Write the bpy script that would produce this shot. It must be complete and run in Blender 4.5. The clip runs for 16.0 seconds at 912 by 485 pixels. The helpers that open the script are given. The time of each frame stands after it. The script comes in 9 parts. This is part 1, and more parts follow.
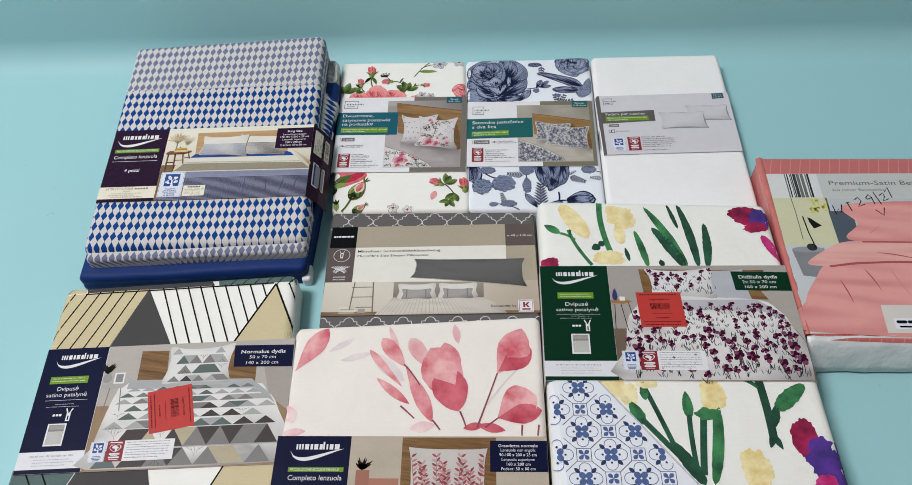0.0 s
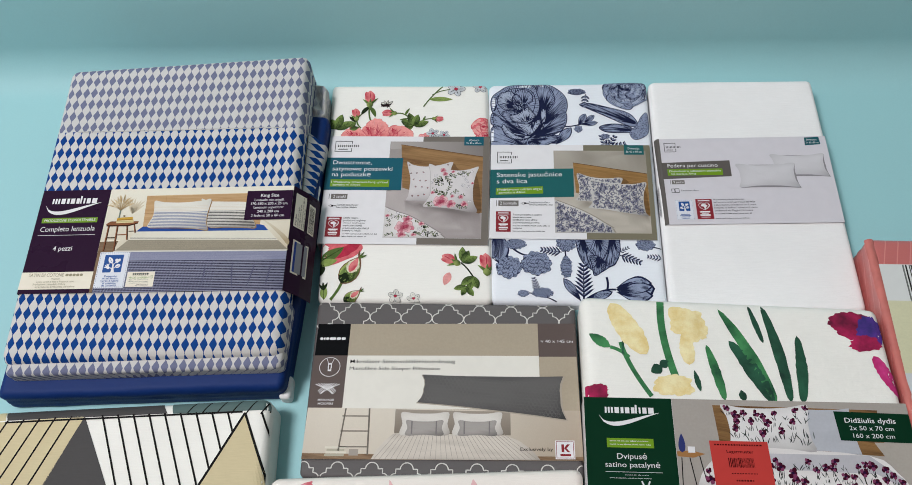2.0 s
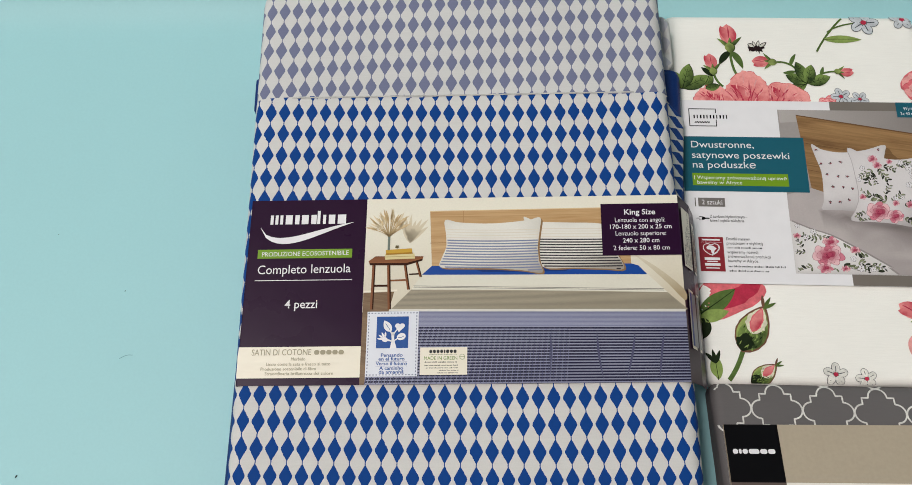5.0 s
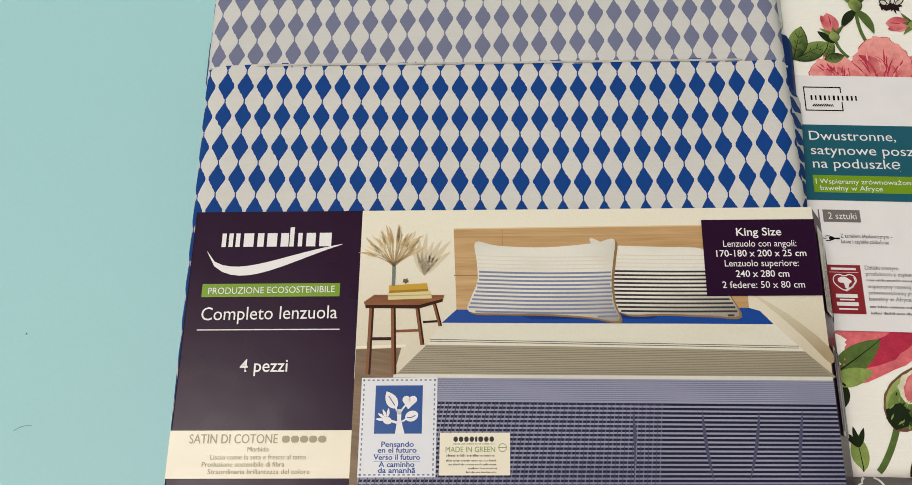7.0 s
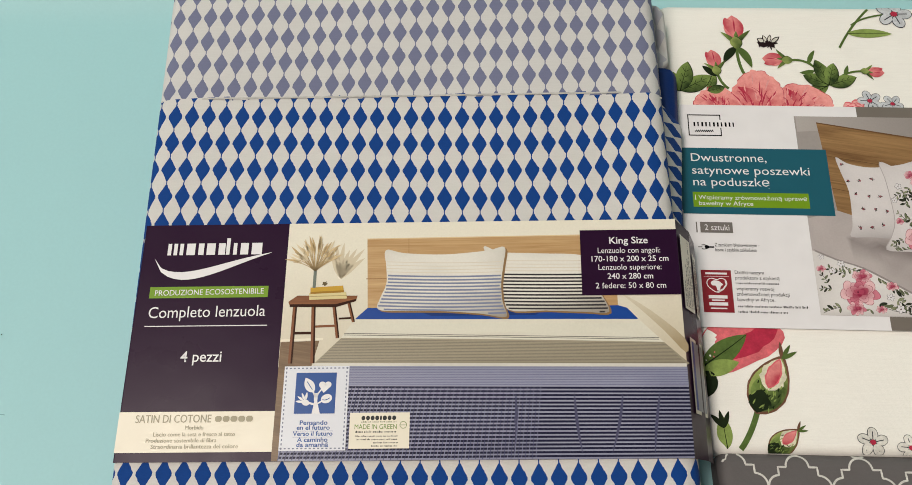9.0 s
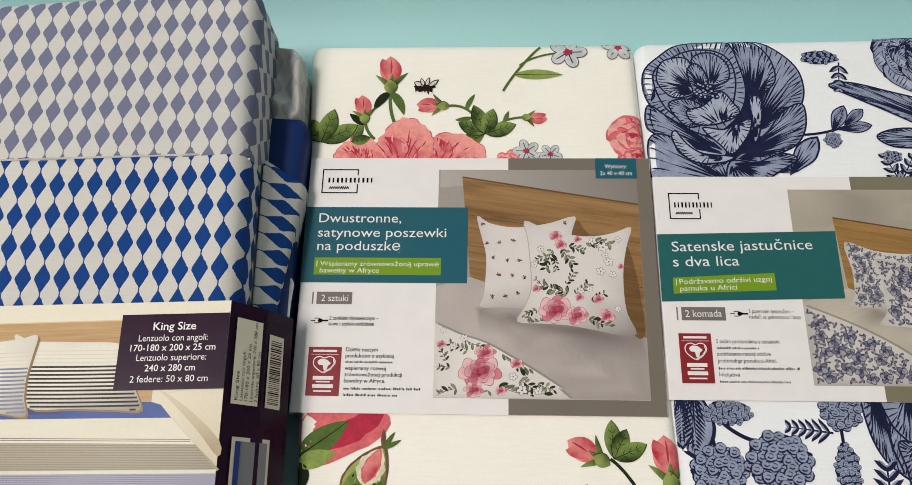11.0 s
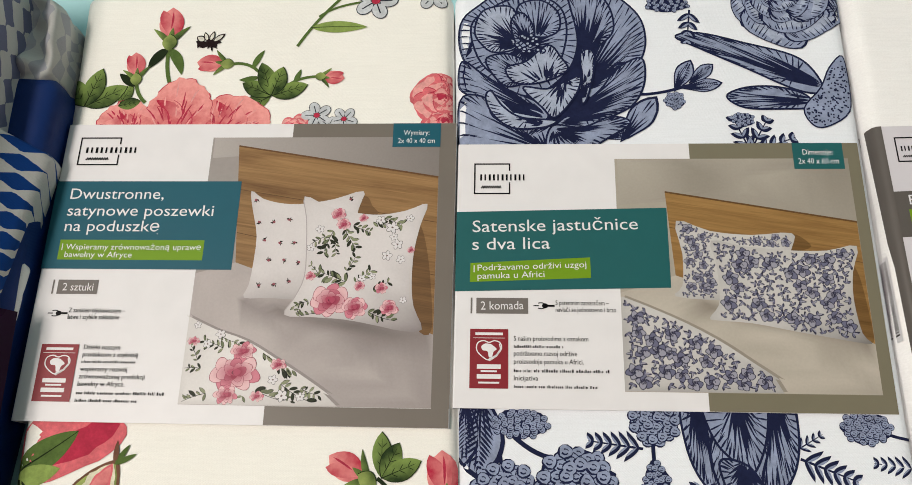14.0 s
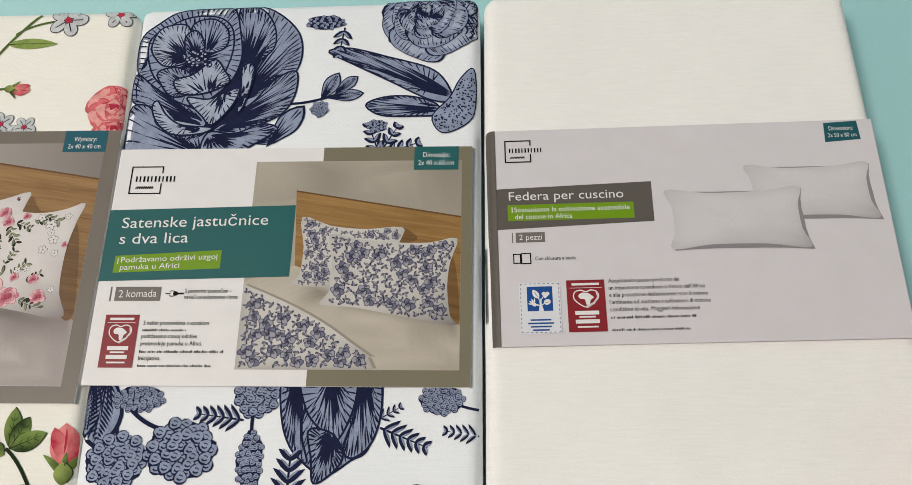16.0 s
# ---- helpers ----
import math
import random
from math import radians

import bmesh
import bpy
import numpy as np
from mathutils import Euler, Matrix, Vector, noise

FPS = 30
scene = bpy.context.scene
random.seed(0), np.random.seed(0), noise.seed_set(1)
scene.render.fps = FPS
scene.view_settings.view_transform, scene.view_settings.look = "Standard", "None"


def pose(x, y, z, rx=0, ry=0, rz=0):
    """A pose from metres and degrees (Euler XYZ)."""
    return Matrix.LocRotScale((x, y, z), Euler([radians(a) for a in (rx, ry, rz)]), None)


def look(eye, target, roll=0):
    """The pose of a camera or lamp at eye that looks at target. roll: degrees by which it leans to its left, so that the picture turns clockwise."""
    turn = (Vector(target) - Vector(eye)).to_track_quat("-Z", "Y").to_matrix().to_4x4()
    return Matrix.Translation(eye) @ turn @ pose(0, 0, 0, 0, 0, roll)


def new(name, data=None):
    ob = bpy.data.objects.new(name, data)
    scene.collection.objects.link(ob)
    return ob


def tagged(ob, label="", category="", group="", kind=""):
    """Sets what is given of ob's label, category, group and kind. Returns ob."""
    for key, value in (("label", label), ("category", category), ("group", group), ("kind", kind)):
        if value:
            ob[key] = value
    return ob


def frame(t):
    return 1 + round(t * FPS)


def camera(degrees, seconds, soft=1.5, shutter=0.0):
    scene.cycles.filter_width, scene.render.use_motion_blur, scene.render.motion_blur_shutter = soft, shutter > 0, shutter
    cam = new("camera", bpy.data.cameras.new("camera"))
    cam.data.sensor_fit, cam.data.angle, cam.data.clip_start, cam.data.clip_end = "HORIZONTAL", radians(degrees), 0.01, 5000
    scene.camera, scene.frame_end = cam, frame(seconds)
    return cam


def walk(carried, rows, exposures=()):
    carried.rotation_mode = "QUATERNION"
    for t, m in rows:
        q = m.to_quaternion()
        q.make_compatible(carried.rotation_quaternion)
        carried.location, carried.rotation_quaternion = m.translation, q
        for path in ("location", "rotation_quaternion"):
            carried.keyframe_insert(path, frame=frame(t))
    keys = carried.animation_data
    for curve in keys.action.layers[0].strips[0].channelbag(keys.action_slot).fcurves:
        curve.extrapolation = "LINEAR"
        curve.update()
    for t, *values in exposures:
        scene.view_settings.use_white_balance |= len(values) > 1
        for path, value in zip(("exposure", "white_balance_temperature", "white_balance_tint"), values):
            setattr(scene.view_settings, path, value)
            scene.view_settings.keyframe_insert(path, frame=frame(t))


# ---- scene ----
cam = camera(59.1, 16.0, 0.85)
METRES, EYE, LEVEL, TILT, LEAN = 1.92, 0.966, 2.9, -90.0, 2.5
ROWS = [
    (0.0, 0.0, 0.0, 0.0, -0.34, 33.25, -0.52),
    (0.5, -0.0191, 0.0123, 0.0378, -0.32, 31.84, -0.43),
    (1.0, -0.0182, 0.0228, 0.0821, -0.17, 30.04, -0.67),
    (1.5, -0.0059, 0.0365, 0.1348, 0.06, 28.19, -1.06),
    (2.0, -0.0059, 0.0532, 0.1799, 0.22, 26.24, -1.39),
    (2.5, -0.0401, 0.069, 0.201, 0.2, 24.64, -1.45),
    (3.0, -0.0992, 0.086, 0.2196, -0.09, 23.14, -1.28),
    (3.5, -0.145, 0.1084, 0.2429, -0.41, 21.83, -1.1),
    (4.0, -0.177, 0.1405, 0.2697, -0.81, 20.6, -0.96),
    (4.5, -0.1917, 0.1751, 0.2943, -0.99, 19.73, -0.89),
    (5.0, -0.2, 0.2095, 0.3143, -0.94, 19.09, -0.94),
    (7.5, -0.2092, 0.2996, 0.3546, -1.45, 18.91, -1.16),
    (8.0, -0.2089, 0.2926, 0.35, -1.55, 19.49, -1.09),
    (8.5, -0.2045, 0.2787, 0.3419, -1.46, 19.99, -0.98),
    (9.0, -0.1843, 0.2643, 0.3391, -1.36, 20.4, -0.88),
    (9.5, -0.1536, 0.255, 0.3414, -1.22, 20.78, -0.75),
    (10.0, -0.1134, 0.2494, 0.3501, -1.18, 20.76, -0.55),
    (12.5, -0.027, 0.334, 0.3906, 0.47, 18.43, -0.22),
    (13.0, -0.0227, 0.3337, 0.3896, 0.61, 18.26, -0.42),
    (13.5, -0.0092, 0.3251, 0.3874, 0.66, 18.39, -0.61),
    (14.0, 0.0113, 0.3131, 0.3846, 0.62, 18.74, -0.65),
    (14.5, 0.028, 0.3046, 0.3816, 0.6, 19.11, -0.58),
    (15.0, 0.0506, 0.2995, 0.3741, 0.53, 19.65, -0.39),
    (15.5, 0.0808, 0.2965, 0.3712, 0.4, 19.8, -0.25),
    (16.0, 0.1112, 0.2943, 0.3723, 0.3, 19.81, -0.2),
]
BASE = pose(0, 0, EYE, LEVEL) @ pose(0, 0, 0, TILT, LEAN)
EXPOSURES = [(0.0, -0.03, 6150, 11), (5.0, -0.08, 6480, 11), (7.5, -0.1, 6980, 11), (10.0, -0.05, 6950, 11), (12.5, 0.08, 6880, 11), (14.5, 0.06, 6900, 11), (16.0, -0.03, 6900, 11)]
walk(cam, [(t, BASE @ pose(METRES * x, METRES * y, METRES * z, 90 + pitch, roll, yaw)) for t, x, y, z, yaw, pitch, roll in ROWS], EXPOSURES)

# ---- world and light ----
world = bpy.data.worlds.new("room_light")
world.use_nodes = True
world.node_tree.nodes["Background"].inputs[0].default_value = (1.0, 0.98, 0.96, 1)
world.node_tree.nodes["Background"].inputs[1].default_value = 0.2
scene.world = world


def area_lamp(name, place, target, sx, sy, watts, colour):
    data = bpy.data.lights.new(name, "AREA")
    data.shape, data.size, data.size_y, data.energy, data.color = "RECTANGLE", sx, sy, watts, colour
    ob = new(name, data)
    ob.matrix_world = look(place, target)
    return ob


tagged(area_lamp("ceiling_lamp", (-1.95, 0.4, 3.9), (-0.3, 0.55, 0), 0.9, 1.1, 150, (0.99, 0.938, 0.905)), "large square ceiling lamp lighting the bundles", "lamp", kind="structure")


# ---- materials ----
def nodes_of(name, rough=0.6, spec=0.5):
    m = bpy.data.materials.new(name)
    m.use_nodes = True
    nt = m.node_tree
    b = nt.nodes["Principled BSDF"]
    b.inputs["Roughness"].default_value = rough
    b.inputs["Specular IOR Level"].default_value = spec
    return m, nt, b


def node(nt, kind, **inputs):
    n = nt.nodes.new(kind)
    for k, v in inputs.items():
        n.inputs[k.replace("_", " ")].default_value = v
    return n


def calc(nt, op, a, b=None, c=None):
    n = nt.nodes.new("ShaderNodeMath")
    n.operation = op
    for i, v in enumerate((a, b, c)):
        if v is None:
            continue
        if isinstance(v, (int, float)):
            n.inputs[i].default_value = v
        else:
            nt.links.new(v, n.inputs[i])
    return n.outputs[0]


def mixed(nt, fac, a, b):
    n = nt.nodes.new("ShaderNodeMix")
    n.data_type = "RGBA"
    for sock, v in ((n.inputs["Factor"], fac), (n.inputs["A"], a), (n.inputs["B"], b)):
        if isinstance(v, (int, float)):
            sock.default_value = v
        elif isinstance(v, tuple):
            sock.default_value = (*v[:3], 1)
        else:
            nt.links.new(v, sock)
    return n.outputs["Result"]


def coords(nt, kind="UV"):
    return nt.nodes.new("ShaderNodeTexCoord").outputs[kind]


def noise_of(nt, vec, scale, detail=3.0, rough=0.5):
    n = node(nt, "ShaderNodeTexNoise", Scale=scale, Detail=detail, Roughness=rough)
    nt.links.new(vec, n.inputs["Vector"])
    return n.outputs["Fac"]


def bump_to(nt, b, height, strength, distance):
    n = node(nt, "ShaderNodeBump", Strength=strength, Distance=distance)
    nt.links.new(height, n.inputs["Height"])
    nt.links.new(n.outputs[0], b.inputs["Normal"])


def shade_var(nt, colour, fac, low, high):
    """colour scaled between low and high by fac"""
    v = nt.nodes.new("ShaderNodeMapRange")
    v.inputs["To Min"].default_value, v.inputs["To Max"].default_value = low, high
    nt.links.new(fac, v.inputs["Value"])
    n = nt.nodes.new("ShaderNodeVectorMath")
    n.operation = "SCALE"
    if isinstance(colour, tuple):
        n.inputs[0].default_value = colour
    else:
        nt.links.new(colour, n.inputs[0])
    nt.links.new(v.outputs[0], n.inputs["Scale"])
    return n.outputs[0]


def weave_height(nt, vec, pitch):
    s = nt.nodes.new("ShaderNodeSeparateXYZ")
    nt.links.new(vec, s.inputs[0])
    a = calc(nt, "SINE", calc(nt, "MULTIPLY", s.outputs[0], 6.2832 / pitch))
    b = calc(nt, "SINE", calc(nt, "MULTIPLY", s.outputs[1], 6.2832 / (pitch * 1.13)))
    return calc(nt, "ADD", calc(nt, "MULTIPLY", a, b), noise_of(nt, vec, 900, 2))


def finish_cloth(nt, b, vec, colour, pitch=0.0007, wrinkle=0.5, crepe=0.0):
    """thread streaks, soft creases and a woven relief over a colour"""
    mp = nt.nodes.new("ShaderNodeMapping")
    mp.inputs["Scale"].default_value = (60, 900, 1)
    nt.links.new(vec, mp.inputs[0])
    streak = noise_of(nt, mp.outputs[0], 1.0, 3)
    col = shade_var(nt, colour, streak, 0.94, 1.04)
    col = shade_var(nt, col, noise_of(nt, vec, 1300, 2), 0.93, 1.06)
    col = shade_var(nt, col, noise_of(nt, vec, 14, 3), 0.95, 1.05)
    nt.links.new(col, b.inputs["Base Color"])
    crease = calc(nt, "ADD", noise_of(nt, vec, 22, 4, 0.55), calc(nt, "MULTIPLY", noise_of(nt, vec, 70, 3, 0.5), 0.3))
    h = calc(nt, "ADD", calc(nt, "MULTIPLY", weave_height(nt, vec, pitch), 0.014), calc(nt, "MULTIPLY", crease, wrinkle))
    if crepe:
        long = nt.nodes.new("ShaderNodeMapping")
        long.inputs["Scale"].default_value = (70, 420, 1)
        nt.links.new(vec, long.inputs[0])
        h = calc(nt, "ADD", h, calc(nt, "MULTIPLY", noise_of(nt, long.outputs[0], 1.0, 3, 0.6), crepe))
    bump_to(nt, b, h, 0.65, 0.0032)


def cloth(name, colour, rough=0.75, wrinkle=0.5, crepe=0.0):
    m, nt, b = nodes_of(name, rough, 0.3)
    finish_cloth(nt, b, coords(nt), colour, wrinkle=wrinkle, crepe=crepe)
    return m


INKS = {}


def ink(colour, rough=0.34, cloth_ink=False):
    """A printed colour: on coated card, or soaked into cloth."""
    key = (tuple(round(c, 3) for c in colour), rough, cloth_ink)
    if key not in INKS:
        if max(colour) < 0.13:
            colour = tuple(c * 0.5 for c in colour)
        m, nt, b = nodes_of("cloth_print" if cloth_ink else "card_print", 0.75 if cloth_ink else rough, 0.08 if max(colour) < 0.13 else 0.12 if cloth_ink else 0.2)
        vec = coords(nt, "Object")
        if cloth_ink:
            col = shade_var(nt, tuple(c * 0.9 for c in colour), noise_of(nt, vec, 130, 5, 0.65), 0.5, 1.45)
            col = shade_var(nt, col, noise_of(nt, vec, 650, 3, 0.7), 0.72, 1.26)
        else:
            col = shade_var(nt, tuple(c * (0.92 if min(colour) > 0.5 else 0.8) for c in colour), noise_of(nt, vec, 70, 3), 0.95, 1.05)
            rn = nt.nodes.new("ShaderNodeMapRange")
            rn.inputs["To Min"].default_value, rn.inputs["To Max"].default_value = rough - 0.06, rough + 0.08
            nt.links.new(noise_of(nt, vec, 45, 4), rn.inputs["Value"])
            nt.links.new(rn.outputs[0], b.inputs["Roughness"])
            bump_to(nt, b, noise_of(nt, vec, 25, 2), 0.12, 0.002)
        nt.links.new(col, b.inputs["Base Color"])
        INKS[key] = m
    return INKS[key]


def srgb(r, g, b):
    return tuple(((c / 255 + 0.055) / 1.055) ** 2.4 if c > 10 else c / 255 / 12.92 for c in (r, g, b))


# ---- shared builders ----
def split_line(a, b, t):
    return (a[0] + (b[0] - a[0]) * t, a[1] + (b[1] - a[1]) * t)


def link_mesh(name, mesh, parent, label=""):
    ob = new(name, mesh)
    ob.parent = parent
    return tagged(ob, label) if label else ob


def thing(name, x, y, label, category, group=""):
    """An empty at the foot of a thing, which carries its parts"""
    ob = new(name)
    ob.empty_display_size = 0.02
    ob.location = (x, y, 0)
    return tagged(ob, label, category, group)


def base_of(ob):
    v = Vector((0, 0, 0))
    while ob:
        v += ob.location
        ob = ob.parent
    return v


class Print:
    """Flat printed shapes laid on a surface, which becomes one mesh. surf(u, v, lift) gives the place in the world."""

    def __init__(self, surf, step=0.00005):
        self.surf, self.step, self.v, self.f, self.m, self.mats, self.cuts, self.tone = surf, step, [], [], [], [], [], {}

    def slot(self, mat):
        if mat not in self.mats:
            self.mats.append(mat)
        return self.mats.index(mat)

    def poly(self, pts, mat, lift=1):
        k = len(self.v)
        pts = list(pts)
        area = sum(a[0] * b[1] - b[0] * a[1] for a, b in zip(pts, pts[1:] + pts[:1]))
        if area < 0:
            pts.reverse()
        self.v += [self.surf(u, v, lift * self.step) for u, v in pts]
        self.f.append(tuple(range(k, k + len(pts))))
        self.m.append(self.slot(mat))

    def toned(self, rim, mat, lift, tone, rings=7):
        """a printed shape whose ink runs from one colour to another; tone(u, v) gives 0 to 1"""
        area = sum(a[0] * b[1] - b[0] * a[1] for a, b in zip(rim, rim[1:] + rim[:1]))
        rim = list(rim) if area > 0 else list(rim)[::-1]
        n = len(rim)
        mu, mv = sum(a for a, _ in rim) / n, sum(b for _, b in rim) / n
        base, sl = len(self.v), self.slot(mat)
        spots = [(mu, mv)] + [(mu + (a - mu) * k / rings, mv + (b - mv) * k / rings) for k in range(1, rings + 1) for a, b in rim]
        for k, (a, b) in enumerate(spots):
            self.v.append(self.surf(a, b, lift * self.step))
            self.tone[base + k] = min(1.0, max(0.0, tone(a, b)))
        for i in range(n):
            j = (i + 1) % n
            self.f.append((base, base + 1 + i, base + 1 + j))
            self.m.append(sl)
            for k in range(rings - 1):
                a, b = base + 1 + k * n, base + 1 + (k + 1) * n
                self.f.append((a + i, b + i, b + j, a + j))
                self.m.append(sl)

    def rect(self, u0, v0, u1, v1, mat, lift=1):
        self.poly([(u0, v0), (u1, v0), (u1, v1), (u0, v1)], mat, lift)

    def strip(self, left, right, mat, lift=1):
        """quads between two lines of points"""
        k, n = len(self.v), len(left)
        for a, b in zip(left, right):
            self.v += [self.surf(*a, lift * self.step), self.surf(*b, lift * self.step)]
        s = self.slot(mat)
        flip = (right[0][0] - left[0][0]) * (left[-1][1] - left[0][1]) - (right[0][1] - left[0][1]) * (left[-1][0] - left[0][0]) < 0
        for i in range(n - 1):
            q = (k + 2 * i, k + 2 * i + 1, k + 2 * i + 3, k + 2 * i + 2)
            self.f.append(q[::-1] if flip else q)
            self.m.append(s)

    def line(self, pts, width, mat, lift=1, taper=0.0):
        """a stroke along points; taper thins it towards its end"""
        L, R, n = [], [], len(pts)
        for i, (x, y) in enumerate(pts):
            a, b = pts[max(i - 1, 0)], pts[min(i + 1, n - 1)]
            dx, dy = b[0] - a[0], b[1] - a[1]
            d = math.hypot(dx, dy) or 1
            w = width / 2 * (1 - taper * i / max(n - 1, 1))
            L.append((x - dy / d * w, y + dx / d * w))
            R.append((x + dy / d * w, y - dx / d * w))
        self.strip(L, R, mat, lift)

    def curve(self, a, c, b, width, mat, lift=1, taper=0.0, n=10):
        """a bent stroke from a to b, drawn towards c"""
        pts = []
        for i in range(n + 1):
            t = i / n
            pts.append(tuple((1 - t) ** 2 * a[j] + 2 * t * (1 - t) * c[j] + t * t * b[j] for j in (0, 1)))
        self.line(pts, width, mat, lift, taper)

    def blob(self, x, y, rx, ry, mat, lift=1, turn=0, lobes=0, depth=0.0, n=28, rag=0.0, seed=0):
        """an oval with lobes and a ragged rim"""
        r = random.Random(seed)
        ph = r.random() * 6.28
        c, s = math.cos(radians(turn)), math.sin(radians(turn))
        rim = []
        for i in range(n):
            a = 2 * math.pi * i / n
            k = 1 + depth * math.cos(lobes * a + ph) + rag * (r.random() - 0.5)
            px, py = rx * k * math.cos(a), ry * k * math.sin(a)
            rim.append((x + px * c - py * s, y + px * s + py * c))
        base, sl = len(self.v), self.slot(mat)
        self.v.append(self.surf(x, y, lift * self.step))
        for f in (0.5, 1.0):
            self.v += [self.surf(x + (px - x) * f, y + (py - y) * f, lift * self.step) for px, py in rim]
        for i in range(n):
            j = (i + 1) % n
            self.f += [(base, base + 1 + i, base + 1 + j), (base + 1 + i, base + 1 + n + i, base + 1 + n + j, base + 1 + j)]
            self.m += [sl, sl]

    def leaf(self, x, y, length, width, turn, mat, lift=1, bend=0.0, vein=None, fat=0.45, rag=0.0, seed=0, n=10, power=0.8):
        """a leaf or petal from its foot (x, y); fat: where along it is widest"""
        r = random.Random(seed)
        a = radians(turn)
        L, M, R = [], [], []
        for i in range(n + 1):
            t = i / n
            w = width / 2 * math.sin(math.pi * t ** (math.log(0.5) / math.log(fat))) ** power * (1 + rag * (r.random() - 0.5))
            off = bend * length * t * t
            px, py = x + length * t * math.cos(a) - off * math.sin(a), y + length * t * math.sin(a) + off * math.cos(a)
            dx, dy = -math.sin(a) - 2 * bend * t * math.cos(a), math.cos(a) - 2 * bend * t * math.sin(a)
            d = math.hypot(dx, dy)
            L.append((px + dx / d * w, py + dy / d * w))
            M.append((px, py))
            R.append((px - dx / d * w, py - dy / d * w))
        self.strip(L, M, mat, lift)
        self.strip(M, R, mat, lift)
        if vein:
            self.line(M, width * 0.07, vein, lift + 1, 0.7)

    def mark(self, name, label=""):
        """what follows becomes a mesh of its own"""
        self.cuts.append((len(self.f), name, label))

    def finish(self, name, parent, label="", split=False):
        o = base_of(parent)
        cuts = [(k, name, label) for k in range(len(self.f))] if split else [(0, name, label)] + self.cuts
        for n, (k, nm, lb) in enumerate(cuts):
            end = cuts[n + 1][0] if n + 1 < len(cuts) else len(self.f)
            faces = self.f[k:end]
            if not faces:
                continue
            index, spots, made, kept, tones = {}, [], [], [], []
            for f, s in zip(faces, self.m[k:end]):
                ring = []
                for a in f:
                    key = tuple(round(c, 6) for c in self.v[a])
                    if key not in index:
                        index[key] = len(spots)
                        spots.append(self.v[a] - o)
                        tones.append(self.tone.get(a, 1.0))
                    if index[key] not in ring:
                        ring.append(index[key])
                if len(ring) > 2:
                    made.append(ring)
                    kept.append(s)
            if not made:
                continue
            me = bpy.data.meshes.new(nm)
            me.from_pydata(spots, [], made)
            slots = sorted(set(kept))
            for s in slots:
                me.materials.append(self.mats[s])
            me.polygons.foreach_set("material_index", [slots.index(s) for s in kept])
            if self.tone:
                layer = me.uv_layers.new(name="tone")
                layer.data.foreach_set("uv", [c for lp in me.loops for c in (tones[lp.vertex_index], 0.0)])
            me.update()
            link_mesh(nm, me, parent, lb)


class Card:
    """A flat printed card: u runs to the right and v down from its upper left corner, in millimetres."""

    def __init__(self, x, y, z, turn, slope, w, h, skew=0.0):
        t, s, d = radians(turn), slope, radians(turn + skew)
        self.o = Vector((x, y, z))
        self.right = Vector((math.cos(t), math.sin(t), math.sin(t) * s)).normalized()
        self.down = Vector((math.sin(d), -math.cos(d), -math.cos(d) * s)).normalized()
        self.n = self.down.cross(self.right).normalized()
        if self.n.z < 0:
            self.n.negate()
        self.w, self.h = w, h

    def at(self, u, v, lift=0.0):
        return self.o + self.right * (u / 1000) + self.down * (v / 1000) + self.n * lift


def letters(card, words, u, v, cap, mat, parent, width=0.0, bold=0.0, align="LEFT", name="lettering", turn=0.0, lift=6, shear=0.0):
    """Raised type on a card: (u, v) is the baseline's start (or middle), cap the capitals' height, width the length to fit, all in millimetres."""
    cu = bpy.data.curves.new(name, "FONT")
    cu.body, cu.size, cu.align_x, cu.offset, cu.shear = words, 1.0, align, bold, shear
    cu.resolution_u = 3
    ob = new(name, cu)
    bpy.context.view_layer.update()
    me = bpy.data.meshes.new_from_object(ob.evaluated_get(bpy.context.evaluated_depsgraph_get()))
    bpy.data.objects.remove(ob)
    bpy.data.curves.remove(cu)
    if not len(me.vertices):
        return None
    xs = [p.co.x for p in me.vertices]
    s = cap / 0.73
    sx = width / (max(xs) - min(xs)) if width else s
    shift = min(xs) if align == "LEFT" else 0.0
    o = base_of(parent)
    c, d = math.cos(radians(turn)), math.sin(radians(turn))
    for p in me.vertices:
        a, b = (p.co.x - shift) * sx, -p.co.y * s
        p.co = card.at(u + a * c - b * d, v + a * d + b * c, lift * 0.00005) - o
    me.name = name
    me.materials.clear()
    me.materials.append(mat)
    return link_mesh(name, me, parent)


def edge_distance(x, y, quad):
    """how far inside a quad (clockwise: back left, back right, front right, front left) a point lies"""
    best = 9.0
    for i in range(4):
        ax, ay = quad[i]
        bx, by = quad[(i + 1) % 4]
        d = ((by - ay) * (x - ax) - (bx - ax) * (y - ay)) / math.hypot(bx - ax, by - ay)
        best = min(best, d)
    return best


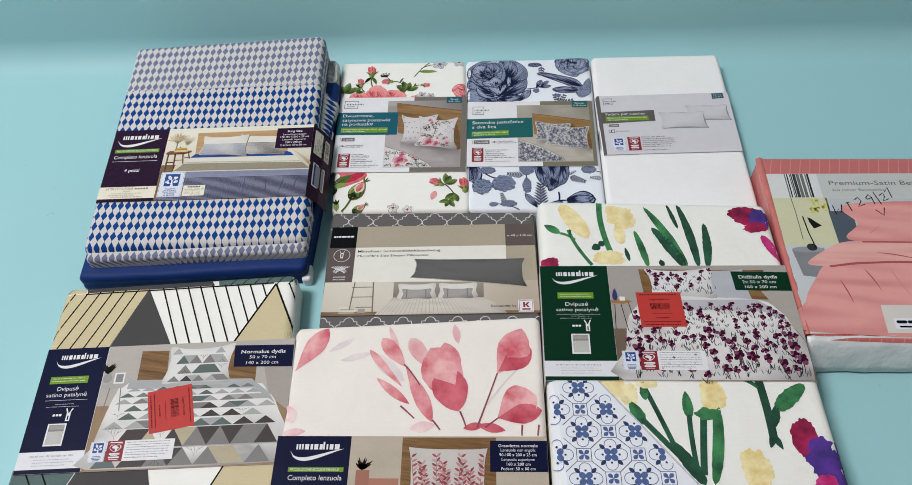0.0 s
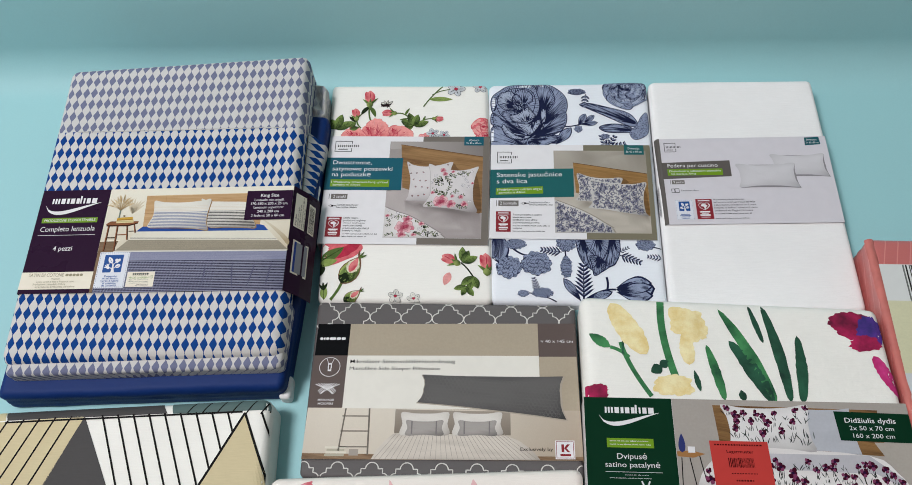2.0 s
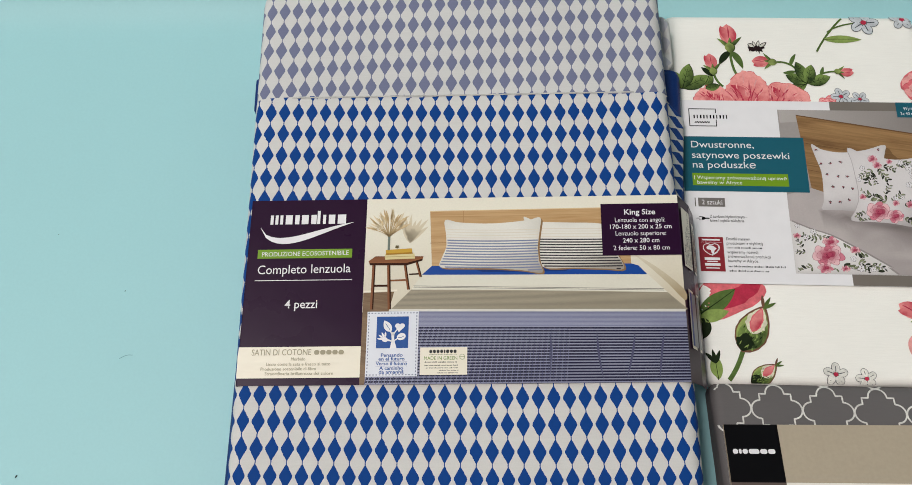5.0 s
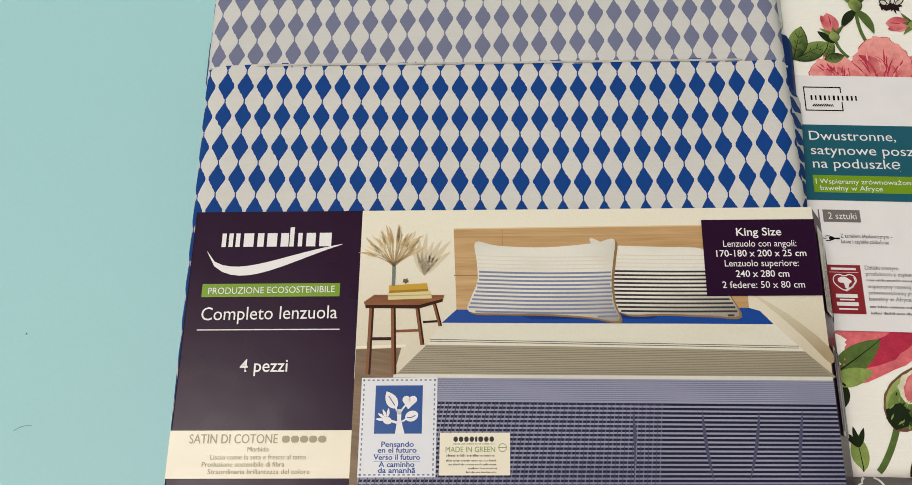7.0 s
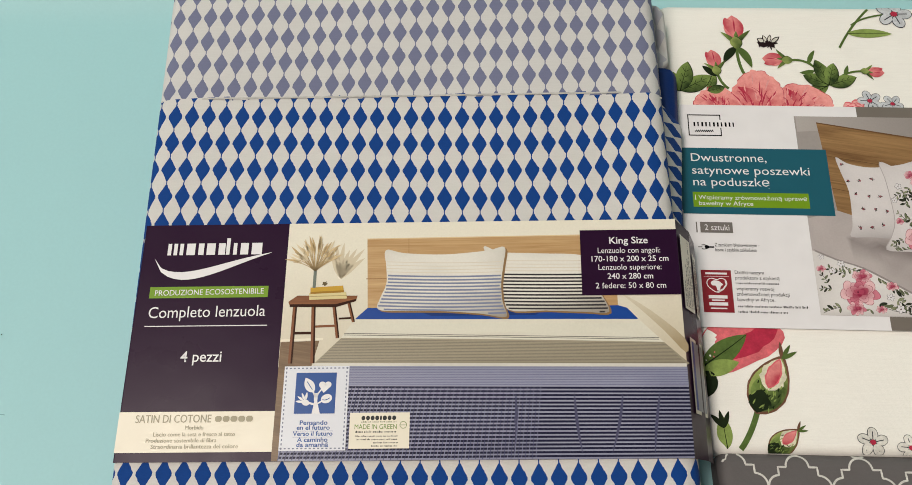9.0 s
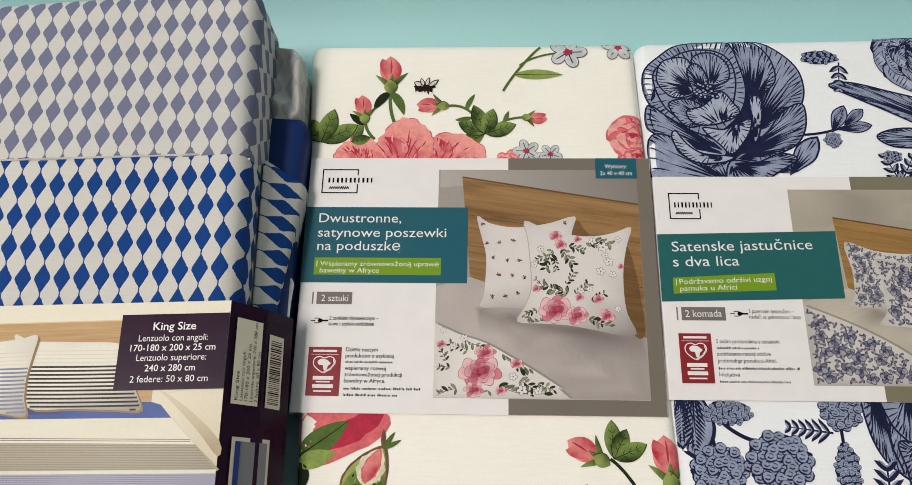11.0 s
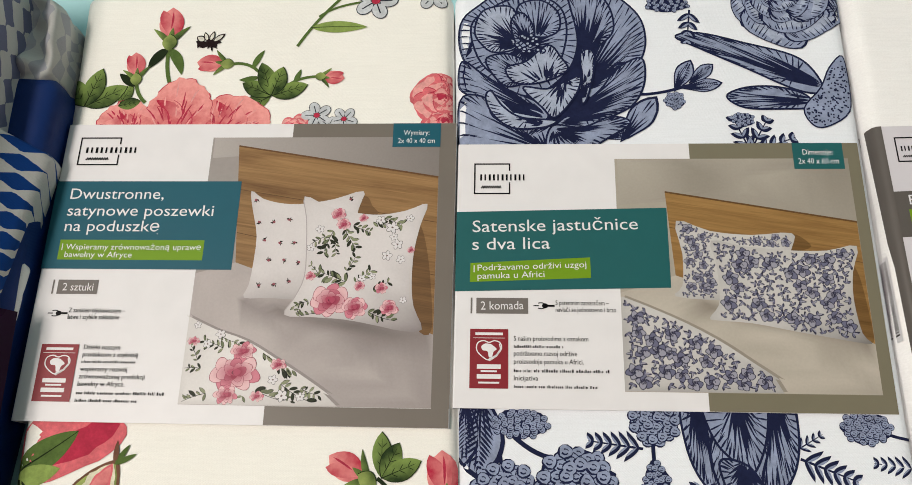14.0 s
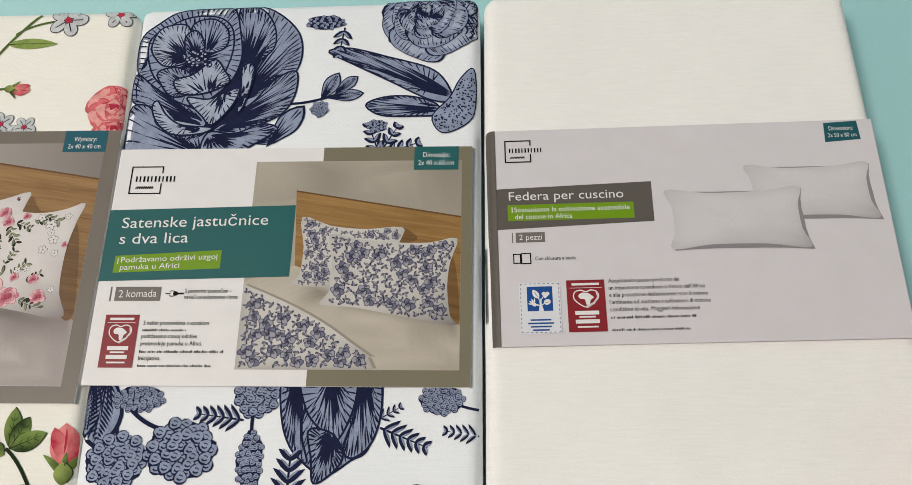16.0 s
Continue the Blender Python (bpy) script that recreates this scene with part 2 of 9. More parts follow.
class Bundle:
    """A folded cloth bundle: its outline seen from above, the height and slope of its top, and the rounding of its edge."""

    def __init__(self, quad, z, y_mid, slope, r=0.012, wave=0.0006, foot=0.0, slope_x=0.0, seed=0, folds=14):
        self.folds = folds
        self.quad, self.z, self.y_mid, self.slope, self.r, self.wave, self.foot, self.sx, self.seed = quad, z, y_mid, slope, r, wave, foot, slope_x, seed
        self.x_mid = sum(p[0] for p in quad) / 4
        sides = [math.hypot(quad[i][0] - quad[i - 1][0], quad[i][1] - quad[i - 1][1]) for i in range(4)]
        self.round = min(0.7 * r + 0.003, 0.35 * min(sides))

    def soft(self, x, y):
        """draws a point near a corner in, so that the corners are round"""
        q, near = self.quad, []
        for i in range(4):
            (ax, ay), (bx, by) = q[i], q[(i + 1) % 4]
            n = math.hypot(bx - ax, by - ay)
            d = ((by - ay) * (x - ax) - (bx - ax) * (y - ay)) / n
            if d < self.round:
                near.append(((self.round - max(d, 0.0)) / self.round, (by - ay) / n, -(bx - ax) / n))
        if len(near) == 2:
            (a, ax, ay), (b, bx, by) = near
            k = 1 - max(a, b) / max(math.hypot(a, b), 1e-6)
            x += self.round * k * (a * ax + b * bx)
            y += self.round * k * (a * ay + b * by)
        return x, y

    def height(self, x, y):
        z = self.z + self.slope * (y - self.y_mid) + self.sx * (x - self.x_mid)
        d = max(0.0, min(edge_distance(x, y, self.quad), self.r))
        drop = self.r - math.sqrt(max(0.0, self.r ** 2 - (self.r - d) ** 2))
        k = d / self.r
        return z - drop * 0.9 + k * self.wave * (noise.noise((x * self.folds + self.seed, y * self.folds, 0.3)) * 1.2 - 0.4)

    def at(self, x, y, lift=0.0):
        """the place on the cloth; what would hang over the rim is drawn in to it"""
        q = self.quad
        for i in range(4):
            (ax, ay), (bx, by) = q[i], q[(i + 1) % 4]
            n = math.hypot(bx - ax, by - ay)
            d = ((by - ay) * (x - ax) - (bx - ax) * (y - ay)) / n
            if d < 0.001:
                x, y = x + (by - ay) / n * (0.001 - d), y - (bx - ax) / n * (0.001 - d)
        sx, sy = self.soft(x, y)
        return Vector((sx, sy, self.height(x, y) + 0.0003 + lift))

    def mesh(self, name, parent, mats, pick=None, layers=5, bulge=0.0015, nu=48, nv=56, label=""):
        q = self.quad
        ease = lambda i, n: 0.5 - 0.5 * math.cos(math.pi * i / n) if n else 0
        mixs = lambda i, n: 0.45 * ease(i, n) + 0.55 * i / n
        V, F, M, UV = [], [], [], []
        rnd = random.Random(self.seed + 5)
        for j in range(nv + 1):
            t = mixs(j, nv)
            for i in range(nu + 1):
                s = mixs(i, nu)
                x = (1 - t) * ((1 - s) * q[3][0] + s * q[2][0]) + t * ((1 - s) * q[0][0] + s * q[1][0])
                y = (1 - t) * ((1 - s) * q[3][1] + s * q[2][1]) + t * ((1 - s) * q[0][1] + s * q[1][1])
                V.append(Vector((*self.soft(x, y), self.height(x, y))))
                UV.append((x, y))
        idx = lambda i, j: j * (nu + 1) + i
        for j in range(nv):
            for i in range(nu):
                F.append((idx(i, j), idx(i + 1, j), idx(i + 1, j + 1), idx(i, j + 1)))
        ring = [idx(i, 0) for i in range(nu)] + [idx(nu, j) for j in range(nv)] + [idx(i, nv) for i in range(nu, 0, -1)] + [idx(0, j) for j in range(nv, 0, -1)]
        mid = Vector((sum(p[0] for p in q) / 4, sum(p[1] for p in q) / 4, 0))
        prev = ring
        rows = layers * 3
        for k in range(1, rows + 1):
            cur = []
            f = k / rows
            for n, a in enumerate(ring):
                p, uv = V[a], UV[a]
                d = Vector((p.x - mid.x, p.y - mid.y, 0)).normalized()
                out = bulge * (1.0 - abs(math.cos(math.pi * f * layers))) * (0.6 + 0.8 * noise.noise((p.x * 30, p.y * 30, k * 0.37 + self.seed))) - 0.0006
                z = p.z + (self.foot - p.z) * f
                V.append(Vector((p.x, p.y, z)) + d * out)
                dep = p.z - z
                UV.append((uv[0] + d.x * dep, uv[1] + d.y * dep))
                cur.append(len(V) - 1)
            for n in range(len(ring)):
                m = (n + 1) % len(ring)
                F.append((prev[n], cur[n], cur[m], prev[m]))
            prev = cur
        F.append(tuple(prev[::-1]))
        o = base_of(parent)
        me = bpy.data.meshes.new(name)
        me.from_pydata([v - o for v in V], [], F)
        layer = me.uv_layers.new(name="UVMap")
        for lp in me.loops:
            layer.data[lp.index].uv = UV[lp.vertex_index]
        for m in mats:
            me.materials.append(m)
        if pick:
            me.polygons.foreach_set("material_index", [pick(sum((V[a].x for a in f)) / len(f), sum((V[a].y for a in f)) / len(f)) for f in F])
        me.polygons.foreach_set("use_smooth", [True] * len(F))
        me.update()
        return link_mesh(name, me, parent, label)


def sleeve(card, parent, mat, name="card_sleeve", left=0.02, right=0.02, label="", thick=0.0004, out_left=0.0, out_right=0.0):
    """The card band round a bundle: a flat top with rounded turns down both sides."""
    r = 0.8
    turn = [(r * (1 - math.sin(radians(a))), -r * (1 - math.cos(radians(a)))) for a in range(0, 91, 30)]
    lft = [(-out_left, -left * 1000), (-out_left * 0.6, -left * 500)] + turn[::-1]
    rgt = [(card.w - x, z) for x, z in turn] + [(card.w + out_right * 0.6, -right * 500), (card.w + out_right, -right * 1000)]
    line = lft + rgt
    V, F = [], []
    for v in (0, card.h):
        for u, z in line:
            V.append(card.at(u, v, z / 1000))
    n = len(line)
    for v in (0, card.h):
        for u, z in line:
            du = thick * 1000 * (1 if u < r else -1 if u > card.w - r else 0)
            V.append(card.at(u + du, v, z / 1000 - thick))
    for i in range(n - 1):
        F.append((i, n + i, n + i + 1, i + 1))
        F.append((2 * n + i, 2 * n + i + 1, 3 * n + i + 1, 3 * n + i))
        F.append((i, i + 1, 2 * n + i + 1, 2 * n + i))
        F.append((n + i + 1, n + i, 3 * n + i, 3 * n + i + 1))
    F.append((0, 2 * n, 3 * n, n))
    F.append((n - 1, 2 * n - 1, 4 * n - 1, 3 * n - 1))
    o = base_of(parent)
    me = bpy.data.meshes.new(name)
    me.from_pydata([v - o for v in V], [], F)
    me.materials.append(mat)
    bm = bmesh.new()
    bm.from_mesh(me)
    bmesh.ops.recalc_face_normals(bm, faces=bm.faces)
    bm.to_mesh(me)
    bm.free()
    return link_mesh(name, me, parent, label)


# ---- the table and its curved backdrop ----
def paper_material():
    m, nt, b = nodes_of("turquoise_paper", 0.55, 0.35)
    vec = coords(nt, "Object")
    col = shade_var(nt, srgb(157, 204, 208), noise_of(nt, vec, 2.2, 3), 0.96, 1.04)
    col = shade_var(nt, col, noise_of(nt, vec, 420, 3), 0.97, 1.03)
    nt.links.new(col, b.inputs["Base Color"])
    bump_to(nt, b, calc(nt, "ADD", calc(nt, "MULTIPLY", noise_of(nt, vec, 600, 2), 0.05), noise_of(nt, vec, 6, 2)), 0.25, 0.002)
    return m


def backdrop():
    R, y1, z1 = 0.06, 1.075, 0.0
    prof = [(-0.9, 0.0), (0.3, 0.0), (0.9, 0.0), (y1, 0.0)]
    for a in range(6, 79, 6):
        prof.append((y1 + R * math.sin(radians(a)), R * (1 - math.cos(radians(a)))))
    a = radians(78)
    y, z = prof[-1]
    prof.append((y + math.cos(a) * 1.2, z + math.sin(a) * 1.2))
    V, F = [], []
    xs = [-1.5 + 3.0 * i / 12 for i in range(13)]
    for y, z in prof:
        V += [(x, y, z) for x in xs]
    n = len(xs)
    for j in range(len(prof) - 1):
        for i in range(n - 1):
            F.append((j * n + i, j * n + i + 1, (j + 1) * n + i + 1, (j + 1) * n + i))
    me = bpy.data.meshes.new("backdrop")
    me.from_pydata(V, [], F)
    me.materials.append(paper_material())
    me.polygons.foreach_set("use_smooth", [True] * len(F))
    ob = new("backdrop", me)
    sol = ob.modifiers.new("thickness", "SOLIDIFY")
    sol.thickness, sol.offset = 0.004, -1
    lint, hair = ink(srgb(40, 60, 64)), ink(srgb(120, 164, 168))
    for x, y, r in ((-0.746, 0.679, 0.0011), (-0.689, 0.825, 0.0006), (-0.754, 0.874, 0.0004), (0.506, 0.469, 0.0007)):
        p = Print(lambda u, v, l: Vector((u, v, 0.0003 + l)))
        p.blob(x, y, r, r * 0.6, lint, 1, 50, 2, 0.2, 10)
        p.finish("lint_speck", ob)
    p = Print(lambda u, v, l: Vector((u, v, 0.0003 + l)))
    p.curve((-0.684, 0.769), (-0.679, 0.773), (-0.674, 0.772), 0.0004, hair, 1)
    p.finish("stray_thread", ob)
    return tagged(ob, "seamless turquoise paper sweep under and behind the bundles", "backdrop", kind="structure")


backdrop()


# unseen shell added round the set; its grey decides how much light bounces back
def plain_wall(name, size, place, label):
    m, nt, sh = nodes_of("bounce_grey", 0.8, 0.3)
    vec = coords(nt, "Object")
    nt.links.new(shade_var(nt, (0.36, 0.354, 0.342), noise_of(nt, vec, 1.5, 3), 0.96, 1.04), sh.inputs["Base Color"])
    bm = bmesh.new()
    bmesh.ops.create_cube(bm, size=1.0, matrix=Matrix.Translation(place) @ Matrix.Diagonal((*size, 1)))
    me = bpy.data.meshes.new(name)
    bm.to_mesh(me)
    bm.free()
    me.materials.append(m)
    return tagged(new(name, me), label, "wall" if "wall" in name else name, kind="structure")


plain_wall("floor", (5.0, 5.0, 0.1), (0, 0, -0.056), "added plain grey floor under the paper")
plain_wall("wall_north", (5.0, 0.12, 4.3), (0, 1.56, 2.15), "added unseen grey wall behind the paper, for bounced light")
plain_wall("wall_south", (5.0, 0.12, 4.3), (0, -2.44, 2.15), "added unseen grey wall for bounced light")
plain_wall("wall_west", (0.12, 4.0, 4.3), (-2.44, -0.44, 2.15), "added unseen grey wall for bounced light")
plain_wall("wall_east", (0.12, 4.0, 4.3), (2.44, -0.44, 2.15), "added unseen grey wall for bounced light")
plain_wall("ceiling", (5.0, 5.0, 0.1), (0, 0, 4.36), "added unseen grey ceiling for bounced light")


# ---- printed colours ----
WHITE, CREAM, BLACK = ink(srgb(236, 234, 236)), ink(srgb(240, 232, 214)), ink(srgb(24, 24, 28))
DARK, GREEN, RED = ink(srgb(52, 48, 52)), ink(srgb(124, 166, 34)), ink(srgb(150, 44, 54))
GREY, WARM_GREY = ink(srgb(126, 120, 116)), ink(srgb(128, 120, 112))
PLUM, NAVY, FOREST = ink(srgb(66, 30, 70), 0.28), ink(srgb(32, 40, 84), 0.3), ink(srgb(24, 78, 52), 0.3)
PALE_BLUE, TAG_BLUE = ink(srgb(226, 228, 236)), ink(srgb(30, 84, 160))


def photo_ink(colour, low=0.8, high=1.12, scale=22):
    m, nt, b = nodes_of("photo_print", 0.36, 0.2)
    vec = coords(nt, "Object")
    mp = nt.nodes.new("ShaderNodeMapping")
    mp.inputs["Scale"].default_value = (0.7, 1.6, 1)
    mp.inputs["Rotation"].default_value = (0, 0, 0.35)
    nt.links.new(vec, mp.inputs[0])
    col = shade_var(nt, tuple(c * 0.76 for c in colour), noise_of(nt, mp.outputs[0], scale, 4, 0.55), low, high)
    nt.links.new(shade_var(nt, col, noise_of(nt, vec, 400, 2), 0.93, 1.07), b.inputs["Base Color"])
    return m


def wood_ink(colour, dark, name="wood_print", turn=0.165):
    """pictured boards: long wavering grain with fine pores"""
    m, nt, b = nodes_of(name, 0.36, 0.2)
    rot = nt.nodes.new("ShaderNodeMapping")
    rot.inputs["Rotation"].default_value = (0, 0, turn)
    nt.links.new(coords(nt, "Object"), rot.inputs[0])
    grain = []
    for sx, sy, k in ((9, 150, 1.0), (30, 900, 1.6)):
        mp = nt.nodes.new("ShaderNodeMapping")
        mp.inputs["Scale"].default_value = (sx, sy, 1)
        nt.links.new(rot.outputs[0], mp.inputs[0])
        n = node(nt, "ShaderNodeTexNoise", Scale=1.0, Detail=4.0, Roughness=0.6, Distortion=0.9 * k)
        nt.links.new(mp.outputs[0], n.inputs["Vector"])
        grain.append(n.outputs["Fac"])
    fac = calc(nt, "ADD", calc(nt, "MULTIPLY", grain[0], 0.75), calc(nt, "MULTIPLY", grain[1], 0.35))
    mr = node(nt, "ShaderNodeMapRange", From_Min=0.36, From_Max=0.74)
    nt.links.new(fac, mr.inputs["Value"])
    nt.links.new(mixed(nt, mr.outputs[0], tuple(c * 0.8 for c in dark), tuple(c * 0.8 for c in colour)), b.inputs["Base Color"])
    return m


TONES = {}


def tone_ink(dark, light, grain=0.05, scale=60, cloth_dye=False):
    """ink that runs from a dark to a light colour over a printed shape"""
    key = (dark, light, grain, scale, cloth_dye)
    if key not in TONES:
        m, nt, b = nodes_of("wash_print" if cloth_dye else "photo_print", 0.75 if cloth_dye else 0.36, 0.12 if cloth_dye else 0.2)
        s = nt.nodes.new("ShaderNodeSeparateXYZ")
        nt.links.new(coords(nt), s.inputs[0])
        vec = coords(nt, "Object")
        fac = calc(nt, "ADD", s.outputs[0], calc(nt, "MULTIPLY", calc(nt, "SUBTRACT", noise_of(nt, vec, scale, 5, 0.62), 0.5), grain * 4))
        fac = calc(nt, "MINIMUM", calc(nt, "MAXIMUM", fac, 0.0), 1.0)
        k = 0.9 if cloth_dye else 0.8
        col = mixed(nt, fac, tuple(c * k for c in srgb(*dark)), tuple(c * k for c in srgb(*light)))
        nt.links.new(shade_var(nt, col, noise_of(nt, vec, 900, 2), 0.94, 1.06), b.inputs["Base Color"])
        TONES[key] = m
    return TONES[key]


def oval(x, y, rx, ry, turn=0, lobes=0, depth=0.0, n=22, seed=0):
    r = random.Random(seed)
    ph, c, s = r.random() * 6.28, math.cos(radians(turn)), math.sin(radians(turn))
    out = []
    for i in range(n):
        a = 2 * math.pi * i / n
        k = 1 + depth * math.cos(lobes * a + ph) + 0.03 * (r.random() - 0.5)
        out.append((x + rx * k * math.cos(a) * c - ry * k * math.sin(a) * s, y + rx * k * math.cos(a) * s + ry * k * math.sin(a) * c))
    return out


def plump(rim, seed=0, low=0.5, fold=0.16):
    """the tone of a pictured pillow or cover: full in the middle, dim towards its lower right, with soft folds"""
    us, vs = [a for a, _ in rim], [b for _, b in rim]
    cu, cv, hu, hv = (min(us) + max(us)) / 2, (min(vs) + max(vs)) / 2, (max(us) - min(us)) / 2, (max(vs) - min(vs)) / 2

    def tone(u, v):
        a, b = (u - cu) / hu, (v - cv) / hv
        t = 1.0 - low * max(0.0, 0.35 * a + 0.75 * b) ** 1.5 - 0.28 * max(abs(a), abs(b)) ** 5
        return t + fold * (noise.noise((a * 1.3 + b * 0.9 + seed, b * 3.2 - a * 1.6, seed * 1.7)))
    return tone


WOOD_OAK = wood_ink(srgb(166, 126, 80), srgb(96, 68, 42))


def brand_bars(p, u, v, w, h, mat, lift, parts=(0.3, 0.2, 0.15, 0.35)):
    """a row of plain bars in place of a brand's letters"""
    x = u
    for k, f in enumerate(parts):
        l = max(w * f - h * 0.14, w * f * 0.5)
        a, b, r = v + h * 0.2, v + h * 0.94, min(h * 0.2, l * 0.35)
        p.poly([(x + r, a), (x + l - r, a), (x + l, a + r), (x + l, b - r), (x + l - r, b), (x + r, b), (x, b - r), (x, a + r)], mat, lift)
        x += w * f


def text_bars(p, u, v, widths, pitch, h, mat, lift=5, shear=0.0):
    """lines of unreadable small print, as plain bars of its size"""
    r = random.Random(int(u * 7 + v * 13))
    for k, w in enumerate(widths):
        x, left = 0.0, r.randint(3, 9)
        while x < w - 0.4:
            l = min(r.choice((0.14, 0.2, 0.3, 0.36)) * h, w - x)
            a = u + x - shear * k * pitch
            up = 0.08 if r.random() < 0.28 else 0.3
            p.rect(a, v + k * pitch + h * up, a + l, v + k * pitch + h * 0.82, mat, lift)
            left -= 1
            x += l + h * (0.2 if left else 0.6)
            if not left:
                left = r.randint(3, 9)


def swoosh(p, u, v, w, mat, lift):
    up, low = [], []
    for i in range(17):
        t = i / 16
        y = 0.19 * math.sin(math.pi * t ** 0.62) * (1 - 0.45 * t) - 0.05 * t
        th = 0.07 * math.sin(math.pi * t ** 0.7) + 0.004
        up.append((u + w * t, v + w * (y - th * 0.5)))
        low.append((u + w * t, v + w * (y + th * 0.5)))
    p.strip(up, low, mat, lift)


def tree_badge(card, parent, u, v, w, h):
    """a pale stitched tag with a white tree on a blue square"""
    p = Print(card.at)
    p.rect(u, v, u + w, v + h, PALE_BLUE, 7)
    x, y, s = u + w * 0.19, v + h * 0.08, w * 0.62
    p.rect(x, y, x + s, y + s, TAG_BLUE, 8)
    q = lambda a, b: (x + s * a, y + s * b)
    p.poly([q(0.44, 1.0), q(0.48, 0.72), q(0.46, 0.5), q(0.56, 0.5), q(0.56, 0.72), q(0.64, 1.0)], WHITE, 9)
    p.curve(q(0.5, 0.6), q(0.46, 0.48), q(0.38, 0.4), s * 0.04, WHITE, 9)
    p.curve(q(0.53, 0.6), q(0.56, 0.5), q(0.66, 0.4), s * 0.035, WHITE, 9)
    p.curve(q(0.55, 0.76), q(0.62, 0.74), q(0.68, 0.68), s * 0.035, WHITE, 9)
    p.curve(q(0.49, 0.78), q(0.42, 0.76), q(0.36, 0.74), s * 0.05, WHITE, 9)
    p.leaf(*q(0.46, 0.48), s * 0.42, s * 0.24, -128, WHITE, 9.5, 0.1)
    p.line([q(0.42, 0.42), q(0.28, 0.22)], s * 0.018, TAG_BLUE, 10)
    for a in (0.66, 0.8):
        p.blob(*q(a, 0.3), s * 0.085, s * 0.08, WHITE, 9.5, n=14)
    p.poly([q(0.59, 0.34), q(0.87, 0.34), q(0.7, 0.5)], WHITE, 9.7)
    p.blob(*q(0.78, 0.64), s * 0.14, s * 0.11, WHITE, 9.5, -20, n=18)
    p.curve(q(0.68, 0.66), q(0.76, 0.7), q(0.86, 0.62), s * 0.018, TAG_BLUE, 10)
    p.blob(*q(0.27, 0.73), s * 0.1, s * 0.075, WHITE, 9.5, 20, n=14)
    for a in (185, 215, 245, 275):
        p.leaf(*q(0.27 + 0.05 * math.cos(radians(a)), 0.72 + 0.05 * math.sin(radians(a))), s * 0.2, s * 0.06, a, WHITE, 9.7, n=5)
    if w > 30:
        for k, (words, f) in enumerate((("Pensando", 0.42), ("en el futuro", 0.5), ("Verso il futuro", 0.6), ("A caminho", 0.46), ("da amanhã", 0.48))):
            letters(card, words, u + w / 2, v + h * (0.7 + 0.058 * k + (0.012 if k > 1 else 0) + (0.012 if k > 2 else 0)), w * 0.068, TAG_BLUE, parent, w * f, 0.02, "CENTER", lift=8)
        for k in (0.772, 0.842):
            p.rect(u + w * 0.2, v + h * k, u + w * 0.8, v + h * (k + 0.003), TAG_BLUE, 8)
    for k in range(4 if w <= 30 else 0):
        f = (0.5, 0.62, 0.5, 0.4)[k]
        p.rect(u + w * (0.5 - f / 2), v + h * (0.72 + 0.065 * k), u + w * (0.5 + f / 2), v + h * (0.75 + 0.065 * k), TAG_BLUE, 8)
    st = w * 0.045
    n = int(w / 2.2)
    for k in range(n):
        a = u + w * (k + 0.25) / n
        for b in (v + h * 0.025, v + h * 0.975):
            p.rect(a, b - st / 5, a + w / n * 0.5, b + st / 5, ink(srgb(130, 136, 160)), 8)
    m = int(h / 2.2)
    for k in range(m):
        b = v + h * (k + 0.25) / m
        for a in (u + w * 0.035, u + w * 0.965):
            p.rect(a - st / 5, b, a + st / 5, b + h / m * 0.5, ink(srgb(130, 136, 160)), 8)
    return p.finish("badge", parent, "pale stitched tag with a white tree on blue")


def red_badge(card, parent, u, v, w, h):
    p = Print(card.at)
    p.rect(u, v, u + w, v + h, RED, 7)
    p.rect(u + w * 0.14, v + h * 0.06, u + w * 0.86, v + h * 0.105, WHITE, 8)
    p.rect(u + w * 0.08, v + h * 0.15, u + w * 0.92, v + h * 0.158, WHITE, 8)
    q = lambda a, b: (u + w * a, v + h * b)
    heart = smooth([q(0.5, 0.53), q(0.24, 0.42), q(0.17, 0.32), q(0.22, 0.23), q(0.36, 0.2), q(0.5, 0.23), q(0.64, 0.2), q(0.78, 0.23), q(0.83, 0.32), q(0.74, 0.42)], 4)
    p.line(heart + heart[:1], w * 0.03, WHITE, 8)
    p.line([q(0.5, 0.53), q(0.7, 0.45), q(0.81, 0.34), q(0.77, 0.25)], w * 0.07, WHITE, 8, 0.6)
    p.poly(smooth([q(0.3, 0.3), q(0.4, 0.25), q(0.55, 0.26), q(0.64, 0.3), q(0.7, 0.345), q(0.62, 0.39), q(0.58, 0.47), q(0.5, 0.48), q(0.46, 0.38), q(0.34, 0.365)], 4), WHITE, 8)
    for k, f in enumerate((0.62, 0.42, 0.62, 0.54)):
        q = (0.6, 0.7, 0.765, 0.89)[k]
        t = (0.075, 0.03, 0.075, 0.03)[k]
        p.rect(u + w * (0.5 - f / 2), v + h * q, u + w * (0.5 + f / 2), v + h * (q + t), WHITE, 8)
    return p.finish("badge", parent, "dark red tag with a white heart-shaped sign")


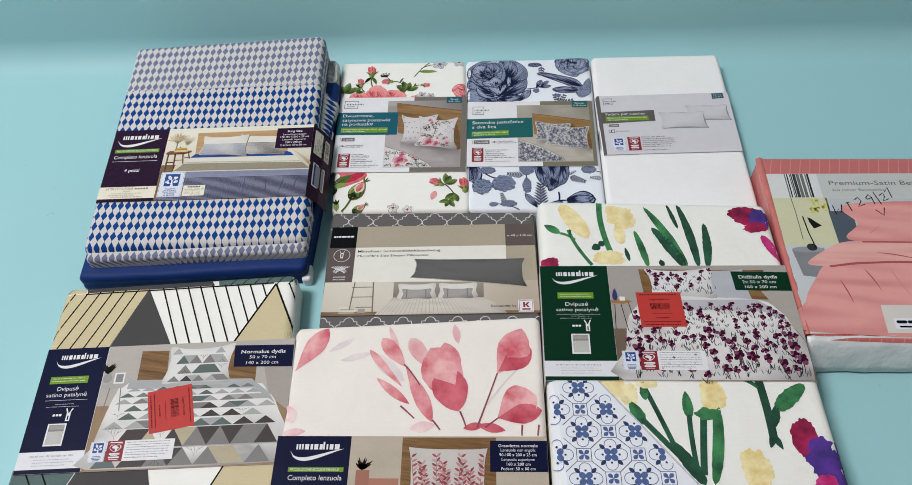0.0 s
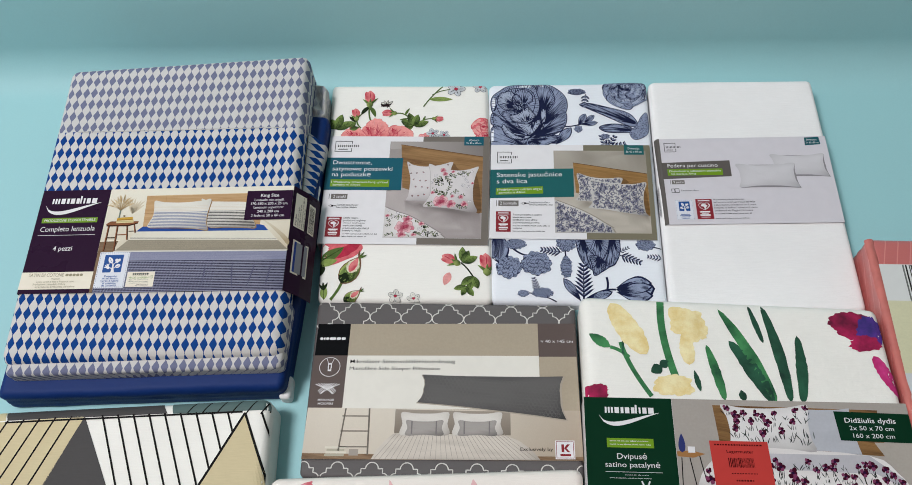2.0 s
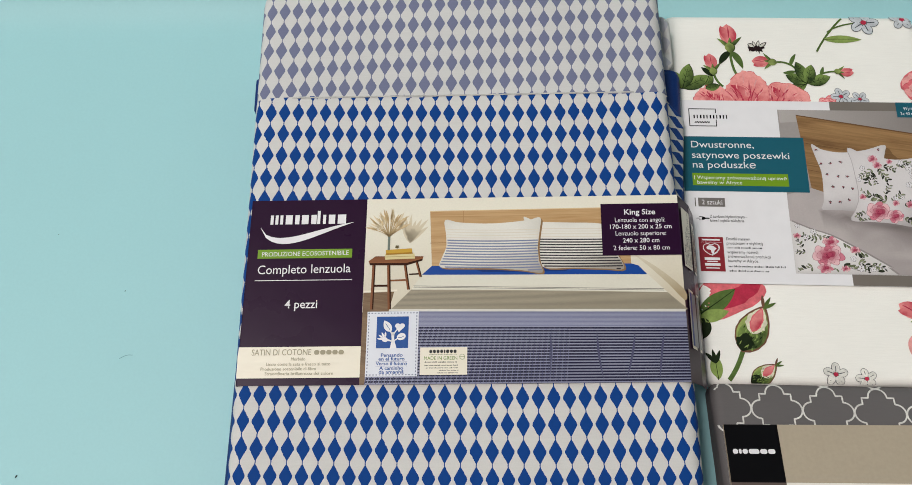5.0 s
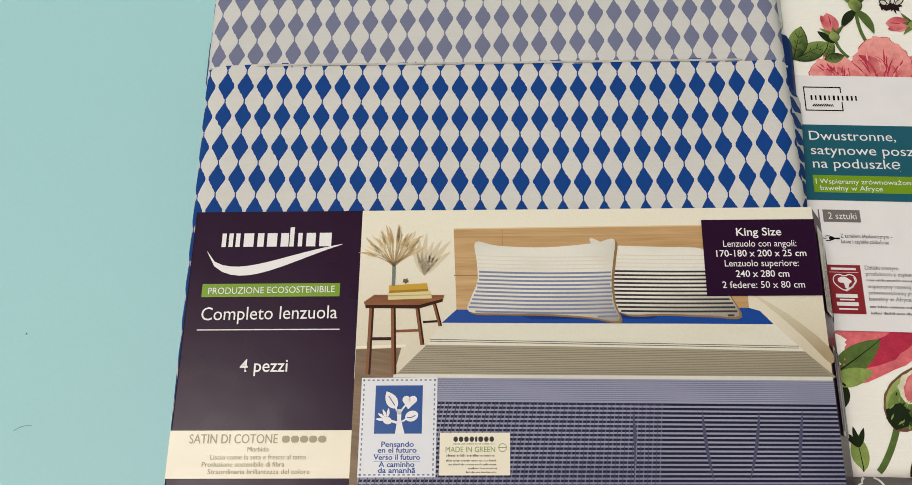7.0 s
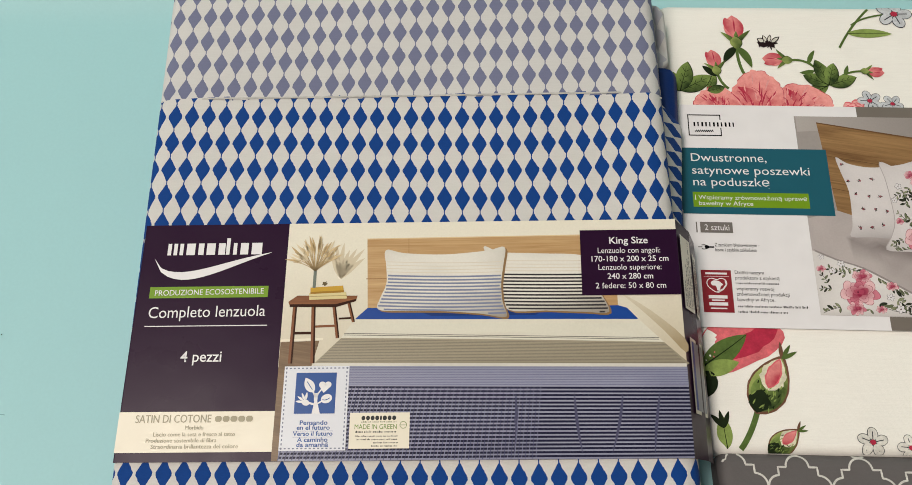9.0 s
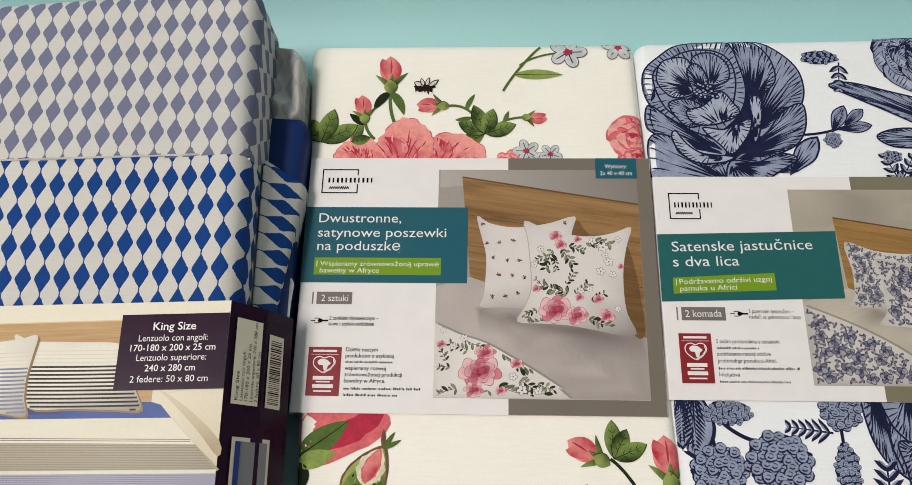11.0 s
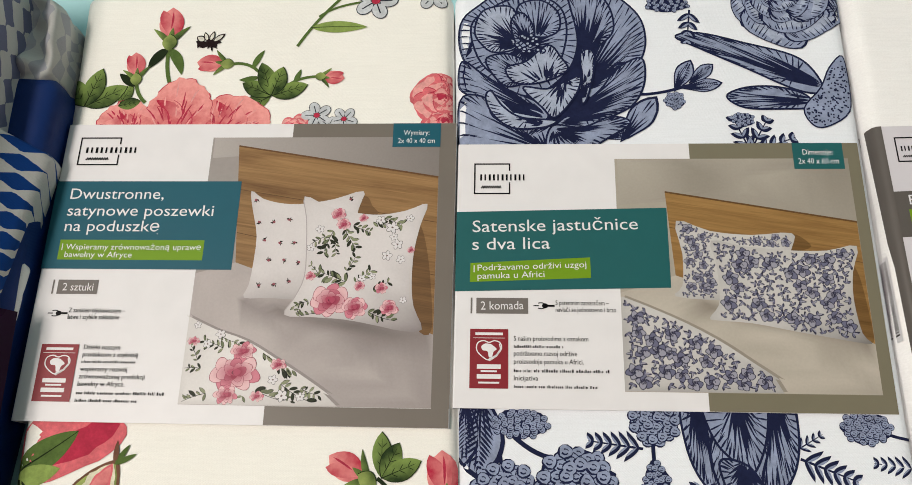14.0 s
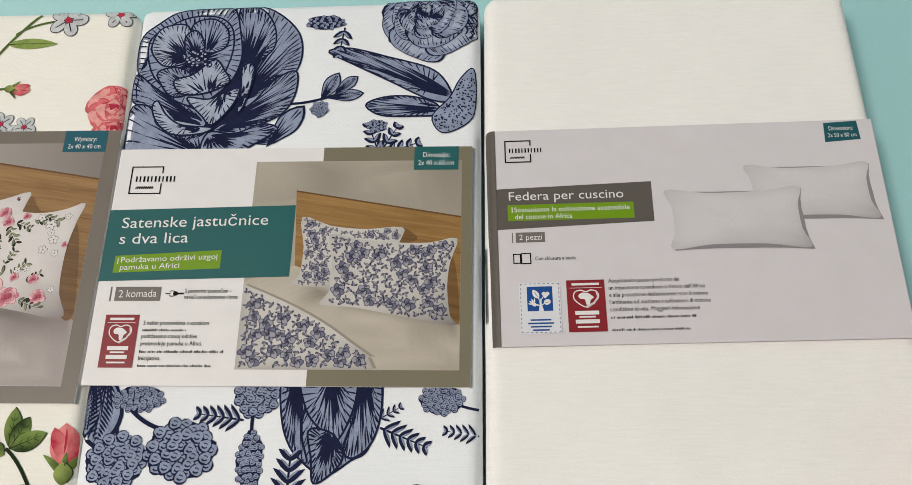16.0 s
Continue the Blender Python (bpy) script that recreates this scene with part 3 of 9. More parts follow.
def zip_icon(p, u, v, mat):
    p.curve((u, v - 1.2), (u + 2, v - 2), (u + 4, v - 0.5), 0.5, mat, 5)
    p.curve((u, v + 1.2), (u + 2, v + 2), (u + 4, v + 0.5), 0.5, mat, 5)
    p.blob(u + 3.4, v, 1.5, 1.2, mat, 5)
    p.rect(u + 4.5, v - 0.5, u + 8, v + 0.5, mat, 5)
    p.rect(u - 2.2, v - 0.25, u + 0.5, v + 0.25, mat, 5)


def logo_frame(p, u, v, w, h, mat, lift=5):
    """an open square frame crossed by plain bars"""
    t = 0.7
    p.rect(u, v, u + w, v + t, mat, lift)
    p.rect(u, v, u + t, v + h, mat, lift)
    p.rect(u, v + h - t, u + w, v + h, mat, lift)
    p.rect(u + w - t, v, u + w, v + h * 0.25, mat, lift)
    p.rect(u + w - t, v + h * 0.62, u + w, v + h, mat, lift)
    for k in range(11):
        p.rect(u + w * (0.17 + 0.118 * k), v + h * 0.36, u + w * (0.17 + 0.118 * k) + w * (0.05, 0.04, 0.055)[k % 3], v + h * 0.56, mat, lift)
    p.line([(u + w * (0.2 + 0.009 * k), v + h * (0.77 + 0.045 * math.sin(k * 0.95))) for k in range(62)], w * 0.022, mat, lift)


# ---- flowers for printed cloth ----
def cloth_ink(*rgb):
    return ink(srgb(*rgb), cloth_ink=True)


PINK, PINK_DEEP, PINK_PALE = cloth_ink(226, 112, 120), cloth_ink(190, 52, 78), cloth_ink(240, 168, 164)
LEAF, LEAF_DARK, LEAF_LIGHT = cloth_ink(88, 112, 56), cloth_ink(48, 64, 38), cloth_ink(142, 164, 88)
OUTLINE = cloth_ink(58, 40, 42)
STEEL, STEEL_DARK = cloth_ink(150, 158, 176), cloth_ink(60, 66, 82)


def rose(p, x, y, r, seed, squash=0.8, lift=1):
    """an open rose: overlapping washed petals with darker folds"""
    p.mark("printed_rose")
    rn = random.Random(seed)
    at = lift
    for ring, (n, d, s) in enumerate(((5, 0.54, 0.56), (4, 0.3, 0.44), (2, 0.1, 0.26))):
        for k in range(n):
            a = 360 * k / n + ring * 40 + rn.uniform(-14, 14)
            c, q = math.cos(radians(a)), math.sin(radians(a))
            px, py = x + r * d * c, y + r * d * q * squash
            rx, ry = r * s * rn.uniform(0.8, 1.0), r * s * rn.uniform(1.0, 1.25)
            sd = seed * 5 + ring * 11 + k
            p.blob(px, py, rx, ry, PINK_DEEP, at, a, 3, 0.08, 24, 0.04, sd)
            p.blob(px + rx * 0.05 * c, py + rx * 0.05 * q, rx * 0.95, ry * 0.965, PINK, at + 0.3, a, 3, 0.08, 24, 0.05, sd)
            p.blob(px + rx * 0.3 * c, py + rx * 0.3 * q, rx * 0.55, ry * 0.72, PINK_PALE, at + 0.55, a, 3, 0.16, 20, 0.2, sd + 1)
            for h in range(5):
                o = (h + rn.random()) / 5 - 0.5
                p.leaf(px - rx * 0.85 * c - ry * 1.2 * o * q, py - rx * 0.85 * q + ry * 1.2 * o * c, rx * rn.uniform(0.5, 1.1), r * 0.07, a + o * 40, PINK_DEEP, at + 0.8, 0.0, None, 0.3, 0.4, h, 5)
            at += 1.0
    p.blob(x, y, r * 0.14, r * 0.11, PINK_DEEP, at + 0.5, 20, 3, 0.2, 14, 0.2, seed)


def wide_rose(p, pts, foot, seed, lift=1):
    """one broad painted petal mass: pale towards its rim, streaked deep pink from the foot"""
    p.mark("printed_rose")
    r = random.Random(seed)
    at = lift + 1.2 * (seed % 4)
    rim = smooth([(a / 1000, b / 1000) for a, b in pts], 6)
    rim = [(a + 0.0007 * math.sin(k * 1.9 + seed), b + 0.0007 * math.sin(k * 1.3)) for k, (a, b) in enumerate(rim)]
    fx, fy = foot[0] / 1000, foot[1] / 1000
    far = max(math.hypot(a - fx, b - fy) for a, b in rim)
    p.toned(rim, tone_ink((198, 52, 72), (247, 166, 160), 0.26, 300, True), at, lambda u, v: 0.1 + 0.95 * math.hypot(u - fx, v - fy) / far + 0.25 * noise.noise((u * 160, v * 160, seed)), 8)
    for k in range(0, len(rim) - 7, 9):
        p.line(rim[k:k + 6], 0.0006, PINK_DEEP, at + 0.3, 0.6)
    inside = within(rim)
    # the folds of the petals within
    for k in range(5):
        e = rim[(k * len(rim) // 5 + 3) % len(rim)]
        m = split_line((fx, fy), e, 0.62)
        q = split_line(m, (fx, fy), 0.35)
        if inside(*m) and inside(*q):
            turn = math.degrees(math.atan2(e[1] - fy, e[0] - fx)) + 80
            washed(p, q[0], q[1], far * 0.42, far * 0.2, turn - 40, PINK_WASH, at + 0.35, 0.5, 0.5, k % 2 == 0)
            p.curve(q, m, (m[0] + far * 0.2 * math.cos(radians(turn)), m[1] + far * 0.2 * math.sin(radians(turn))), 0.0007, PINK_DEEP, at + 0.45, 0.6, 8)
    for k in range(46):
        e = rim[r.randrange(len(rim))]
        a, l = r.uniform(0.15, 0.7), r.uniform(0.1, 0.3)
        x, y = fx + (e[0] - fx) * a, fy + (e[1] - fy) * a
        turn = math.degrees(math.atan2(e[1] - fy, e[0] - fx))
        if inside(x, y) and inside(x + far * l * math.cos(radians(turn)), y + far * l * math.sin(radians(turn))):
            p.leaf(x, y, far * l, 0.0009, turn, PINK_DEEP if k % 3 else PINK_PALE, at + 0.4, r.uniform(-0.2, 0.2), None, 0.4, 0.4, k, 6)


def leaf_rim(x, y, l, w, turn, bend=0.0, fat=0.5, n=9):
    """the outline of a leaf or petal from its foot"""
    a, L, R = radians(turn), [], []
    for i in range(n + 1):
        t = i / n
        h = w / 2 * math.sin(math.pi * t ** (math.log(0.5) / math.log(fat))) ** 0.8
        off = bend * l * t * t
        px, py = x + l * t * math.cos(a) - off * math.sin(a), y + l * t * math.sin(a) + off * math.cos(a)
        L.append((px - math.sin(a) * h, py + math.cos(a) * h))
        R.append((px + math.sin(a) * h, py - math.cos(a) * h))
    return L + R[-2:0:-1]


def washed(p, x, y, l, w, turn, mat, lift, bend=0.0, fat=0.5, flip=False, side=0.5):
    """a leaf or petal in running watercolour: deep on one side and at the foot"""
    a = radians(turn)

    def tone(u, v):
        t = ((u - x) * math.cos(a) + (v - y) * math.sin(a)) / l
        o = (-(u - x) * math.sin(a) + (v - y) * math.cos(a)) / w
        t = 0.25 + 0.5 * t + side * o + 0.3 * noise.noise((u * 220, v * 220, lift))
        return 1 - t if flip else t
    p.toned(leaf_rim(x, y, l, w, turn, bend, fat), mat, lift, tone, 4)


LEAF_WASH, PINK_WASH = tone_ink((40, 58, 30), (128, 152, 80), 0.16, 300, True), tone_ink((188, 44, 70), (244, 160, 156), 0.16, 300, True)
SEPAL_WASH = tone_ink((64, 84, 40), (166, 182, 104), 0.14, 300, True)


def bud(p, x, y, l, turn, seed, lift=1):
    """a closed bud whose foot is at (x, y)"""
    p.mark("printed_rosebud")
    c, s = math.cos(radians(turn)), math.sin(radians(turn))
    washed(p, x, y, l * 1.0, l * 0.6, turn, PINK_WASH, lift, 0.0, 0.56, False, 0.7)
    washed(p, x + l * 0.16 * c, y + l * 0.16 * s, l * 0.8, l * 0.32, turn + 10, PINK_WASH, lift + 0.6, 0.12, 0.6, True, 0.5)
    p.leaf(x + l * 0.4 * c, y + l * 0.4 * s, l * 0.5, l * 0.05, turn - 8, PINK_DEEP, lift + 1, 0.1, None, 0.5, 0.3, seed)
    for k, a in enumerate((-34, 32, -6)):
        washed(p, x - l * 0.02 * c, y - l * 0.02 * s, l * (0.66, 0.6, 0.46)[k], l * 0.15, turn + a, LEAF_WASH, lift + 1.4 + 0.3 * k, (-0.2, 0.2, 0.0)[k], 0.4)
    washed(p, x - l * 0.2 * c, y - l * 0.2 * s, l * 0.46, l * 0.36, turn, SEPAL_WASH, lift + 2.6, 0.0, 0.5)
    p.line([(q[0], q[1]) for q in leaf_rim(x - l * 0.2 * c, y - l * 0.2 * s, l * 0.46, l * 0.36, turn)[9:]], l * 0.018, LEAF_DARK, lift + 3)


def rosehip(p, x, y, l, turn, seed, lift=1):
    """a swollen green bud with a pink cleft and a crown"""
    p.mark("printed_rosehip")
    c, s = math.cos(radians(turn)), math.sin(radians(turn))
    brown = cloth_ink(120, 84, 66)
    tip = (x + l * c, y + l * s)
    p.leaf(x - l * 0.1 * c, y - l * 0.1 * s, l * 1.12, l * 0.66, turn, brown, lift, 0.0, None, 0.42, 0.04, seed, 16)
    washed(p, x - l * 0.06 * c, y - l * 0.06 * s, l * 1.02, l * 0.6, turn, SEPAL_WASH, lift + 1, 0.0, 0.42, False, 0.8)
    washed(p, x - l * 0.06 * c, y - l * 0.06 * s, l * 0.72, l * 0.5, turn, LEAF_WASH, lift + 2, 0.0, 0.5, False, 0.8)
    p.leaf(x - l * 0.08 * c, y - l * 0.08 * s, l * 0.4, l * 0.36, turn + 12, LEAF_DARK, lift + 3, 0.0, None, 0.5, 0.2, seed)
    p.leaf(x + l * 0.34 * c, y + l * 0.34 * s, l * 0.6, l * 0.42, turn + 2, cloth_ink(226, 222, 196), lift + 3, 0.0, None, 0.42, 0.2, seed)
    p.leaf(x + l * 0.38 * c, y + l * 0.38 * s, l * 0.56, l * 0.25, turn + 3, PINK, lift + 4, 0.0, None, 0.42, 0.16, seed)
    washed(p, x + l * 0.4 * c, y + l * 0.4 * s, l * 0.5, l * 0.2, turn + 3, PINK_WASH, lift + 4.6, 0.0, 0.42)
    rn = random.Random(seed)
    for k in range(26):
        d, o = rn.uniform(0.0, 0.52), rn.uniform(-0.2, 0.2)
        p.leaf(x + l * (d * c - o * s), y + l * (d * s + o * c), l * rn.uniform(0.05, 0.12), l * 0.025, turn + rn.uniform(-30, 30), (LEAF_DARK, LEAF_LIGHT)[k % 2], lift + 4, n=4)
    for a in (-34, -4, 30):
        p.leaf(tip[0] - l * 0.06 * c, tip[1] - l * 0.06 * s, l * 0.3, l * 0.07, turn + a, (brown, LEAF, LEAF)[a % 3], lift + 5)


def leaves(p, x, y, l, turns, lift=1):
    p.mark("leaf_sprig")
    for k, a in enumerate(turns):
        n = l * (1, 0.85, 0.95)[k % 3]
        at = lift + 1.5 * k
        washed(p, x, y, n, l * 0.46, a, LEAF_WASH, at, 0.06, 0.5, k % 2 == 1, 0.9)
        rim = leaf_rim(x, y, n, l * 0.46, a, 0.06)
        p.line(rim[:10] if k % 2 else rim[9:], l * 0.022, LEAF_DARK, at + 0.5, 0.4)
        c, s = math.cos(radians(a + 3)), math.sin(radians(a + 3))
        p.line([(x, y), (x + n * 0.85 * c, y + n * 0.85 * s)], l * 0.026, LEAF_DARK, at + 0.8, 0.7)
        for q in range(3):
            for o in (-1, 1):
                p.leaf(x + n * (0.25 + 0.2 * q) * c, y + n * (0.25 + 0.2 * q) * s, l * 0.17, l * 0.018, a + 42 * o, LEAF_DARK, at + 0.8, n=4)


def daisy(p, x, y, r, lift=1, seed=0, fill=None):
    p.mark("printed_blossom")
    for k in range(5):
        a = 72 * k + seed * 17
        c, s = math.cos(radians(a)), math.sin(radians(a))
        p.blob(x + r * 0.6 * c, y + r * 0.55 * s, r * 0.43, r * 0.37, STEEL_DARK, lift, a, 2, 0.05, 14)
        p.blob(x + r * 0.6 * c, y + r * 0.55 * s, r * 0.39, r * 0.33, fill or STEEL, lift + 1, a, 2, 0.05, 14)
        p.line([(x, y), (x + r * 0.75 * c, y + r * 0.7 * s)], r * 0.06, STEEL_DARK, lift + 2)
    p.blob(x, y, r * 0.2, r * 0.18, PINK_DEEP, lift + 3, 0, 0, 0, 10)


# ---- the three pillowcase packs ----
ROW_Z, ROW_MID, ROW_SLOPE = 0.0255, 0.905, 0.045


def row_card(x, y, turn, w, h, up=0.0016):
    return Card(x, y, ROW_Z + ROW_SLOPE * (y - ROW_MID) + up, turn, ROW_SLOPE, w, h)


def printed_cloth(name, colour, wrinkle=0.5, rough=0.75, crepe=0.0):
    return cloth(name, srgb(*colour), rough, wrinkle, crepe)


WHITE_SATIN = printed_cloth("white_satin", (243, 241, 234), 0.35, 0.6)
CRUMPLED_SATIN = printed_cloth("crumpled_white_satin", (243, 241, 234), 1.25, 0.6)
WHITE_COTTON = printed_cloth("white_cotton", (243, 242, 241), 0.6, crepe=0.16)


def pillow_shape(p, u0, v0, u1, v1, v2, u2, u3, v3, mat, lift, edge=None):
    """a pillow with drawn-in sides and pointed corners: corners in order top left, top right, bottom right, bottom left"""
    c = [(u0, v0), (u1, v1), (u2, v2), (u3, v3)]
    mid = (sum(a for a, _ in c) / 4, sum(b for _, b in c) / 4)
    rim = []
    for k in range(4):
        a, b = c[k], c[(k + 1) % 4]
        for i in range(6):
            t = i / 6
            x, y = a[0] + (b[0] - a[0]) * t, a[1] + (b[1] - a[1]) * t
            q = 0.10 * math.sin(math.pi * t) - 0.04 * math.sin(math.pi * t) ** 4
            rim.append((x + (mid[0] - x) * q, y + (mid[1] - y) * q))
    if edge:
        p.poly([(mid[0] + (x - mid[0]) * 1.02 + 0.6, mid[1] + (y - mid[1]) * 1.03 + 0.8) for x, y in rim], edge, lift - 0.5)
    p.poly(rim, mat, lift)
    return rim


def smooth(pts, n=5):
    """a closed outline rounded through its points"""
    out, k = [], len(pts)
    for i in range(k):
        a, b, c, d = pts[i - 1], pts[i], pts[(i + 1) % k], pts[(i + 2) % k]
        for j in range(n):
            t = j / n
            out.append(tuple(0.5 * (2 * b[m] + (c[m] - a[m]) * t + (2 * a[m] - 5 * b[m] + 4 * c[m] - d[m]) * t * t + (3 * b[m] - a[m] - 3 * c[m] + d[m]) * t ** 3) for m in (0, 1)))
    return out


def posy(p, u, v, s, lift, seed=0, squash=0.8):
    """a small painted rose, as on the pictured pillows: washed petals, deep at the heart"""
    r = random.Random(seed)
    wash, pale, line = tone_ink((160, 40, 74), (226, 136, 154), 0.1, 220), tone_ink((190, 76, 104), (248, 204, 208), 0.1, 220), ink(srgb(158, 60, 84))
    for ring, (n, d, q) in enumerate(((8, 0.66, 0.4), (7, 0.44, 0.34), (5, 0.26, 0.26), (3, 0.1, 0.18))):
        for k in range(n):
            a = 360 / n * k + ring * 31 + r.uniform(-16, 16)
            x, y = u + s * d * math.cos(radians(a)), v + s * d * squash * math.sin(radians(a))
            rx, ry = s * q * r.uniform(0.8, 1.05), s * q * squash * r.uniform(1.0, 1.3)
            at = lift + 0.8 * ring + 0.11 * k
            p.blob(x, y, rx, ry, line, at, a, 3, 0.08, 14, 0.05, k)
            p.toned(oval(x, y, rx * 0.93, ry * 0.95, a, 3, 0.08, 14, k), (wash, pale, pale)[(k + ring) % 3], at + 0.05, lambda m, w: math.hypot(m - u, (w - v) / squash) / s * 1.15 - 0.1 * ring, 3)
    p.blob(u, v, s * 0.12, s * 0.08, ink(srgb(120, 40, 62)), lift + 2.6, 20, 3, 0.2, 10, 0.2, seed)


def spray(p, u, v, l, turn, lift, seed, inside):
    """a stalk with a few grey-green leaves, kept inside the pictured cloth"""
    r = random.Random(seed + 90)
    green = [ink(srgb(*c)) for c in ((116, 124, 92), (78, 84, 66), (150, 156, 122), (58, 60, 54))]
    a = radians(turn)
    c, d = math.cos(a), math.sin(a)
    n = max(2, int(l / 2.2))
    for k in range(n + 1):
        t = k / n
        x, y = u + l * t * c, v + l * t * d
        for q in (-1, 1):
            g = l * r.uniform(0.16, 0.34) + 0.8
            w = turn + q * r.uniform(28, 70)
            e = (x + g * math.cos(radians(w)), y + g * math.sin(radians(w)))
            if inside(*e) and inside(x, y) and inside(x + (e[0] - x) * 1.25, y + (e[1] - y) * 1.25):
                p.leaf(x, y, g * 1.04, g * 0.42, w, green[3], lift, r.uniform(-0.2, 0.2), None, 0.5, 0.1, k, 6)
                p.leaf(x, y, g * 0.98, g * 0.34, w, green[r.randint(0, 2)], lift + 0.2, 0.0, None, 0.5, 0.1, k, 6)
    if inside(u + l * c, v + l * d) and inside(u, v):
        p.curve((u, v), (u + l * 0.5 * c - l * 0.08 * d, v + l * 0.5 * d + l * 0.08 * c), (u + l * c, v + l * d), 0.32, green[3], lift + 0.3, 0.3, 6)


def sketch_flower(p, u, v, s, lift, seed):
    """an open five-petalled flower drawn in thin grey lines"""
    line, fill = ink(srgb(96, 92, 96)), ink(srgb(226, 222, 224))
    for k in range(5):
        a = 72 * k + seed * 23
        x, y = u + s * 0.55 * math.cos(radians(a)), v + s * 0.5 * math.sin(radians(a))
        p.blob(x, y, s * 0.46, s * 0.38, line, lift, a, 2, 0.08, 12, 0.05, k)
        p.blob(x, y, s * 0.39, s * 0.31, fill, lift + 0.1 + 0.05 * k, a, 2, 0.08, 12, 0.05, k)
    p.blob(u, v, s * 0.15, s * 0.13, ink(srgb(120, 90, 90)), lift + 0.6, 0, 4, 0.2, 8)


def toile(p, rim, box, n, size, lift, seed, avoid=None):
    """blue roses, buds and leaves that fill a pictured cloth"""
    r = random.Random(seed)
    inside, done = within(rim), []
    ok = lambda a, b: inside(a, b) and not (avoid and within(avoid)(a, b))
    deep, mid, soft = ink(srgb(72, 72, 100)), ink(srgb(118, 118, 144)), ink(srgb(168, 167, 182))
    for _ in range(n * 14):
        u, v = r.uniform(box[0], box[2]), r.uniform(box[1], box[3])
        s = r.uniform(*size) * (1.0 if len(done) < n * 0.1 else 0.62)
        if any(math.hypot(u - a, (v - b) * 1.25) < (s + c) * 0.6 for a, b, c in done):
            continue
        if not all(ok(u + s * c, v + s * d) for c, d in ((0.9, 0), (-0.9, 0), (0, 0.8), (0, -0.8), (0.6, 0.6), (-0.6, -0.6), (0.6, -0.6), (-0.6, 0.6))):
            continue
        turn = r.uniform(0, 360)
        if len(done) < n * 0.1:
            for k in range(5):
                a = turn + 72 * k
                x, y = u + s * 0.42 * math.cos(radians(a)), v + s * 0.34 * math.sin(radians(a))
                p.blob(x, y, s * 0.44, s * 0.4, deep, lift + 0.12 * k, a, 3, 0.1, 12, 0.1, k)
                p.blob(x, y, s * 0.37, s * 0.32, mid if k % 2 else soft, lift + 0.12 * k + 0.06, a, 3, 0.1, 12, 0.1, k)
            for k in range(3):
                q = [(u + s * (0.1 + 0.12 * k) * math.cos(0.7 * m + k), v + s * (0.09 + 0.1 * k) * math.sin(0.7 * m + k)) for m in range(7)]
                p.line(q, s * 0.07, deep, lift + 0.9)
        else:
            for k in range(3):
                a = turn + (0, 62, -58)[k]
                p.leaf(u - s * 0.5 * math.cos(radians(turn)), v - s * 0.4 * math.sin(radians(turn)), s * (1.2, 0.8, 0.8)[k], s * 0.46, a, deep, lift + 0.1 * k, r.uniform(-0.3, 0.3), None, 0.5, 0.1, k, 7)
                p.leaf(u - s * 0.44 * math.cos(radians(turn)), v - s * 0.36 * math.sin(radians(turn)), s * (1.0, 0.6, 0.6)[k], s * 0.28, a, (soft, mid, mid)[k], lift + 0.1 * k + 0.05, 0.0, None, 0.5, 0.1, k, 6)
        done.append((u, v, s))
        if len(done) >= n:
            break


def within(rim):
    def test(x, y):
        ok = False
        for (ax, ay), (bx, by) in zip(rim, rim[1:] + rim[:1]):
            if (ay > y) != (by > y) and x < (bx - ax) * (y - ay) / (by - ay) + ax:
                ok = not ok
        return ok
    return test



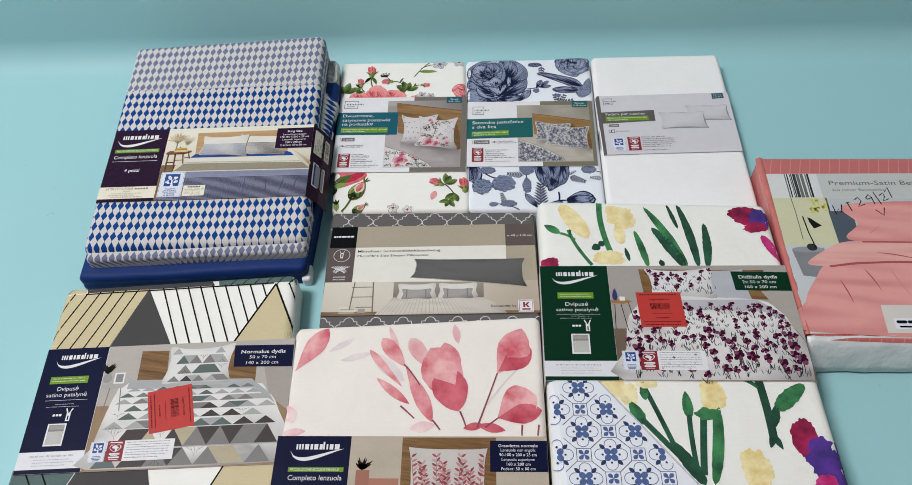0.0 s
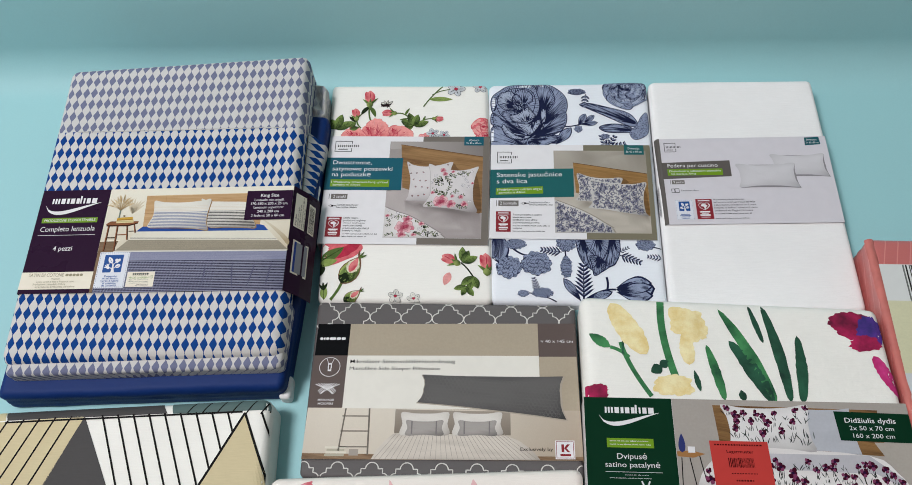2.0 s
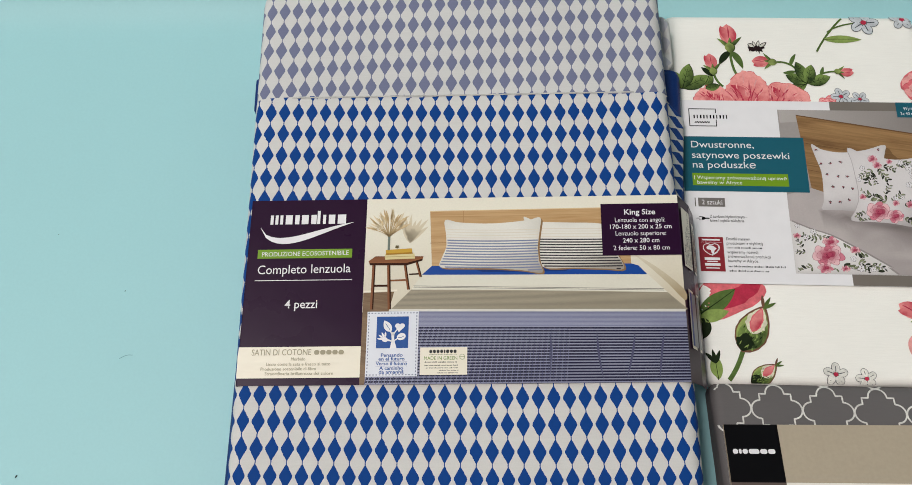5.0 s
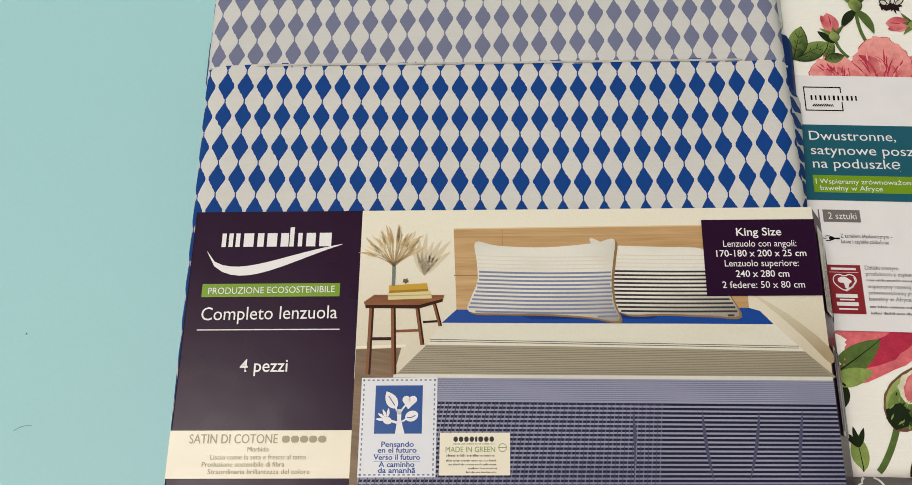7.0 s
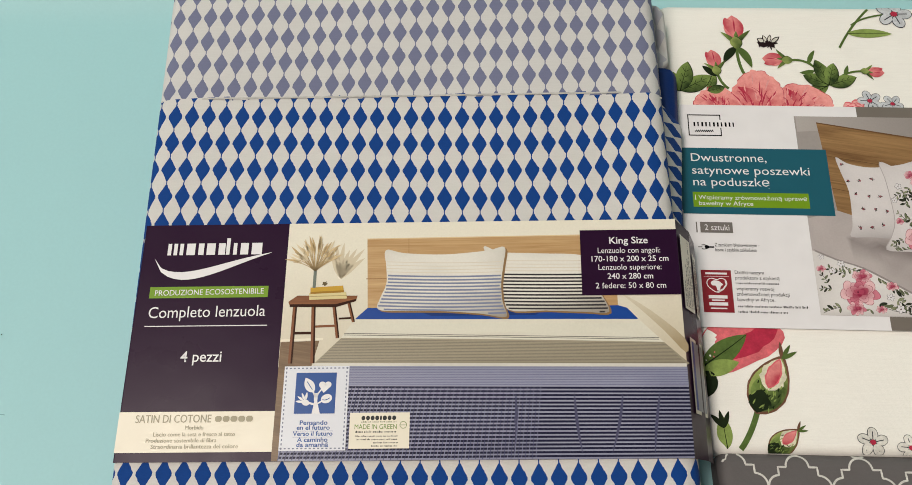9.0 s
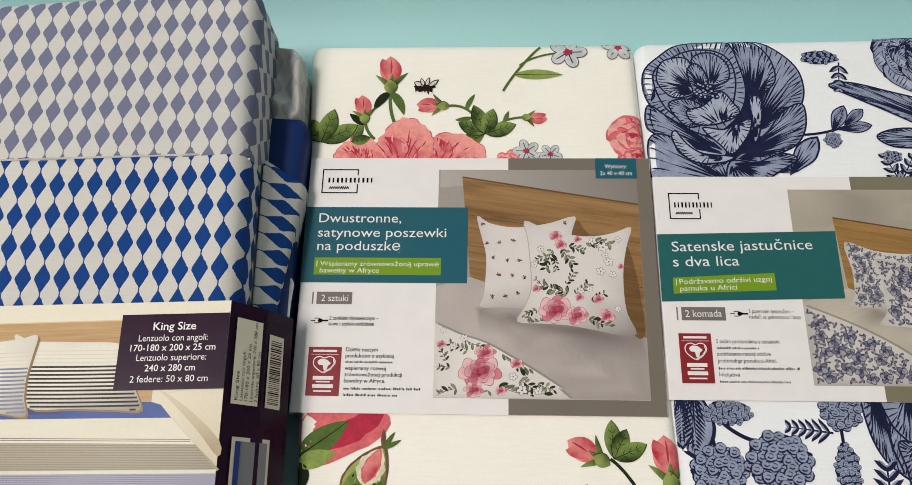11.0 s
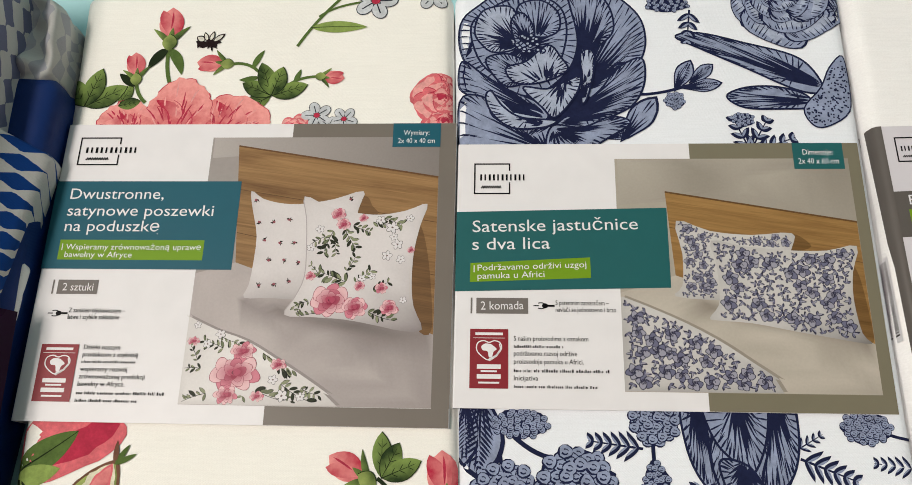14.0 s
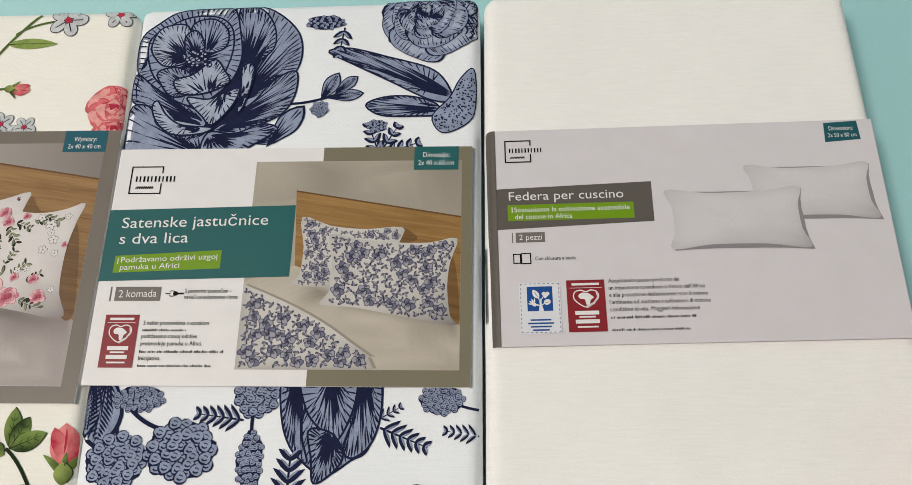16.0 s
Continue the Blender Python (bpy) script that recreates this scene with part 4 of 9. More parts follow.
def rose_pack():
    th = thing("pillowcase_pack", -0.135, 0.91, "folded white pillowcases with pink rose print in card sleeve", "bed linen", "pillowcase packs in the back row")
    bd = Bundle(((-0.2445, 1.0725), (-0.0305, 1.0705), (-0.0225, 0.751), (-0.233, 0.751)), ROW_Z, ROW_MID, ROW_SLOPE, 0.007, seed=1)
    body = bd.mesh("folded_cloth", th, [WHITE_SATIN])
    p = Print(bd.at)
    wide_rose(p, ((-224, 987), (-219, 997), (-210, 1001), (-198, 998), (-194, 984), (-208, 980)), (-206, 978), 4)
    wide_rose(p, ((-168, 986), (-166, 999), (-152, 1004), (-137, 1000), (-128, 987), (-146, 978)), (-160, 976), 5)
    wide_rose(p, ((-200, 986), (-196, 1000), (-187, 1012), (-178, 1015), (-168, 1010), (-162, 1000), (-164, 985), (-182, 976)), (-182, 974), 6)
    p.finish("printed_roses", body, "printed pink roses")
    p = Print(bd.at)
    bud(p, -0.190, 1.037, 0.024, 92, 1, 3)
    p.curve((-0.190, 1.037), (-0.191, 1.020), (-0.186, 1.010), 0.0022, LEAF, 1)
    p.leaf(-0.190, 1.034, 0.018, 0.006, -40, LEAF, 2, -0.4)
    p.leaf(-0.190, 1.034, 0.016, 0.006, 215, LEAF_DARK, 2, 0.3)
    bud(p, -0.206, 1.014, 0.018, 98, 2, 3)
    p.curve((-0.206, 1.014), (-0.205, 1.005), (-0.199, 1.000), 0.002, LEAF, 1)
    p.leaf(-0.206, 1.010, 0.013, 0.005, 140, LEAF_DARK, 2)
    bud(p, -0.155, 1.0235, 0.018, 176, 3, 3)
    p.curve((-0.153, 1.0235), (-0.138, 1.026), (-0.130, 1.006), 0.0018, LEAF, 1)
    p.leaf(-0.141, 1.020, 0.013, 0.0035, 75, LEAF, 2, -0.2)
    p.leaf(-0.137, 1.015, 0.011, 0.0035, 200, LEAF, 2, -0.2)
    leaves(p, -0.129, 1.003, 0.022, (205, 150, 15, 105, 70), 1)
    bud(p, -0.103, 1.0145, 0.014, -6, 4, 3)
    p.curve((-0.127, 1.003), (-0.118, 1.015), (-0.104, 1.0145), 0.0016, LEAF, 1)
    p.leaf(-0.117, 1.010, 0.010, 0.003, 70, LEAF, 2)
    leaves(p, -0.233, 0.998, 0.026, (25, 120, 70), 1)
    leaves(p, -0.214, 0.998, 0.015, (60, 10), 1)
    rose(p, -0.114, 0.984, 0.008, 21)
    p.curve((-0.117, 1.034), (-0.107, 1.052), (-0.092, 1.067), 0.0017, LEAF, 1)
    p.leaf(-0.110, 1.046, 0.032, 0.0075, 2, LEAF_LIGHT, 2, -0.05, LEAF_DARK)
    p.curve((-0.106, 1.053), (-0.098, 1.060), (-0.082, 1.062), 0.0014, LEAF, 1)
    p.finish("printed_buds", body, "printed rosebuds with green leaves")
    p = Print(bd.at)
    for k, (x, y, r) in enumerate(((-0.074, 1.0625, 0.0125), (-0.041, 1.0655, 0.0105), (-0.103, 0.9905, 0.0085), (-0.088, 0.988, 0.0075), (-0.096, 0.984, 0.006), (-0.139, 0.759, 0.009), (-0.117, 0.756, 0.008))):
        daisy(p, x, y, r, 2, k, cloth_ink(226, 224, 216) if y < 0.9 else cloth_ink(204, 208, 212))
    # a small printed bee: dark body, pale wings and thin legs
    p.blob(-0.1675, 1.0368, 0.0058, 0.0026, OUTLINE, 2, 4, 5, 0.3, 18, 0.3)
    p.blob(-0.1725, 1.0372, 0.0022, 0.0028, OUTLINE, 2, 10, 5, 0.3, 14, 0.3)
    pale = cloth_ink(222, 220, 208)
    for x, y, l, w, a in ((-0.1700, 1.0385, 0.0048, 0.0034, 150), (-0.1685, 1.0385, 0.0052, 0.0022, 108), (-0.1668, 1.0385, 0.0056, 0.0022, 74), (-0.1650, 1.0380, 0.0070, 0.0026, 38)):
        p.leaf(x, y, l * 1.16, w * 1.35, a, OUTLINE, 3, n=7)
        p.leaf(x + 0.0004 * math.cos(math.radians(a)), y + 0.0004 * math.sin(math.radians(a)), l * 0.92, w * 0.85, a, pale, 4, n=7)
    for a in (200, 245, 285, 320, 12):
        p.leaf(-0.1665, 1.0368, 0.0056 if a != 245 else 0.0038, 0.0012, a, OUTLINE, 3, n=4)
    p.finish("printed_sprigs", body, "printed small grey-blue blossoms and a small bee mark")
    p = Print(bd.at)
    rose(p, -0.036, 1.000, 0.016, 31)
    rose(p, -0.034, 0.986, 0.013, 32)
    p.mark("printed_petal")
    p.blob(-0.214, 0.817, 0.030, 0.016, PINK, 1, 22, 3, 0.1, 30, 0.05, 3)
    p.leaf(-0.222, 0.806, 0.044, 0.013, 34, PINK_DEEP, 2, 0.0, None, 0.6, 0.25, 5)
    p.leaf(-0.236, 0.803, 0.036, 0.014, 32, LEAF, 3, 0.05, LEAF_DARK)
    p.leaf(-0.236, 0.800, 0.024, 0.010, 12, LEAF_LIGHT, 4, 0.05)
    p.blob(-0.234, 0.793, 0.007, 0.008, LEAF_DARK, 3, 20, 2, 0.1)
    p.finish("printed_roses", body, "printed pink roses")
    p = Print(bd.at)
    rosehip(p, -0.204, 0.778, 0.037, 60, 9, 2)
    p.curve((-0.204, 0.779), (-0.209, 0.764), (-0.217, 0.754), 0.0034, LEAF, 1)
    rosehip(p, -0.199, 0.752, 0.022, 38, 10, 2)
    p.leaf(-0.225, 0.754, 0.020, 0.009, 95, LEAF_LIGHT, 3, 0.0, LEAF_DARK)
    for a in (70, 100, 128):
        p.leaf(-0.226, 0.766, 0.011, 0.003, a, LEAF_DARK, 4)
    bud(p, -0.066, 0.802, 0.022, 150, 12, 2)
    leaves(p, -0.060, 0.803, 0.021, (88, 60, 20), 2)
    p.curve((-0.062, 0.803), (-0.053, 0.797), (-0.042, 0.776), 0.0018, LEAF_DARK, 2)
    leaves(p, -0.046, 0.785, 0.020, (250, 285, 215), 2)
    bud(p, -0.030, 0.790, 0.026, 95, 14, 3)
    p.leaf(-0.075, 0.790, 0.018, 0.01, 250, PINK_PALE, 1)
    leaves(p, -0.054, 0.772, 0.016, (190, 240, 300), 2)
    p.finish("printed_buds", body, "printed rosebuds with green leaves")

    card = row_card(-0.2385, 0.9862, -0.7, 211.5, 158.5)
    sl = sleeve(card, th, WHITE, left=0.022, right=0.02, label="white and grey printed card sleeve")
    p = Print(card.at)
    p.rect(124, 0, 211, 8.2, WARM_GREY, 1)
    p.rect(123.3, 149.5, 211, 158.4, WARM_GREY, 1)
    p.rect(202.6, 8.2, 211.3, 149.5, WARM_GREY, 1)
    p.rect(0, 33.5, 99.3, 82, ink(srgb(30, 98, 116)), 4)
    p.rect(7.6, 66.3, 83.6, 77.1, GREEN, 5)
    p.rect(177.7, 0, 203, 13.8, ink(srgb(30, 98, 116)), 5)
    p.rect(10.7, 87.8, 31.7, 95.3, GREY, 4)
    p.rect(8, 87.8, 8.8, 95.3, GREY, 4)
    p.finish("printed_panel", sl, split=True)
    p = Print(card.at)
    wall = [(82, 8), (110, 8), (150, 8), (202.6, 8), (202.6, 34), (150, 24), (110, 18), (82, 20)]
    p.rect(81, 8, 202.6, 149.4, photo_ink(srgb(176, 168, 164), 0.92, 1.06), 1)
    p.toned(wall, tone_ink((140, 132, 128), (196, 188, 184), 0.02), 1.4, lambda u, v: 0.9 - 0.007 * (u - 82), 4)
    p.poly([(95.6, 13), (202.5, 31), (202.5, 114), (101, 78)], wood_ink(srgb(182, 142, 96), srgb(118, 84, 52)), 2)
    p.line([(95.6, 13), (202.5, 31)], 0.9, ink(srgb(112, 78, 48)), 2.5)
    p.line([(98, 38), (202.5, 56)], 0.35, ink(srgb(104, 74, 46)), 2.5)
    p.line([(100, 62), (202.5, 84)], 0.35, ink(srgb(104, 74, 46)), 2.5)
    sheet = [(81, 84), (101, 78), (126, 87), (152, 96), (178, 105.5), (202.5, 114), (202.5, 130), (202.5, 149.3), (160, 149.3), (120, 149.3), (81, 149.3), (81, 110)]

    def bed_tone(u, v):
        t = 0.92 - 0.30 * max(0, (u - 120) / 82) + 0.35 * noise.noise((u * 0.035 - v * 0.02, v * 0.09 + u * 0.03, 4))
        return t - 0.55 * math.exp(-((v - 99 - (u - 104) * 0.19) / 5.5) ** 2) * (104 < u < 200)
    p.toned(sheet, tone_ink((112, 102, 100), (200, 190, 188), 0.02), 2.2, bed_tone, 16)
    dim = wood_ink(srgb(146, 110, 72), srgb(96, 68, 42))
    p.poly(smooth([(160, 44), (166, 42), (169, 47), (172, 52), (160, 56)], 4), dim, 2.6)
    p.poly(smooth([(192, 58), (196, 62), (200, 84), (201.6, 112), (194, 110), (190, 84)], 4), dim, 2.6)
    back = smooth([(105, 39), (112, 43.4), (123, 46), (134, 46), (149, 43.4), (164, 39), (162, 49), (157, 75), (149, 95), (133, 97), (120, 96.4), (107.4, 96.4), (109, 90), (110, 81), (110.4, 64), (107, 50)], 3)
    front = smooth([(133.6, 42), (146, 47.4), (161, 51), (174, 52), (187, 49.6), (197.4, 46), (194.4, 57), (191.6, 71), (191, 87), (192.4, 100), (197, 111.6), (187, 112.4), (173, 109.6), (158, 107), (142, 106), (128.6, 105), (133, 96), (137, 85), (136.6, 68), (135.4, 54)], 3)
    white = tone_ink((138, 128, 128), (236, 230, 230), 0.015)
    p.toned(back, white, 3, plump(back, 2, 0.5, 0.12), 8)
    p.toned(front, white, 5, plump(front, 5, 0.55, 0.12), 8)
    p.line(front[45:] + front[:1], 0.5, ink(srgb(190, 182, 182)), 5.3)
    dot = (ink(srgb(160, 84, 96)), ink(srgb(70, 62, 58)), ink(srgb(98, 92, 80)))
    both = lambda a, b: within(back)(a, b) and not within(front)(a, b)
    for k in range(40):
        u, v = 108 + 7.2 * (k % 8) + 3.4 * (k // 8 % 2) + 0.9 * math.sin(k * 7), 44 + 11.2 * (k // 8) + 1.2 * math.sin(k * 5)
        if all(both(u + a, v + b) for a, b in ((2, 0), (-2, 0), (0, 2), (0, -2))):
            p.blob(u, v, 0.8, 0.65, dot[0], 4, 0, 3, 0.2, 8, 0.2, k)
            p.blob(u + 0.9 * math.cos(k), v + 0.9 * math.sin(k), 0.6, 0.5, dot[1], 3.9, 0, 3, 0.2, 8, 0.2, k)
            for q in range(3):
                p.leaf(u, v, 1.5 + 0.5 * (q == k % 3), 0.6, 50 * q + 137 * k, dot[1 + q % 2], 3.8, 0.5, n=4)
    inside = within(front)
    for k, (u, v, q, l) in enumerate(((150, 61, 110, 12), (156, 60, 60, 11), (146, 64, 150, 8), (160, 58, 20, 9), (151, 66, 80, 7), (158, 88, 200, 14), (163, 88, -40, 9), (140, 98, 160, 7), (136, 99, 100, 6), (170, 103, 20, 12), (146, 104, 170, 10), (172, 92, -30, 8), (158, 82, -60, 8), (144, 84, 230, 6), (170, 56, 10, 10), (176, 54, 20, 9))):
        spray(p, u, v, l, q, 6, k, inside)
    for k, (u, v, s) in enumerate(((180, 59, 3.4), (174, 55, 2.6), (183, 68, 3.0), (178, 74, 2.8), (185, 76, 2.4), (181, 64, 2.2), (189, 54, 2.2), (166, 86, 2.2), (171, 85, 2.0), (139, 70, 2.2), (187, 97, 2.0), (143, 60, 2.4))):
        sketch_flower(p, u, v, s, 6.4, k)
    for k, (u, v, s) in enumerate(((151, 97.5, 9.6), (163, 101, 6.4), (180.4, 101, 4.6), (176, 91, 3.2), (165, 90, 2.8), (140, 85, 2.6), (152, 51.8, 3.8), (155, 57.4, 3.6), (165, 54, 2.4), (190, 71, 2.0))):
        posy(p, u, v, s, 7.2 + 0.3 * k, k)
    duvet = smooth([(81, 106.6), (95, 112.6), (111, 118), (127, 127), (142, 136), (151, 143)], 3)[:16] + [(158, 149.2), (120, 149.2), (81, 149.2), (81, 128)]
    p.toned([(a + 1.6, b - 0.6) for a, b in duvet], tone_ink((128, 118, 116), (170, 162, 160)), 3.2, lambda u, v: 0.7, 3)
    p.toned(duvet, tone_ink((176, 168, 166), (244, 240, 238), 0.015), 3.5, plump(duvet, 8, 0.2, 0.2), 8)
    inside = within(duvet)
    for k, (u, v, q, l) in enumerate(((90, 132, 180, 8), (88, 128, 240, 8), (94, 144, 160, 12), (120, 124, 30, 14), (128, 131, 10, 14), (118, 142, 20, 14), (130, 139, 30, 15), (134, 145, 60, 8), (112, 145, 100, 8), (100, 122, 200, 10), (86, 146, 120, 8), (98, 116, 20, 10), (140, 141, 20, 9))):
        spray(p, u, v, l, q, 4.4, 30 + k, inside)
    for k, (u, v, s) in enumerate(((131, 144.6, 3.2), (140, 145, 2.4), (126, 137, 2.6), (98, 115, 2.6), (86, 110.6, 2.0), (92, 120, 2.4))):
        sketch_flower(p, u, v, s, 4.8, 20 + k)
    for k, (u, v, s) in enumerate(((107, 134, 12.5), (110, 123.4, 6.4), (104, 144.6, 6.0), (128, 129.6, 4.0), (85, 118.6, 3.0), (119, 145, 3.4))):
        posy(p, u, v, s, 5.6 + 0.3 * k, 20 + k, 0.62)
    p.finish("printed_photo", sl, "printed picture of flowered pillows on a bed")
    p = Print(card.at)
    logo_frame(p, 8.3, 7.8, 22.5, 16.4, BLACK)
    zip_icon(p, 10.5, 105.3, BLACK)
    p.rect(9, 68.4, 9.5, 72, WHITE, 6.5)
    text_bars(p, 30.1, 128.6, (27,), 3.6, 1.9, BLACK)
    text_bars(p, 30.1, 143.8, (45, 31), 3.6, 2.0, BLACK)
    p.finish("small_print", sl, "plain black printed marks")
    letters(card, "Dwustronne,", 8.4, 43.6, 6.3, WHITE, sl, 50.4)
    letters(card, "satynowe poszewki", 8.4, 53, 6.3, WHITE, sl, 78)
    letters(card, "na poduszkę", 8.6, 61.6, 6.3, WHITE, sl, 50.2)
    letters(card, "Wspieramy zrównoważoną uprawę", 11.2, 71.6, 3.2, WHITE, sl, 71, lift=7)
    letters(card, "bawełny w Afryce", 11.2, 75.8, 3.2, WHITE, sl, 35.5, lift=7)
    letters(card, "2 sztuki", 13.5, 93.5, 4.2, WHITE, sl, 16)
    letters(card, "Wymiary:", 190.3, 6.9, 3.0, WHITE, sl, 13.6, align="CENTER", lift=7)
    letters(card, "2x 40 x 40 cm", 190.3, 11.6, 3.0, WHITE, sl, 19.4, align="CENTER", lift=7)
    letters(card, "Z zamkiem błyskawicznym –", 19, 104.8, 2.5, BLACK, sl, 29)
    letters(card, "łatwe i szybkie zakładanie", 18.8, 108.2, 2.5, BLACK, sl, 26.7)
    for k, (s, w) in enumerate((("Dzięki naszym", 18.4), ("produktom z etykietą", 27.8), ("", 0), ("wspieramy rozwój", 23.6), ("zrównoważonej produkcji", 32.9), ("bawełny w Afryce.", 23.5))):
        if s:
            letters(card, s, 30.1, 123.4 + 3.6 * k, 2.5, BLACK, sl, w)
    red_badge(card, sl, 8.6, 121, 19, 28.1)


BLUE_INK, BLUE_MID, BLUE_PALE = cloth_ink(46, 54, 96), cloth_ink(148, 159, 186), cloth_ink(172, 182, 204)


def petal_lined(p, x, y, l, w, turn, lift, seed, fill=None, hatch=5, bend=0.0):
    """an engraved petal: dark rim, paler field and hatching lines"""
    p.leaf(x, y, l, w, turn, BLUE_INK, lift, bend, None, 0.6, 0.06, seed)
    a = radians(turn)
    p.leaf(x + l * 0.05 * math.cos(a), y + l * 0.05 * math.sin(a), l * 0.89, w * 0.84, turn, fill or BLUE_MID, lift + 1, bend, None, 0.6, 0.06, seed)
    r = random.Random(seed)
    for k in range(hatch):
        o = (k + 0.5) / hatch - 0.5
        t = radians(turn + o * 30)
        d = r.uniform(0.35, 0.7)
        p.leaf(x + l * 0.05 * math.cos(t), y + l * 0.05 * math.sin(t), l * d, min(l * 0.045, 0.0012) if l < 1 else l * 0.045, turn + o * 26, BLUE_INK, lift + 1.6, bend + o * 0.1, None, 0.35, n=6)
        e = radians(turn + o * 10)
        if k % 2:
            p.leaf(x + l * 0.9 * math.cos(e), y + l * 0.9 * math.sin(e), l * r.uniform(0.15, 0.3), min(l * 0.03, 0.0009), turn + o * 10 + 180, BLUE_INK, lift + 1.6, 0, None, 0.35, n=5)


def peony(p, x, y, r, seed):
    """an engraved peony: broad cupped petals round an off-centre heart, shaded with hatching from the foot"""
    p.mark("printed_peony")
    rn = random.Random(seed)
    lift = 1.0
    hx, hy = x - r * 0.12, y + r * 0.1
    p.blob(x, y, r * 0.97, r * 0.9, BLUE_INK, 0.6, 0, 7, 0.05, 40, 0.05, seed)
    for ring, (n, d, s, wide) in enumerate(((7, 0.60, 0.42, 1.35), (6, 0.44, 0.36, 1.4), (5, 0.28, 0.30, 1.4), (4, 0.15, 0.22, 1.3), (3, 0.05, 0.14, 1.2))):
        for k in range(n):
            a = 360 * k / n + ring * 37 + rn.uniform(-16, 16)
            c, q = math.cos(radians(a)), math.sin(radians(a))
            f = ring / 4
            px, py = x + (hx - x) * f + r * d * c, y + (hy - y) * f + r * d * q
            rx = r * s * rn.uniform(0.8, 1.1)
            ry = r * s * wide * rn.uniform(0.85, 1.15)
            sd = seed * 7 + ring * 9 + k
            lean = a + rn.uniform(-22, 22)
            c, q = math.cos(radians(lean)), math.sin(radians(lean))
            p.blob(px, py, rx, ry, BLUE_INK, lift, lean, 3, 0.09, 30, 0.03, sd)
            p.blob(px + rx * 0.03 * c, py + rx * 0.03 * q, rx * 0.93, ry * 0.94, BLUE_MID, lift + 0.35, lean, 3, 0.09, 30, 0.03, sd)
            # the deep shade at the foot, then the light on the bulge and the hatching
            p.blob(px - rx * 0.62 * c, py - rx * 0.62 * q, rx * 0.34, ry * 0.74, BLUE_INK, lift + 0.55, lean, 4, 0.16, 22, 0.2, sd + 5)
            p.blob(px + rx * 0.5 * c, py + rx * 0.5 * q, rx * 0.22, ry * 0.5, BLUE_PALE, lift + 0.5, lean, 4, 0.25, 18, 0.25, sd + 3)
            for h in range(14):
                o = (h + rn.uniform(0.1, 0.9)) / 14 - 0.5
                e = math.sqrt(max(0.0, 1 - (1.9 * o) ** 2))
                p.leaf(px + rx * 0.92 * e * c - ry * 1.75 * o * q, py + rx * 0.92 * e * q + ry * 1.75 * o * c, rx * rn.uniform(0.25, 0.75), r * 0.022, lean + 180 - o * 50, BLUE_INK, lift + 0.8, o * 0.3, None, 0.25, n=5)
            for h in range(15):
                o = (h + rn.uniform(0.1, 0.9)) / 15 - 0.5
                e = math.sqrt(max(0.0, 1 - (1.9 * o) ** 2))
                bx, by = px - rx * 0.9 * e * c - ry * 1.8 * o * q, py - rx * 0.9 * e * q + ry * 1.8 * o * c
                p.leaf(bx, by, rx * rn.uniform(0.55, 1.35) * (0.4 + 0.6 * e), r * 0.056 * rn.uniform(0.7, 1.25), lean + o * 30, BLUE_INK, lift + 0.8, -o * 0.5, None, 0.25, n=6)
            lift += 1.1
    for k in range(16):
        p.blob(hx + r * rn.uniform(-0.16, 0.16), hy + r * rn.uniform(-0.12, 0.14), r * 0.05, r * 0.035, (BLUE_INK, BLUE_INK, BLUE_PALE)[k % 3], lift + 0.4, rn.uniform(0, 180), 3, 0.2, 8)


